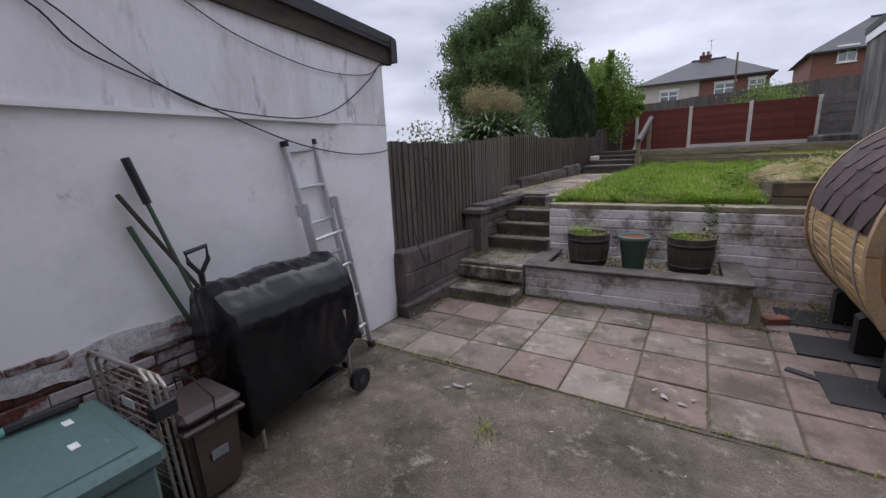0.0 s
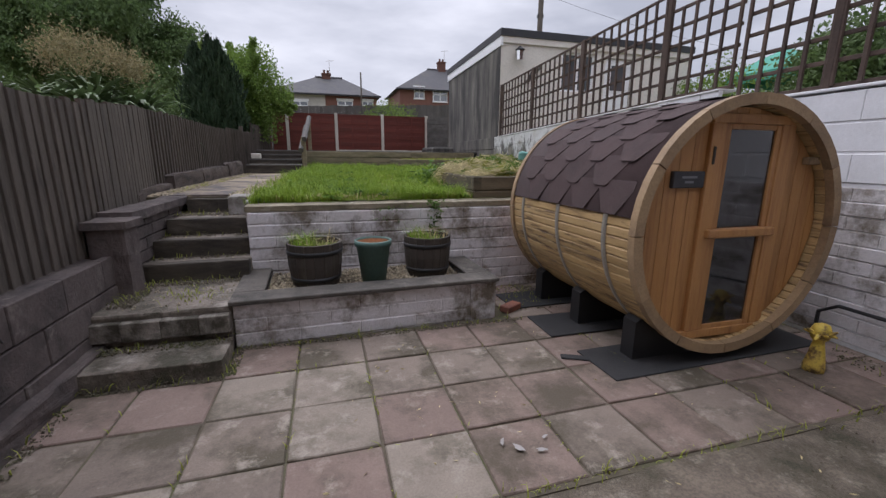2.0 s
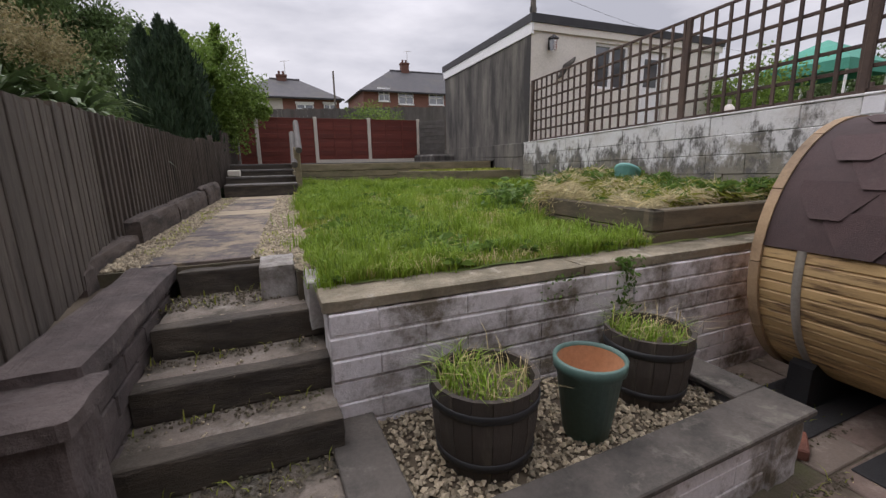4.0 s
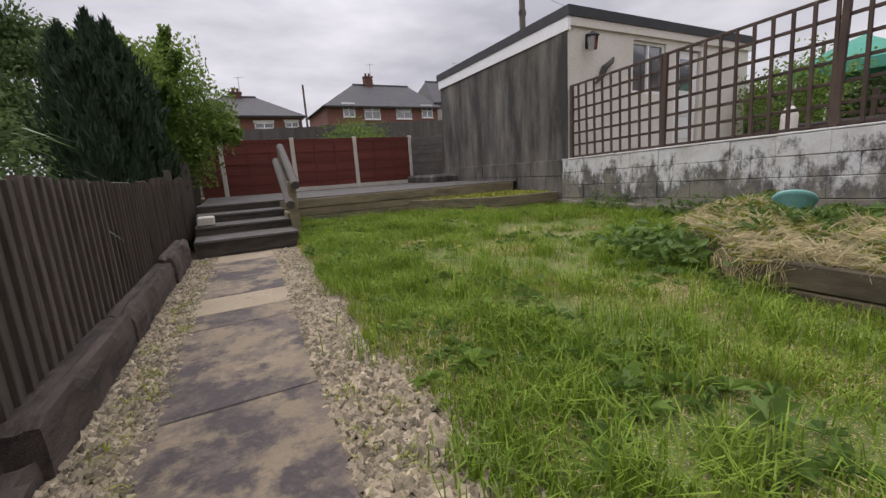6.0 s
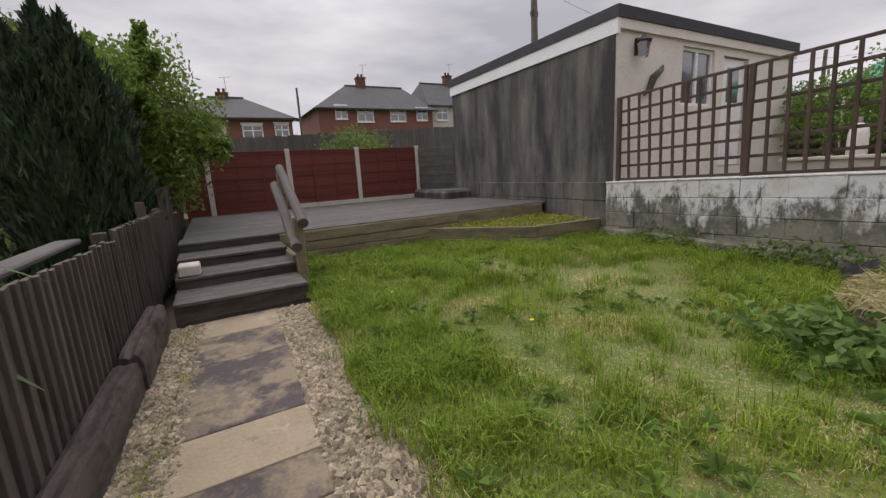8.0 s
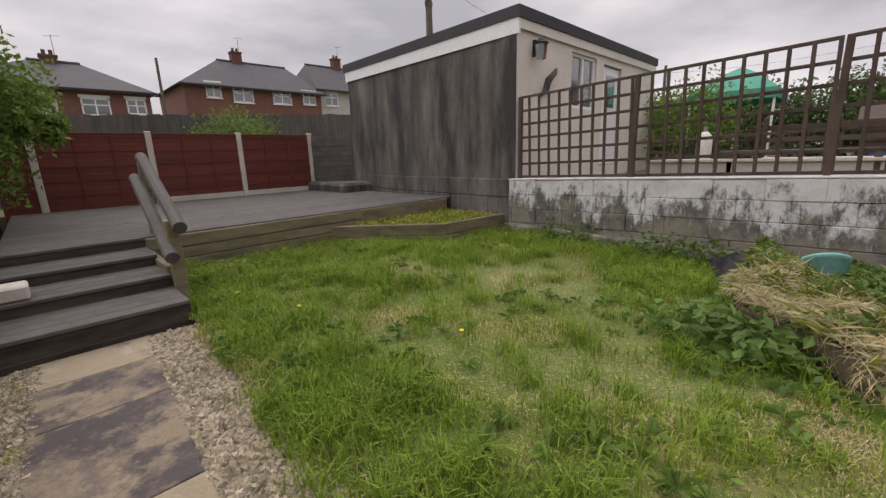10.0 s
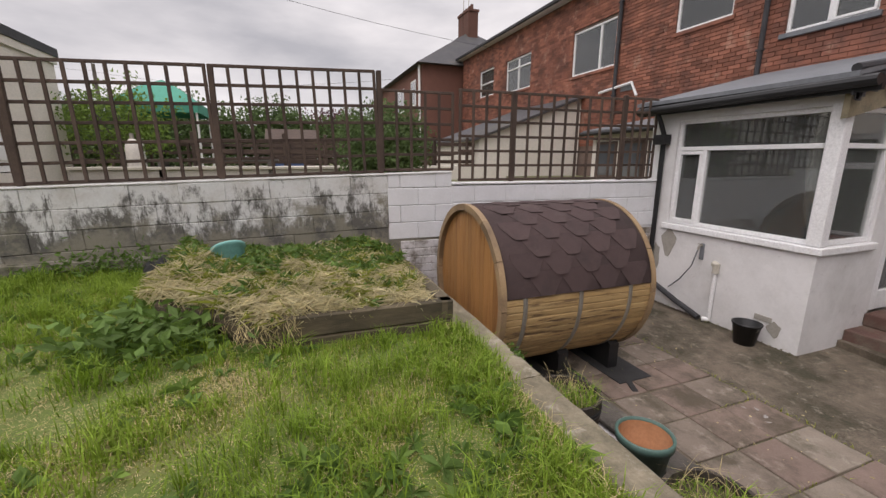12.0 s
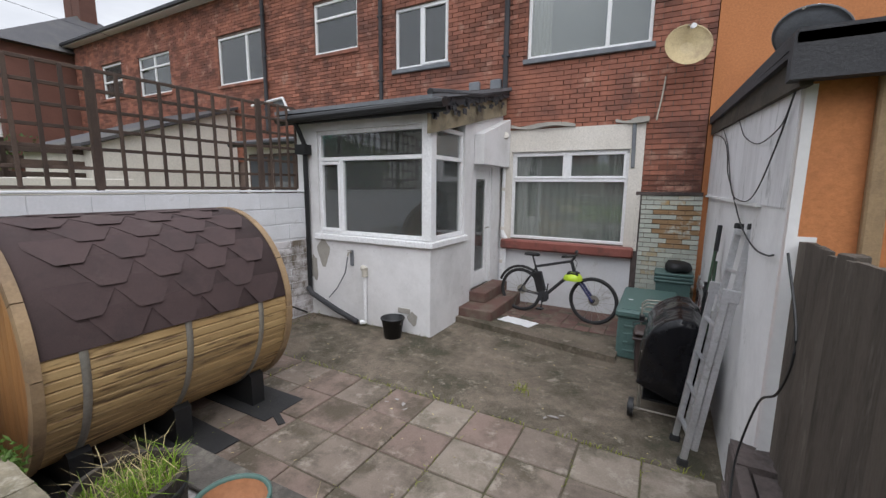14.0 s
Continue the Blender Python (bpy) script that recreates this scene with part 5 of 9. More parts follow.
# ---------- outbuilding of the neighbour ----------
out = thing("outbuilding", "flat-roofed garden outbuilding with stained side wall and cream front", "outbuilding", kind="structure")
op = [(1.62, 2.57, 3.0, 3.92), (2.87, 3.72, 1.95, 3.87)]
f_ = wall_with_holes("front_wall", out, 0, 5.5, 1.7, 4.1, 0, 0.2, op, M["cream"])
f_.matrix_basis = pose(4.5, 10.56, 0)
bm = bmesh.new()
prism(bm, [(4.503, 10.77), (4.7, 10.77), (4.85, 15.3), (4.65, 15.3)], 1.7, 4.0)
part("side_wall", bm, M["grey_render"], out, "black-streaked grey rendered side wall")
part("corner_facing", boxed(4.488, 4.4985, 10.565, 10.775, 1.7, 4.0), M["grey_render"], out)
part("back_wall", boxed(4.7, 10, 15.1, 15.3, 1.7, 4.0), M["cream"], out)
part("end_wall", boxed(9.8, 10, 10.76, 15.1, 1.7, 4.0), M["cream"], out)
bm = bmesh.new()
prism(bm, [(4.46, 10.5), (10.1, 10.5), (10.1, 15.4), (4.6, 15.4)], 4.14, 4.3)
part("roof", bm, M["felt"], out, "dark felt flat roof")
bm = bmesh.new()
prism(bm, [(4.475, 10.52), (4.53, 10.52), (4.66, 15.35), (4.62, 15.35)], 3.93, 4.139)
part("fascia", bm, M["pvc"], out, "white fascia board")
part("front_fascia", boxed(4.53, 10.05, 10.52, 10.555, 4.0, 4.139), M["cream"], out)
w = window("window_10", 0, 0.95, 0, 0.92, 0, bars=(0.5,), label="white framed outbuilding window", glass="far_glass", parent_turn=pose(4.5 + 2.57, 10.6, 3.0, 0, 0, 180))
dr = thing("door_2", "white panelled outbuilding door with glazed top", "door", kind="structure", at=(4.5 + 3.72, 10.6, 1.95), turn=180)
part("door_leaf", boxed(0.03, 0.82, -0.06, -0.01, 0.02, 1.9, 0.006), M["pvc"], dr)
part("pane", boxed(0.22, 0.62, -0.012, -0.004, 1.15, 1.75), M["far_glass"], dr)
for z in (0.2, 0.65):
    part("panel", boxed(0.2, 0.64, -0.012, 0.0, z, z + 0.35, 0.01), M["pvc"], dr)
lamp = thing("wall_lantern", "dark metal wall lantern on the outbuilding front", "lantern", at=(4.92, 10.5, 3.62))
bm = bmesh.new()
box(bm, -0.02, 0.02, 0.0, 0.06, 0.05, 0.28)
part("bracket", bm, M["black"], lamp)
bm = bmesh.new()
lathe(bm, [(0.02, 0.30), (0.12, 0.22), (0.10, 0.21), (0.10, 0.20)], 6, (0, -0.08, 0))
part("cap", bm, M["black"], lamp)
bm = bmesh.new()
lathe(bm, [(0.09, 0.20), (0.07, 0.0), (0.001, -0.02)], 6, (0, -0.08, 0))
part("glass_body", bm, M["far_glass"], lamp)

orn = tagged(part("wall_ornament", tubed([(5.12, 10.53, 3.12), (5.25, 10.52, 3.24), (5.33, 10.53, 3.38), (5.5, 10.52, 3.5), (5.56, 10.53, 3.57)], [0.015, 0.05, 0.06, 0.045, 0.02], 8), M["grey_render"]), "grey driftwood ornament hung on the outbuilding wall", "ornament")

# ---------- back fence ----------
back = thing("fence_back", "red-brown waney panel fence between concrete posts", "fence", kind="structure")
BY = 16.34
post = None
for x in (-0.77, 0.845, 2.461, 4.086):
    post = share("concrete_post", post, back, pose(x, BY, 1.4)) if post else part("concrete_post", boxed(-0.05, 0.05, -0.05, 0.05, 0, 1.46, 0.01), M["concrete_post"], back)
    post.matrix_basis = pose(x, BY, 1.4)
for x0, x1 in ((-1.25, -0.82), (-0.72, 0.795), (0.895, 2.411), (2.511, 4.036)):
    part("gravel_board", boxed(x0, x1, BY - 0.02, BY + 0.02, 1.42, 1.62, 0.006), M["concrete_post"] if x0 > 0 else M["red_panel"], back)
    zp, k = 1.62, 0
    while zp < 2.76:
        part("panel_board", boxed(x0, x1, BY - 0.018 - 0.008 * (k % 2), BY + 0.012, zp, min(zp + 0.135, 2.8), 0.004, pose(0, 0, rp.uniform(-0.004, 0.004), 0, rp.uniform(-0.08, 0.08), 0)), M["red_panel"], back)
        zp += 0.125
        k += 1
    for xx in (x0 + 0.5, x1 - 0.5):
        part("batten", boxed(xx - 0.02, xx + 0.02, BY - 0.045, BY - 0.024, 1.62, 2.8), M["red_panel"], back)
    part("capping", boxed(x0, x1, BY - 0.035, BY + 0.03, 2.8, 2.825, 0.005), M["red_panel"], back)
side_panel = thing("fence_side", "grey weathered woven fence panel beside the outbuilding", "fence", kind="structure", at=(4.13, 16.3, 0), turn=-57)
for k in range(9):
    part("panel_board", boxed(0, 1.05, -0.02 - 0.01 * (k % 2), 0.015, 1.72 + k * 0.118, 1.83 + k * 0.118, 0.005), M["deck"], side_panel)
part("post", boxed(1.03, 1.12, -0.05, 0.04, 1.4, 2.85, 0.008), M["fence"], side_panel)
structure(part("stone_ledge", boxed(3.9, 4.75, 14.6, 16.3, 1.3, 1.72, 0.06), M["grey_render"]), "low rough stone ledge beside the deck", "ledge")
gf = thing("fence_far", "tall silvery grey vertical board fence of the next garden", "fence", kind="structure")
x, gp = -3.0, None
while x < 7.2:
    m = pose(x, 18.5, 1.5)
    z = 3.3 + 0.045 * (x + 0.2)
    m = m @ Matrix.Diagonal((1, 1, min(z, 3.62) - 1.5 + rp.uniform(-0.02, 0.02), 1))
    gp = share("board", gp, gf, m) if gp else part("board", boxed(-0.068, 0.068, -0.012, 0.012, 0, 1, 0.0), M["deck"], gf)
    gp.matrix_basis = m
    x += 0.14
structure(part("bank_behind", boxed(-14, 12, 16.45, 60, -0.2, 1.5), M["ground"]), "grassy ground behind the back fence", "ground")
# ---------- foliage helpers ----------
rng_np = np.random.default_rng(7)


def leafy(name, c1, c2, rough=0.7, trans=0.35, island=0.3):
    """Leaf surface that lets some light through; each leaf a little different."""
    m = material(name, c1, c2, 1.2, rough, 0.0, 40, island=island)
    n, l = m.node_tree.nodes, m.node_tree.links
    b = n["Principled BSDF"]
    src = b.inputs["Base Color"].links[0].from_socket
    t = n.new("ShaderNodeBsdfTranslucent")
    l.new(src, t.inputs["Color"])
    mx = n.new("ShaderNodeMixShader")
    mx.inputs["Fac"].default_value = trans
    l.new(b.outputs["BSDF"], mx.inputs[1])
    l.new(t.outputs["BSDF"], mx.inputs[2])
    l.new(mx.outputs["Shader"], n["Material Output"].inputs["Surface"])
    return m


M["grass"] = leafy("grass_green", (0.145, 0.240, 0.016), (0.220, 0.315, 0.034))
M["grass_yellow"] = leafy("grass_yellow", (0.225, 0.265, 0.034), (0.31, 0.325, 0.062))
M["straw"] = leafy("dry_straw", (0.42, 0.34, 0.17), (0.55, 0.45, 0.24), 0.8, 0.2)
M["heap_straw"] = leafy("cut_hay", (0.55, 0.49, 0.29), (0.68, 0.61, 0.40), 0.8, 0.3)
M["weed"] = leafy("weed_leaf", (0.085, 0.155, 0.028), (0.13, 0.21, 0.045))
M["lawn_weed"] = leafy("lawn_weed_leaf", (0.12, 0.21, 0.032), (0.175, 0.265, 0.05))
M["birch_leaf"] = leafy("birch_leaf", (0.075, 0.125, 0.038), (0.12, 0.175, 0.06))
M["bright_leaf"] = leafy("bright_leaf", (0.12, 0.20, 0.03), (0.19, 0.275, 0.055))
M["conifer"] = leafy("conifer_spray", (0.022, 0.045, 0.022), (0.04, 0.07, 0.03), 0.8, 0.1, 0.35)
M["cordyline"] = leafy("sword_leaf", (0.075, 0.12, 0.045), (0.13, 0.18, 0.075), 0.5, 0.2, 0.4)
M["plume"] = leafy("seed_plume", (0.22, 0.195, 0.10), (0.32, 0.275, 0.15), 0.9, 0.2)
M["purple_leaf"] = leafy("purple_leaf", (0.10, 0.04, 0.05), (0.14, 0.06, 0.07))
M["bark"] = material("bark", (0.10, 0.085, 0.07), (0.15, 0.13, 0.11), 6, 0.9, 0.6, 40)
M["gravel"] = material("pale_gravel", (0.215, 0.178, 0.12), (0.36, 0.305, 0.215), 9, 0.9, 0.3, 80, island=0.55)
M["path_buff"] = material("buff_flag", (0.27, 0.215, 0.14), (0.34, 0.28, 0.19), 3.0, 0.8, 0.5, 60, (0.13, 0.105, 0.085), 2.8, 0.6, 0.06, second=((0.40, 0.35, 0.26), 5, 0.64, 0.06))
M["path_stone"] = material("path_stone", (0.20, 0.158, 0.105), (0.265, 0.212, 0.142), 3.0, 0.8, 0.6, 60, (0.070, 0.058, 0.056), 2.4, 0.50, 0.04, rand=0.08, second=((0.14, 0.11, 0.09), 6.0, 0.55, 0.06))


def blades(name, base, height, width, lean, mat, parent=None, label=""):
    """Bent, tapering grass blades: five corners and three triangles each."""
    n = len(base)
    a = rng_np.uniform(0, 2 * np.pi, n)
    d = np.stack([np.cos(a), np.sin(a), np.zeros(n)], 1)
    s = np.stack([-np.sin(a), np.cos(a), np.zeros(n)], 1) * (width / 2)[:, None]
    up = np.array([0, 0, 1.0])
    mid = base + up * (height * 0.6)[:, None] + d * (lean * height * 0.3)[:, None]
    tip = base + up * (height * (1 - 0.25 * lean))[:, None] + d * (lean * height)[:, None]
    v = np.stack([base - s, base + s, mid - s * 0.75, mid + s * 0.75, tip], 1).reshape(-1, 3)
    i = (np.arange(n) * 5)[:, None]
    f = np.concatenate([i + [[0, 1, 3]], i + [[0, 3, 2]], i + [[2, 3, 4]]], 0)
    return mass(name, v, f, mat, parent, label)


def leaves(name, centre, direction, length, width, mat, parent=None, label="", droop=0.0):
    """Four-cornered folded leaves that point along direction."""
    n = len(centre)
    d = direction / (np.linalg.norm(direction, axis=1, keepdims=True) + 1e-9)
    r = rng_np.normal(size=(n, 3))
    s = np.cross(d, r)
    s /= np.linalg.norm(s, axis=1, keepdims=True) + 1e-9
    nn = np.cross(s, d)
    L, W = length[:, None], width[:, None]
    p0, p2 = centre - d * L * 0.5, centre + d * L * 0.5
    p2 = p2 - np.array([0, 0, 1.0]) * droop * L
    p1, p3 = centre + s * W * 0.5 + nn * W * 0.15, centre - s * W * 0.5 + nn * W * 0.15
    v = np.stack([p0, p1, p2, p3], 1).reshape(-1, 3)
    i = (np.arange(n) * 4)[:, None]
    f = np.concatenate([i + [[0, 1, 2]], i + [[0, 2, 3]]], 0)
    return mass(name, v, f, mat, parent, label)


def wave(x, y, seed):
    r = np.random.default_rng(seed)
    z = np.zeros_like(x)
    for k in range(7):
        fx, fy, p = r.normal(0, 1.6 + 0.5 * k), r.normal(0, 1.6 + 0.5 * k), r.uniform(0, 6.28)
        z += np.sin(fx * x + fy * y + p) / (1 + 0.25 * k)
    return z / 3.2


def ground_np(x, y):
    return np.array([lawn_height(a, b) for a, b in zip(x, y)])


def in_bed(x, y):
    return (x > 1.8) & (y > 5.15) & (y < 7.4) & (x > 1.9 + np.clip(y - 6.6, 0, 1) * 0.85)


def in_deck_planter(x, y):
    return (y > 12.0 - (x - 2.05) * 1.0) & (x > 2.0) & (y > 10.75)


def lawn_points(n, seed):
    r = np.random.default_rng(seed)
    y = 5.2 + (12.0 - 5.2) * r.random(n) ** 1.15
    x0 = -0.33 + 0.035 * (y - 5.5) + 0.03 * np.sin(y * 5) + 0.02 * np.sin(y * 13)
    x = x0 + (4.02 + 0.045 * (y - 1.0) - x0) * r.random(n)
    keep = ~in_bed(x, y) & ~in_deck_planter(x, y)
    return x[keep], y[keep], r


def build_grass():
    x, y, r = lawn_points(210000, 3)
    dry = wave(x, y, 5)
    for px, py, pr in ((2.1, 8.3, 0.8), (0.9, 6.4, 0.3), (0.2, 5.8, 0.22), (0.75, 6.95, 0.25), (0.5, 7.7, 0.2), (1.5, 6.5, 0.25), (2.7, 8.85, 0.5), (1.6, 7.5, 0.55), (2.6, 9.5, 0.6), (1.1, 9.0, 0.45), (0.7, 5.75, 0.3), (1.9, 10.2, 0.5), (0.95, 8.0, 0.35), (1.35, 5.9, 0.3)):
        dry = dry + 1.2 * np.exp(-((x - px) ** 2 + (y - py) ** 2) / (pr * pr))
    thick = wave(x * 1.7, y * 1.7, 8)
    z = ground_np(x, y)
    base = np.stack([x, y, z - 0.005], 1)
    edge = np.exp(-np.abs(x - (-0.1 + 0.045 * (y - 5))) / 0.15) * 0.4
    h = np.clip(0.055 + 0.05 * thick + 0.016 * r.normal(size=len(x)) + 0.02 * edge - 0.045 * np.clip(dry, 0, 1), 0.015, 0.2)
    pick = r.random(len(x)) + 0.7 * dry
    w = r.uniform(0.004, 0.008, len(x))
    lean = np.abs(r.normal(0.5, 0.35, len(x)))
    sel = pick < 0.70
    yel = (pick >= 0.70) & (pick < 0.97)
    dr = pick >= 0.97
    g = blades("lawn_grass", base[sel], h[sel] * 1.1, w[sel], lean[sel], M["grass"])
    tagged(g, "uneven fresh green lawn grass", "grass", kind="stuff")
    g = blades("yellow_grass", base[yel], h[yel] * 0.9, w[yel], lean[yel], M["grass_yellow"])
    tagged(g, "yellowing grass in the lawn", "grass", kind="stuff")
    g = blades("dry_grass", base[dr], h[dr] * 0.7, w[dr] * 0.7, lean[dr] + 0.8, M["straw"])
    tagged(g, "dry straw-coloured grass patches in the lawn", "grass", kind="stuff")
    # longer tufts
    cx, cy, r = lawn_points(900, 44)
    k = wave(cx, cy, 5) < 0.35
    cx, cy = cx[k], cy[k]
    per = 46
    spread = np.repeat(r.uniform(0.03, 0.09, len(cx)), per)
    x = np.repeat(cx, per) + r.normal(size=len(spread)) * spread
    y = np.maximum(np.repeat(cy, per) + r.normal(size=len(spread)) * spread, 5.16)
    h = np.repeat(r.uniform(0.07, 0.2, len(cx)), per) * r.uniform(0.6, 1.15, len(x))
    g = blades("grass_tufts", np.stack([x, y, ground_np(x, y) - 0.005], 1), h, r.uniform(0.004, 0.008, len(x)), np.abs(r.normal(0.7, 0.35, len(x))), M["grass"])
    tagged(g, "longer tufts of soft green grass", "grass", kind="stuff")
    # rosettes of broad-leaved weeds, some in drifts
    cx, cy, r = lawn_points(900, 12)
    k = (wave(cx * 1.3, cy * 1.3, 21) + np.exp(-np.abs(cx - 0.2) / 0.4)) > 0.25
    cx, cy = cx[k], cy[k]
    cx, cy = np.append(cx, [0.37, 0.3, 0.45, 0.5, 0.02, 0.1, 0.42, 0.55]), np.append(cy, [6.17, 6.05, 6.25, 6.1, 5.9, 6.0, 7.2, 7.05])
    size = r.uniform(0.05, 0.13, len(cx))
    size[-8:] = r.uniform(0.09, 0.14, 8)
    per = 12
    a = r.uniform(0, 6.28, len(cx) * per)
    L = np.repeat(size, per) * r.uniform(0.7, 1.2, len(a))
    d = np.stack([np.cos(a), np.sin(a), r.uniform(0.25, 0.9, len(a))], 1)
    d /= np.linalg.norm(d, axis=1, keepdims=True)
    x, y = np.repeat(cx, per), np.repeat(cy, per)
    c = np.stack([x, y, ground_np(x, y) + 0.02], 1) + d * (L * 0.5)[:, None]
    c[:, 1] = np.maximum(c[:, 1], 5.2)
    dark = np.repeat(r.random(len(cx)) < 0.55, per)
    W = L * r.uniform(0.25, 0.42, len(a))
    tagged(leaves("lawn_weeds", c[dark], d[dark], L[dark], W[dark], M["weed"], droop=0.25), "rosettes of dark broad-leaved weeds among the grass", "weeds", kind="stuff")
    tagged(leaves("pale_lawn_weeds", c[~dark], d[~dark], L[~dark], W[~dark], M["lawn_weed"], droop=0.25), "rosettes of fresh green weeds among the grass", "weeds", kind="stuff")
    # dry grass at the wall top
    n = 420
    x = r.uniform(-0.2, 1.9, n)
    y = 5.2 + np.abs(r.normal(0, 0.1, n))
    c = np.stack([x, y, 0.94 + r.uniform(0, 0.02, n)], 1)
    tagged(blades("edge_straw", c, r.uniform(0.03, 0.09, n), r.uniform(0.003, 0.005, n), r.uniform(0.6, 1.8, n), M["straw"]), "short dry grass along the wall top", "grass", kind="stuff")
    # a few dandelions
    for px, py in ((0.55, 9.9), (1.1, 8.6), (0.3, 10.6)):
        bm = bmesh.new()
        lathe(bm, [(0.001, 0.0), (0.016, 0.004), (0.018, 0.010), (0.001, 0.014)], 10)
        o = tagged(part("dandelion", bm, YELLOW), "yellow dandelion flower in the lawn", "flower", "dandelions in the lawn")
        o.matrix_basis = pose(px, py, lawn_height(px, py) + 0.05)


YELLOW = material("dandelion_yellow", (0.75, 0.58, 0.02), (0.8, 0.62, 0.05), 10, 0.7, 0.0)
build_grass()

# ---------- stone path and gravel ----------
path = thing("garden_path", "worn grey and buff stone flags leading to the deck", "path", kind="structure")
ys = [5.99, 6.92, 7.9, 8.2, 8.6, 9.45, 9.98, 10.41]
for i, (a, b) in enumerate(zip(ys, ys[1:])):
    z = path_z((a + b) / 2)
    xa, xb = -1.225 + 0.05 * (a - 6.0), -1.225 + 0.05 * (b - 6.0)
    bm = bmesh.new()
    prism(bm, [(xa - 0.04 * rp.random(), a + 0.004), (xa + 0.575 + 0.03 * rp.random(), a + 0.004), (xb + 0.575 + 0.03 * rp.random(), b - 0.004), (xb - 0.03 * rp.random(), b - 0.004)], z - 0.06, [path_z(a) + 0.012, path_z(a) + 0.012, path_z(b) + 0.012, path_z(b) + 0.012])
    bmesh.ops.bevel(bm, geom=bm.edges[:], offset=0.004, segments=1, affect="EDGES")
    part("flagstone", bm, M["path_buff"] if i in (3, 6) else M["path_stone"], path)


def pebbles(name, x, y, z, size, mat, label):
    """Small rough stones, eight faces each."""
    n = len(x)
    o = np.array([(1, 0, 0), (0, 1, 0), (-1, 0, 0), (0, -1, 0), (0, 0, 0.8), (0, 0, -0.8)], dtype=float)
    v = o[None] * rng_np.uniform(0.6, 1.25, (n, 6, 1)) * size[:, None, None]
    a = rng_np.uniform(0, 6.28, n)
    t = rng_np.normal(0, 0.4, n)
    ca, sa = np.cos(a)[:, None], np.sin(a)[:, None]
    vx, vy, vz = v[..., 0] * ca - v[..., 1] * sa, v[..., 0] * sa + v[..., 1] * ca, v[..., 2]
    vx, vz = vx * np.cos(t)[:, None] - vz * np.sin(t)[:, None], vx * np.sin(t)[:, None] + vz * np.cos(t)[:, None]
    v = np.stack([vx + x[:, None], vy + y[:, None], vz + z[:, None]], 2).reshape(-1, 3)
    f8 = np.array([(0, 1, 4), (1, 2, 4), (2, 3, 4), (3, 0, 4), (1, 0, 5), (2, 1, 5), (3, 2, 5), (0, 3, 5)])
    f = (np.arange(n)[:, None, None] * 6 + f8[None]).reshape(-1, 3)
    return tagged(mass(name, v, f, mat), label, "gravel", kind="stuff")


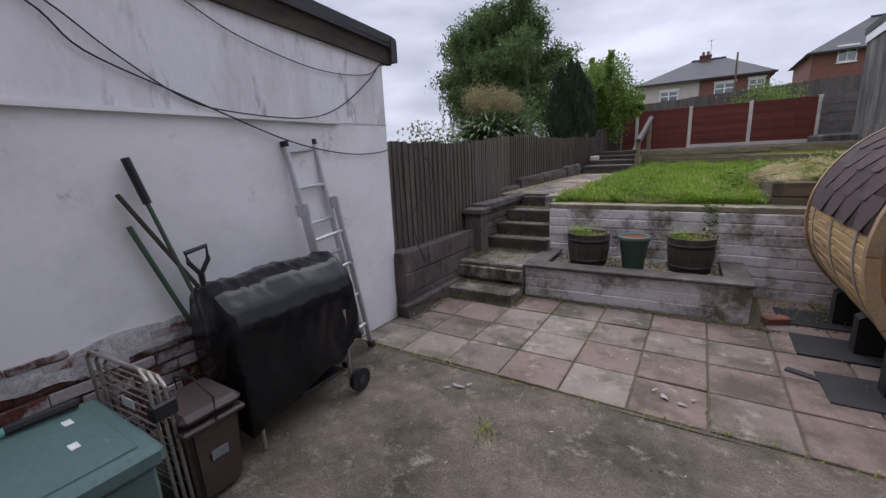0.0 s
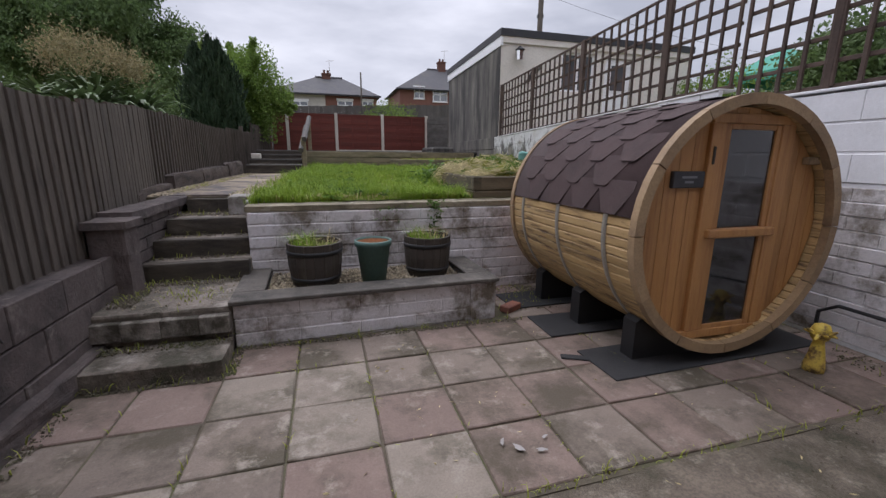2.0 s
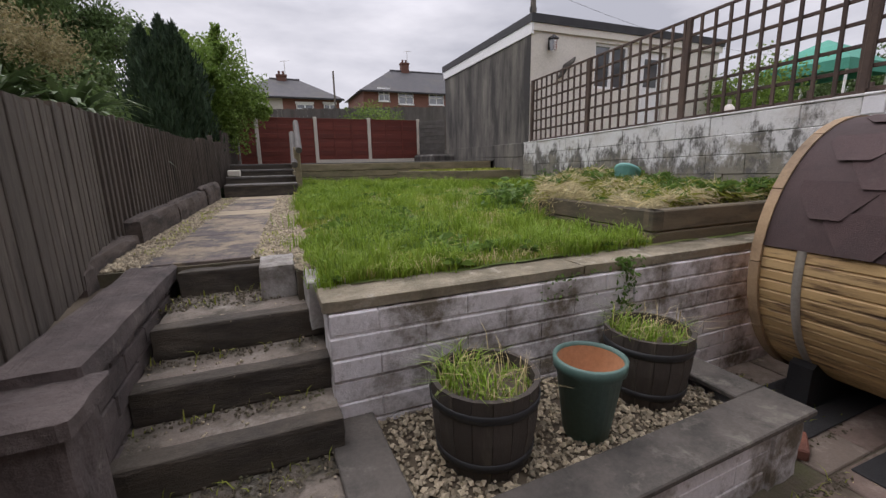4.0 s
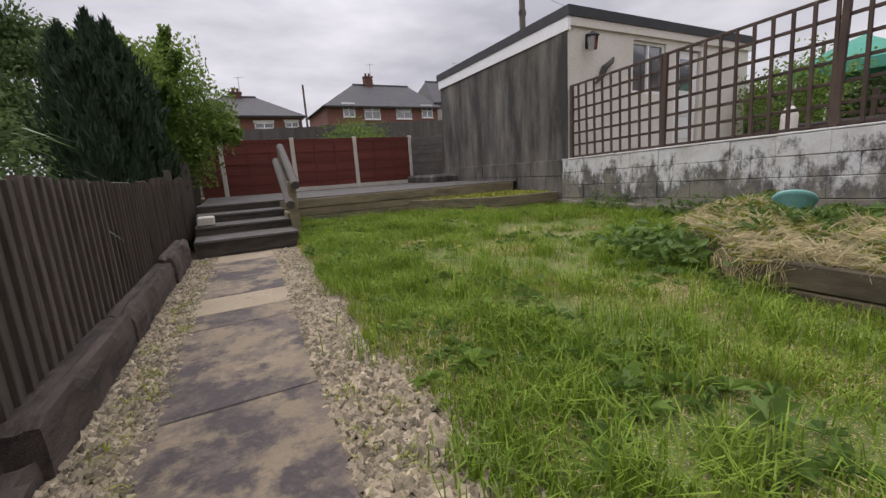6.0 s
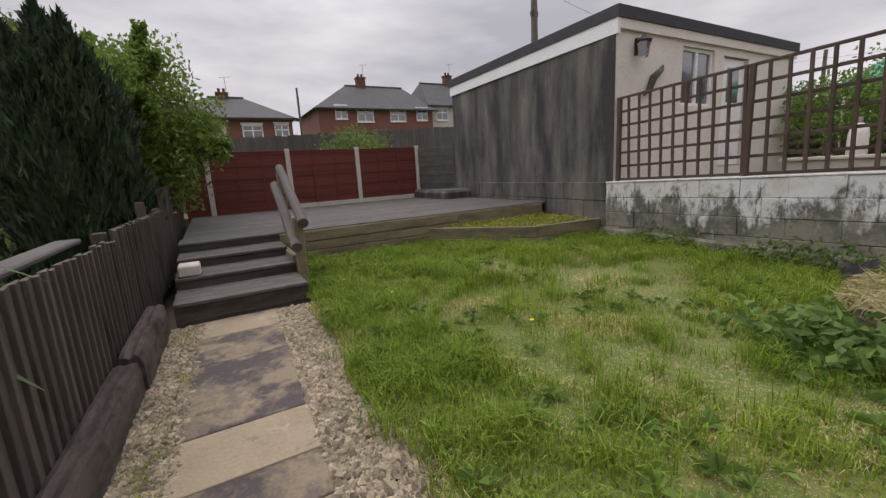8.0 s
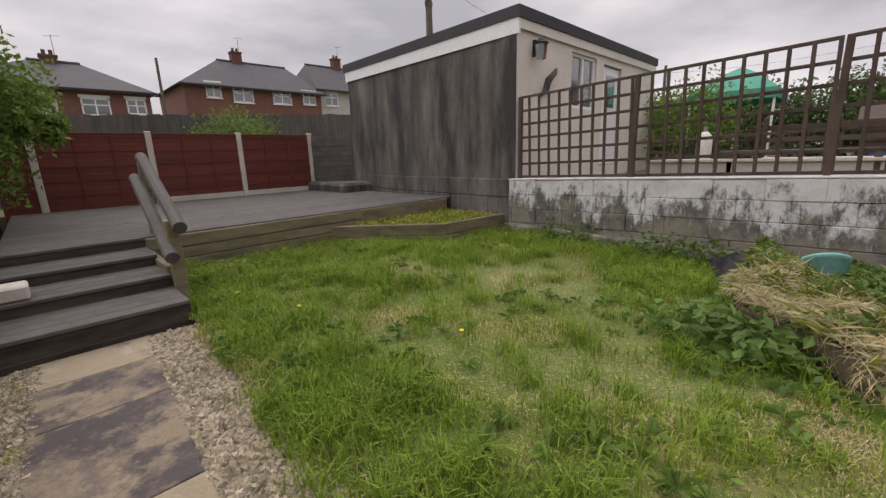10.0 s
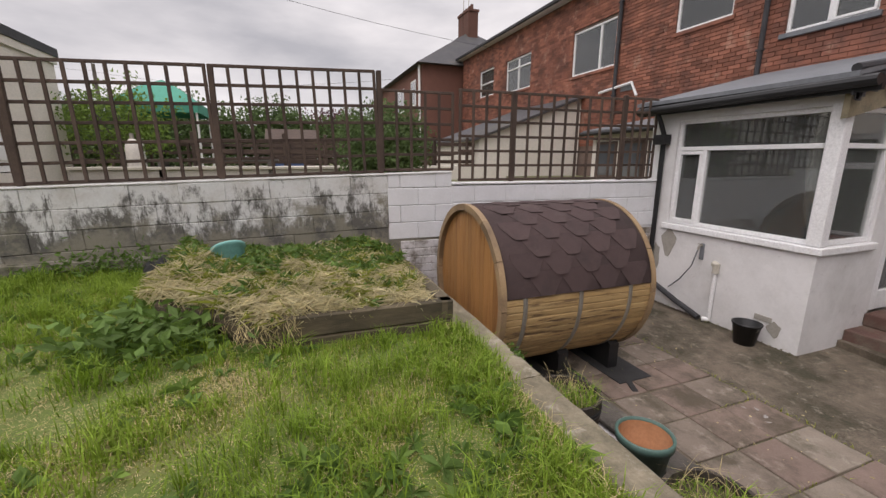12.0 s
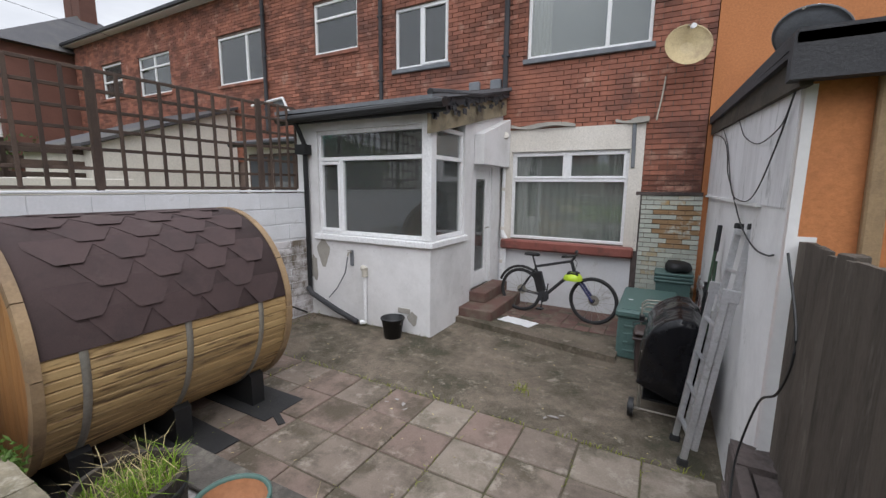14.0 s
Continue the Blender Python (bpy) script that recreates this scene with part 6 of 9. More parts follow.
def build_gravel():
    r = np.random.default_rng(31)
    bm = bmesh.new()
    prism(bm, [(-1.5, 5.97), (-0.24, 5.97), (-0.16, 10.42), (-1.3, 10.42)], 0.85, [path_z(5.97) - 0.008, path_z(5.97) - 0.008, path_z(10.42) - 0.008, path_z(10.42) - 0.008])
    structure(part("gravel_bed", bm, M["joint"]), "packed fine gravel under the path edges", "gravel")
    n = 26000
    y = 6.0 + 4.39 * r.random(n)
    side = r.random(n) < 0.42
    left = -1.225 + 0.05 * (y - 6.0)
    kerb_edge = np.where(y < 6.8, -1.425, np.where(y < 7.9, -1.405 + 0.045 * (y - 6.8), -1.355 + 0.04 * (y - 7.9)))
    x = np.where(side, kerb_edge + (left + 0.02 - kerb_edge) * r.random(n), left + 0.585 + (-0.19 + 0.02 * (y - 6.0) + 0.03 * np.sin(y * 5) - left - 0.585) * r.random(n) ** 1.05)
    z = 0.934 + 0.013 * (y - 5.2) - 0.01 + r.uniform(0, 0.016, n)
    pebbles("path_gravel", x, y, z, r.uniform(0.009, 0.027, n), M["gravel"], "pale buff gravel along the path")
    n = 26
    cx = np.where(r.random(n) < 0.7, r.uniform(-1.36, -1.22, n), r.uniform(-0.6, -0.25, n))
    cy = np.concatenate([r.uniform(6.05, 7.4, n // 2), r.uniform(7.4, 10.3, n - n // 2)])
    bx, by = np.repeat(cx + 0.045 * (cy - 6), 28) + r.normal(0, 0.03, n * 28), np.repeat(cy, 28) + r.normal(0, 0.05, n * 28)
    tagged(blades("gravel_weeds", np.stack([bx, by, 0.93 + 0.013 * (by - 5.2)], 1), r.uniform(0.015, 0.06, n * 28), r.uniform(0.004, 0.009, n * 28), r.uniform(0.4, 1.5, n * 28), M["grass_yellow"]), "small tufts of weeds in the path gravel", "weeds", kind="stuff")
    structure(part("gravel_bed", boxed(-0.405, -0.2, 5.535, 5.98, 0.5, 0.938), M["joint"]), "packed gravel beside the top step", "gravel")
    n = 1700
    pebbles("step_gravel", r.uniform(-0.4, -0.2, n), r.uniform(5.54, 6.02, n), 0.94 + r.uniform(0, 0.016, n), r.uniform(0.008, 0.019, n), M["gravel"], "pale buff gravel beside the top step")
    n = 3200
    x, y = r.uniform(-0.12, 1.56, n), r.uniform(4.3, 4.98, n)
    pebbles("planter_gravel", x, y, 0.292 + r.uniform(0, 0.014, n), r.uniform(0.008, 0.02, n), M["gravel"], "pale gravel in the planter")
    n = 260
    x, y = r.uniform(-1.1, -0.35, n), np.concatenate([r.uniform(4.1, 4.7, n // 2), r.uniform(4.85, 5.88, n - n // 2)])
    z = np.where(y < 4.76, 0.345, np.where(y < 5.04, 0.488, np.where(y < 5.34, 0.632, 0.778)))
    pebbles("step_grit", x, y, z, r.uniform(0.004, 0.012, n), M["gravel"], "scattered grit on the steps")
    n = 900
    x, y = r.uniform(-1.1, 3.9, n), r.uniform(-0.5, 2.3, n)
    pebbles("yard_grit", x, y, np.full(n, -0.006), r.uniform(0.003, 0.008, n), M["concrete"], "small grit on the yard")


build_gravel()

# ---------- paving slabs ----------
xs = [-1.21, -0.75, -0.305, 0.135, 0.58, 1.01, 1.44, 1.87, 2.29, 2.73, 3.2, 3.65, 4.05]
ysl = [2.325, 2.765, 3.19, 3.625, 4.07, 4.52, 4.97]
protos = {}
rp = random.Random(5)
M["slab_pale"] = material("pale_slab", (0.205, 0.170, 0.136), (0.262, 0.220, 0.178), 5.0, 0.88, 0.4, 90, (0.105, 0.089, 0.063), 2.0, 0.55, 0.08, rand=0.05, second=((0.30, 0.26, 0.215), 5.5, 0.60, 0.06))
M["slab_red"] = material("pink_slab", (0.182, 0.130, 0.107), (0.225, 0.166, 0.138), 5.0, 0.88, 0.45, 90, (0.093, 0.075, 0.053), 2.0, 0.54, 0.08, rand=0.06, second=((0.28, 0.23, 0.19), 5.5, 0.62, 0.06))
for i, (a, b) in enumerate(zip(xs, xs[1:])):
    for j, (c, d) in enumerate(zip(ysl, ysl[1:])):
        if c > 4.05 and a < 1.8:
            continue
        if c > 3.6 and a < -0.4:
            continue
        w, h = round(b - a - 0.012, 3), round(d - c - 0.012, 3)
        mat = M["slab_pale"] if (i == 0 and j == 0) or rp.random() < 0.13 else (M["slab_red"] if rp.random() < 0.42 else M["slab"])
        key = (w, h, mat.name)
        m = pose((a + b) / 2, (c + d) / 2, rp.uniform(-0.004, 0.004), rp.uniform(-0.35, 0.35), rp.uniform(-0.35, 0.35), rp.uniform(-0.5, 0.5))
        if key not in protos:
            protos[key] = part("paving_slab", boxed(-w / 2, w / 2, -h / 2, h / 2, -0.04, 0.0, 0.006), mat, paving)
            protos[key].matrix_basis = m
        else:
            share("paving_slab", protos[key], paving, m)


def build_joint_weeds():
    r = np.random.default_rng(77)
    pts = []
    for x in xs:
        n = r.integers(10, 90)
        yy = r.uniform(2.32, 4.0, n)
        k = wave(np.full(n, x * 3), yy * 2, 4) > 0.1
        pts.append(np.stack([np.full(n, x) + r.normal(0, 0.008, n), yy, np.full(n, -0.02)], 1)[k])
    for y in ysl[:-2]:
        n = 110
        xx = r.uniform(-1.1, 4.0, n)
        k = wave(xx * 2, np.full(n, y * 3), 9) > 0.35
        pts.append(np.stack([xx, np.full(n, y) + r.normal(0, 0.008, n), np.full(n, -0.02)], 1)[k])
    n = 240
    xx = r.uniform(-1.15, 3.9, n)
    pts.append(np.stack([xx, 2.32 + r.normal(0, 0.02, n), np.full(n, -0.015)], 1))
    n = 260
    pts.append(np.stack([r.uniform(1.8, 2.4, n), r.uniform(4.3, 4.95, n), np.full(n, -0.01)], 1))
    n = 90
    pts.append(np.stack([r.normal(-0.62, 0.1, n), r.normal(4.35, 0.1, n), np.full(n, 0.335)], 1))
    n = 60
    pts.append(np.stack([r.normal(0.35, 0.05, n), r.normal(1.72, 0.06, n), np.full(n, -0.01)], 1))
    p = np.concatenate(pts)
    m = len(p)
    tagged(blades("joint_weeds", p, r.uniform(0.015, 0.06, m), r.uniform(0.004, 0.009, m), r.uniform(0.4, 1.4, m), M["grass_yellow"]), "tufts of weeds in the paving joints", "weeds", kind="stuff")
    n = 240
    base = np.stack([r.uniform(-1.15, 3.9, n), r.uniform(-0.3, 4.0, n), np.full(n, 0.008)], 1)
    base = base[(base[:, 1] < 2.3) | (base[:, 0] > -0.2)]
    dd = r.normal(size=(len(base), 3)) * [1, 1, 0.05]
    tagged(leaves("leaf_litter", base, dd, r.uniform(0.01, 0.045, len(base)), r.uniform(0.005, 0.012, len(base)), M["straw"]), "bits of dry leaf litter on the paving", "litter", kind="stuff")


build_joint_weeds()


def build_dirt():
    """Crumbs of soil, moss and stone where the paving meets walls and steps."""
    r = np.random.default_rng(91)
    p = []
    for x0, x1, y0, y1, z, n in ((-0.3, 1.95, 4.0, 4.06, 0.0, 900), (-1.12, -0.3, 3.61, 3.67, 0.0, 260), (-0.32, -0.24, 3.65, 4.0, 0.0, 220), (-1.1, -0.3, 3.9, 4.0, 0.118, 260), (-1.13, -0.95, 4.15, 4.7, 0.345, 420), (-1.1, -0.35, 4.62, 4.76, 0.345, 320),
                                 (-1.1, -0.35, 4.95, 5.04, 0.486, 160), (-1.1, -0.35, 5.24, 5.34, 0.63, 160), (-1.1, -0.48, 5.6, 5.87, 0.776, 300), (2.0, 2.5, 4.2, 4.9, 0.0, 420), (-1.15, -1.0, 2.9, 3.5, 0.0, 240), (3.75, 3.98, 1.0, 2.9, 0.0, 420), (1.8, 3.9, 0.98, 1.06, 0.0, 300)):
        p.append(np.stack([r.uniform(x0, x1, n), r.uniform(y0, y1, n), z + r.uniform(0.0, 0.008, n)], 1))
    p = np.concatenate(p)
    pebbles("dirt_crumbs", p[:, 0], p[:, 1], p[:, 2], r.uniform(0.004, 0.012, len(p)), M["joint"], "crumbs of soil and moss at the foot of the walls")
    k = r.random(len(p)) < 0.10
    q = p[k]
    tagged(blades("foot_weeds", q, r.uniform(0.015, 0.07, len(q)), r.uniform(0.004, 0.009, len(q)), r.uniform(0.3, 1.3, len(q)), M["grass_yellow"]), "small weeds at the foot of the walls", "weeds", kind="stuff")


build_dirt()


# ---------- raised bed heap and weeds along the wall ----------
def build_heaps():
    r = np.random.default_rng(15)
    n = 30000
    x, y = r.uniform(1.86, 4.15, n), r.uniform(5.25, 7.45, n)
    k = (in_bed(x - 0.07, y) & (y > 5.36)) | (in_bed(x + 0.02, y) & (y > 6.45) & (r.random(n) < 0.35))
    x, y = x[k], y[k]
    rim = np.clip((x - 1.86) / 0.35, 0, 1) * np.clip((y - 5.3) / 0.25, 0, 1)
    hump = 1.125 + 0.03 * rim + 0.11 * np.clip(wave(x * 3.2, y * 3.2, 2), -0.5, 1) * rim + 0.09 * np.exp(-((x - 2.9) ** 2) / 0.8)
    hump = hump + 0.05 * np.clip(wave(x * 8, y * 8, 52), -0.6, 1)
    z = hump + r.uniform(-0.03, 0.05, len(x))
    d = r.normal(size=(len(x), 3)) * [1, 1, 0.5]
    kind = r.random(len(x)) * 0.8 + 0.55 * wave(x * 2.2, y * 2.2, 33) + 0.35 * wave(x * 5.5, y * 5.5, 38) + 0.26 * np.exp(-((x - 2.2) / 0.45) ** 2) - 0.12 * (x > 3.2) + 0.06
    c = np.stack([x, y, z], 1)
    s = kind > 0.5
    m = (kind > 0.2) & ~s
    tagged(leaves("straw_heap", c[s], d[s], r.uniform(0.05, 0.22, s.sum()), r.uniform(0.004, 0.009, s.sum()), M["heap_straw"], droop=0.12), "heap of dry cut grass on the raised bed", "straw", kind="stuff")
    tagged(leaves("cut_grass", c[m], d[m] + [0, 0, 0.1], r.uniform(0.08, 0.26, m.sum()), r.uniform(0.005, 0.011, m.sum()), M["grass_yellow"], droop=0.12), "yellow-green cut grass on the raised bed", "grass", kind="stuff")
    g = ~(s | m)
    tagged(leaves("bed_weeds", c[g] + [0, 0, 0.025], d[g] + [0, 0, 0.3], r.uniform(0.05, 0.16, g.sum()), r.uniform(0.012, 0.04, g.sum()), M["weed"]), "green weeds growing through the cut grass", "weeds", kind="stuff")
    n = 420
    p = np.stack([r.uniform(1.95, 4.1, n), r.uniform(5.4, 7.3, n), np.full(n, 1.18)], 1)
    p = p[in_bed(p[:, 0] - 0.05, p[:, 1])]
    tagged(blades("standing_stalks", p, r.uniform(0.05, 0.16, len(p)), r.uniform(0.004, 0.007, len(p)), r.uniform(0.4, 1.6, len(p)), M["heap_straw"]), "loose pale stalks sticking out of the heap", "straw", kind="stuff")
    n = 320
    t = r.random(n)
    x = np.where(t < 0.6, r.uniform(1.82, 1.95, n), r.uniform(1.95, 2.6, n))
    y = np.where(t < 0.6, r.uniform(6.3, 6.7, n), 6.6 + (x - 1.95) * 1.15 + r.normal(0, 0.05, n))
    c = np.stack([x, y, r.uniform(0.98, 1.2, n)], 1)
    d = r.normal(size=(n, 3)) * [0.5, 0.5, 0.3] + [-0.3, 0.0, -0.8]
    tagged(leaves("hanging_straw", c, d, r.uniform(0.06, 0.16, n), r.uniform(0.003, 0.005, n), M["straw"]), "dry grass hanging over the bed edge", "straw", kind="stuff")
    n = 900
    x, y = r.normal(2.2, 0.2, n), r.normal(7.2, 0.24, n)
    c = np.stack([x, y, lawn_z(7) + np.abs(r.normal(0.08, 0.09, n))], 1)
    d = r.normal(size=(n, 3)) * [1, 1, 0.5]
    tagged(leaves("bramble_clump", c, d, r.uniform(0.05, 0.14, n), r.uniform(0.03, 0.07, n), M["weed"]), "clump of dark broad-leaved weeds beside the bed", "weeds", kind="stuff")
    n = 2400
    y = r.uniform(7.3, 10.8, n)
    x = 4.0 + 0.045 * (y - 1) - np.abs(r.normal(0, 0.13, n))
    c = np.stack([x, y, lawn_z(9) + np.abs(r.normal(0.02, 0.07, n)) * (1.2 + wave(x * 0.3, y * 1.5, 6))], 1)
    d = r.normal(size=(n, 3)) + [-0.2, 0, 0.5]
    tagged(leaves("wall_weeds", c, d, r.uniform(0.03, 0.10, n), r.uniform(0.012, 0.04, n), M["weed"]), "straggling weeds along the foot of the wall", "weeds", kind="stuff")
    n = 3600
    x, y = r.uniform(2.3, 4.35, n), r.uniform(10.85, 11.95, n)
    k = in_deck_planter(x, y)
    x, y = x[k], y[k]
    c = np.stack([x, y, 1.27 + r.uniform(0, 0.07, len(x))], 1)
    d = r.normal(size=(len(x), 3)) + [0, 0, 0.3]
    tagged(leaves("planter_weeds", c, d, r.uniform(0.03, 0.10, len(x)), r.uniform(0.008, 0.03, len(x)), M["grass_yellow"]), "yellow-green weeds filling the deck planter", "weeds", kind="stuff")
    n = 700
    x = r.normal(1.42, 0.05, n)
    c = np.stack([x, 4.99 - np.abs(r.normal(0, 0.03, n)), r.uniform(0.42, 0.95, n)], 1)
    d = r.normal(size=(n, 3)) + [0, -0.3, 0.3]
    tagged(leaves("wall_creeper", c, d, r.uniform(0.02, 0.06, n), r.uniform(0.01, 0.025, n), M["weed"]), "small creeper climbing the retaining wall", "creeper", kind="stuff")
    n = 260
    c = np.stack([r.normal(0.95, 0.1, n), 4.985 - np.abs(r.normal(0, 0.02, n)), r.uniform(0.72, 0.9, n)], 1)
    tagged(leaves("wall_plant", c, r.normal(size=(n, 3)) + [0, -0.4, -0.2], r.uniform(0.015, 0.04, n), r.uniform(0.008, 0.02, n), M["weed"]), "small plant rooted in the retaining wall", "plant", kind="stuff")


build_heaps()


# ---------- trees and shrubs behind the fence ----------
def crown_points(clumps, per, spread, seed):
    r = np.random.default_rng(seed)
    c = np.asarray(clumps, dtype=float)
    p = np.repeat(c[:, :3], per, 0) + np.clip(r.normal(size=(len(c) * per, 3)), -1.5, 1.5) * np.repeat(c[:, 3:4], per, 0) * spread
    return p, r


def trunk(parent, pts, radii, limbs=()):
    part("trunk", tubed(pts, radii, 9), M["bark"], parent)
    for q, rr in limbs:
        part("limb", tubed(q, rr, 6), M["bark"], parent)


def weeping_birch():
    t = thing("birch_tree", "tall birch tree with drooping green branches behind the fence", "tree", at=(-7.2, 19.0, -0.1))
    r = np.random.default_rng(41)
    limbs, boughs = [], []
    for k in range(40):
        a, h = k * 2.4 + r.uniform(-0.4, 0.4), 2.7 + 4.6 * (k / 39) ** 0.9
        L = r.uniform(2.3, 3.6) * (1.0 - 0.5 * max(0.0, (h - 4.8) / 3.0)) * (0.85 if k % 3 else 1.1)
        p0 = (0.1 * math.cos(a), 0.1 * math.sin(a), h)
        p1 = (L * 0.5 * math.cos(a), L * 0.5 * math.sin(a), h + 0.7)
        p2 = (L * math.cos(a), L * math.sin(a), h + 0.75)
        limbs.append(((p0, p1, p2), [0.06, 0.035, 0.012]))
        boughs.append((np.array(p0), np.array(p1), np.array(p2), L))
    trunk(t, [(0, 0, 0), (0.1, 0, 2.5), (0.0, 0.1, 5), (0.1, 0, 7.9)], [0.24, 0.2, 0.13, 0.03], limbs)
    # each bough carries a rounded spray of foliage and a fringe of hanging strands
    pts, dirs, hang, hdir = [], [], [], []
    for p0, p1, p2, L in boughs:
        for k in range(int(6 + 6 * L)):
            u = r.random() ** 0.7
            c = (1 - u) ** 2 * p0 + 2 * u * (1 - u) * p1 + u * u * p2 + r.normal(size=3) * [0.26, 0.26, 0.18]
            m = 130
            pts.append(c + r.normal(size=(m, 3)) * [0.24, 0.24, 0.17])
            dirs.append(r.normal(size=(m, 3)) + [0, 0, -0.8])
        for k in range(int(5 + 7 * L)):
            u = r.uniform(0.35, 1.05)
            c = (1 - u) ** 2 * p0 + 2 * u * (1 - u) * p1 + u * u * p2 + r.normal(size=3) * [0.25, 0.25, 0.1]
            D = r.uniform(0.5, 1.9)
            m = int(D * 24)
            q = np.linspace(0, 1, m)[:, None]
            drift = r.normal(size=3) * [0.12, 0.12, 0]
            hang.append(c + q * (drift - [0, 0, D]) + r.normal(size=(m, 3)) * 0.035)
            hdir.append(r.normal(size=(m, 3)) * 0.45 + [0, 0, -1])
    p, d = np.concatenate(pts), np.concatenate(dirs)
    leaves("crown", p, d, r.uniform(0.09, 0.19, len(p)), r.uniform(0.05, 0.09, len(p)), M["birch_leaf"], t)
    p, d = np.concatenate(hang), np.concatenate(hdir)
    leaves("weeping_foliage", p, d, r.uniform(0.10, 0.18, len(p)), r.uniform(0.04, 0.08, len(p)), M["birch_leaf"], t)


def conifer():
    t = thing("conifer", "dense dark green conifer just behind the fence", "tree", at=(-2.08, 12.4, -0.1))
    r = np.random.default_rng(51)
    spires = [(0.0, 0.0, 4.15, 0.5), (0.3, -0.2, 4.02, 0.46), (-0.36, -0.1, 3.95, 0.46), (0.1, 0.34, 4.05, 0.45), (-0.25, 0.32, 3.8, 0.44), (0.4, 0.14, 3.75, 0.44), (-0.05, -0.4, 3.7, 0.44)]
    trunk(t, [(0, 0, 0), (0, 0, 1.0), (0, 0, 3.0)], [0.12, 0.1, 0.03], [(((0, 0, 0.8), (x * 0.6, y * 0.6, 1.8), (x, y, h - 0.5)), [0.05, 0.035, 0.01]) for x, y, h, q in spires[1:]])
    cs, ds = [], []
    for x, y, h, q in spires:
        n = 5200
        z = 0.7 + (h - 0.7) * r.random(n) ** 0.85
        a = r.uniform(0, 6.28, n)
        u = (z - 0.7) / (h - 0.7)
        rad = q * np.clip(1.2 * (1 - u ** 5.0), 0.03, 1) * (1 + 0.28 * np.sin(3 * a + 5.0 * z + x * 9) + 0.2 * np.sin(7 * a - 9 * z)) * (1 - 0.35 * r.random(n) ** 2)
        spread = 1.0 - 0.12 * u
        cs.append(np.stack([x * spread * 1.1 + rad * np.cos(a), y * spread * 1.1 + rad * np.sin(a), z + 0.08 * np.sin(4 * a)], 1))
        ds.append(np.stack([np.cos(a) * 0.55, np.sin(a) * 0.55, np.full(n, 1.1)], 1) + r.normal(size=(n, 3)) * 0.35)
    c, d = np.concatenate(cs), np.concatenate(ds)
    n = len(c)
    leaves("crown", c, d, r.uniform(0.07, 0.2, n), r.uniform(0.02, 0.05, n), M["conifer"], t)
    bm = bmesh.new()
    lathe(bm, [(0.45, 0.6), (0.58, 1.2), (0.6, 2.0), (0.52, 2.9), (0.3, 3.4), (0.02, 3.6)], 18)
    for v in bm.verts:
        v.co *= 1 + 0.1 * noise.noise(v.co * 3)
    part("inner_mass", bm, M["conifer"], t)
    t.scale = (0.78, 0.78, 1.0)


def shrub(name, label, at, radii, mat, seed, n_clumps=60, per=60, leaf=(0.05, 0.1), lift=0.0, category="shrub", twigs=0):
    t = thing(name, label, category, at=at)
    r = np.random.default_rng(seed)
    limbs = []
    for k in range(6):
        a = k + r.uniform(0, 1)
        limbs.append((((0, 0, 0.05), (radii[0] * 0.3 * math.cos(a), radii[1] * 0.3 * math.sin(a), lift + radii[2] * 0.8), (radii[0] * 0.7 * math.cos(a), radii[1] * 0.7 * math.sin(a), lift + radii[2] * 1.3)), [0.03, 0.02, 0.008]))
    trunk(t, [(0, 0, 0), (0, 0, max(lift, 0.1) + radii[2] * 0.6)], [0.05, 0.03], limbs)
    cl = []
    while len(cl) < n_clumps:
        u = r.normal(size=3)
        u /= np.linalg.norm(u)
        q = r.random() ** 0.35 * (1 + 0.16 * math.sin(6 * u[0] + 4 * u[2] + seed))
        cl.append((u[0] * radii[0] * q, u[1] * radii[1] * q, lift + radii[2] + u[2] * radii[2] * q, 0.14 * sum(radii) / 3 + 0.05))
    for k in range(twigs):
        u = r.normal(size=3) * [1, 1, 0.5] + [0, 0, 0.4]
        u /= np.linalg.norm(u)
        for s in np.linspace(0.95, 1.3, 5):
            cl.append((u[0] * radii[0] * s, u[1] * radii[1] * s, lift + radii[2] + u[2] * radii[2] * s, 0.05))
    p, rr = crown_points(cl, per, 1.0, seed + 1)
    d = rr.normal(size=(len(p), 3)) + [0, 0, 0.15]
    leaves("crown", p, d, rr.uniform(leaf[0], leaf[1], len(p)), rr.uniform(leaf[0] * 0.5, leaf[1] * 0.5, len(p)), mat, t)
    return t


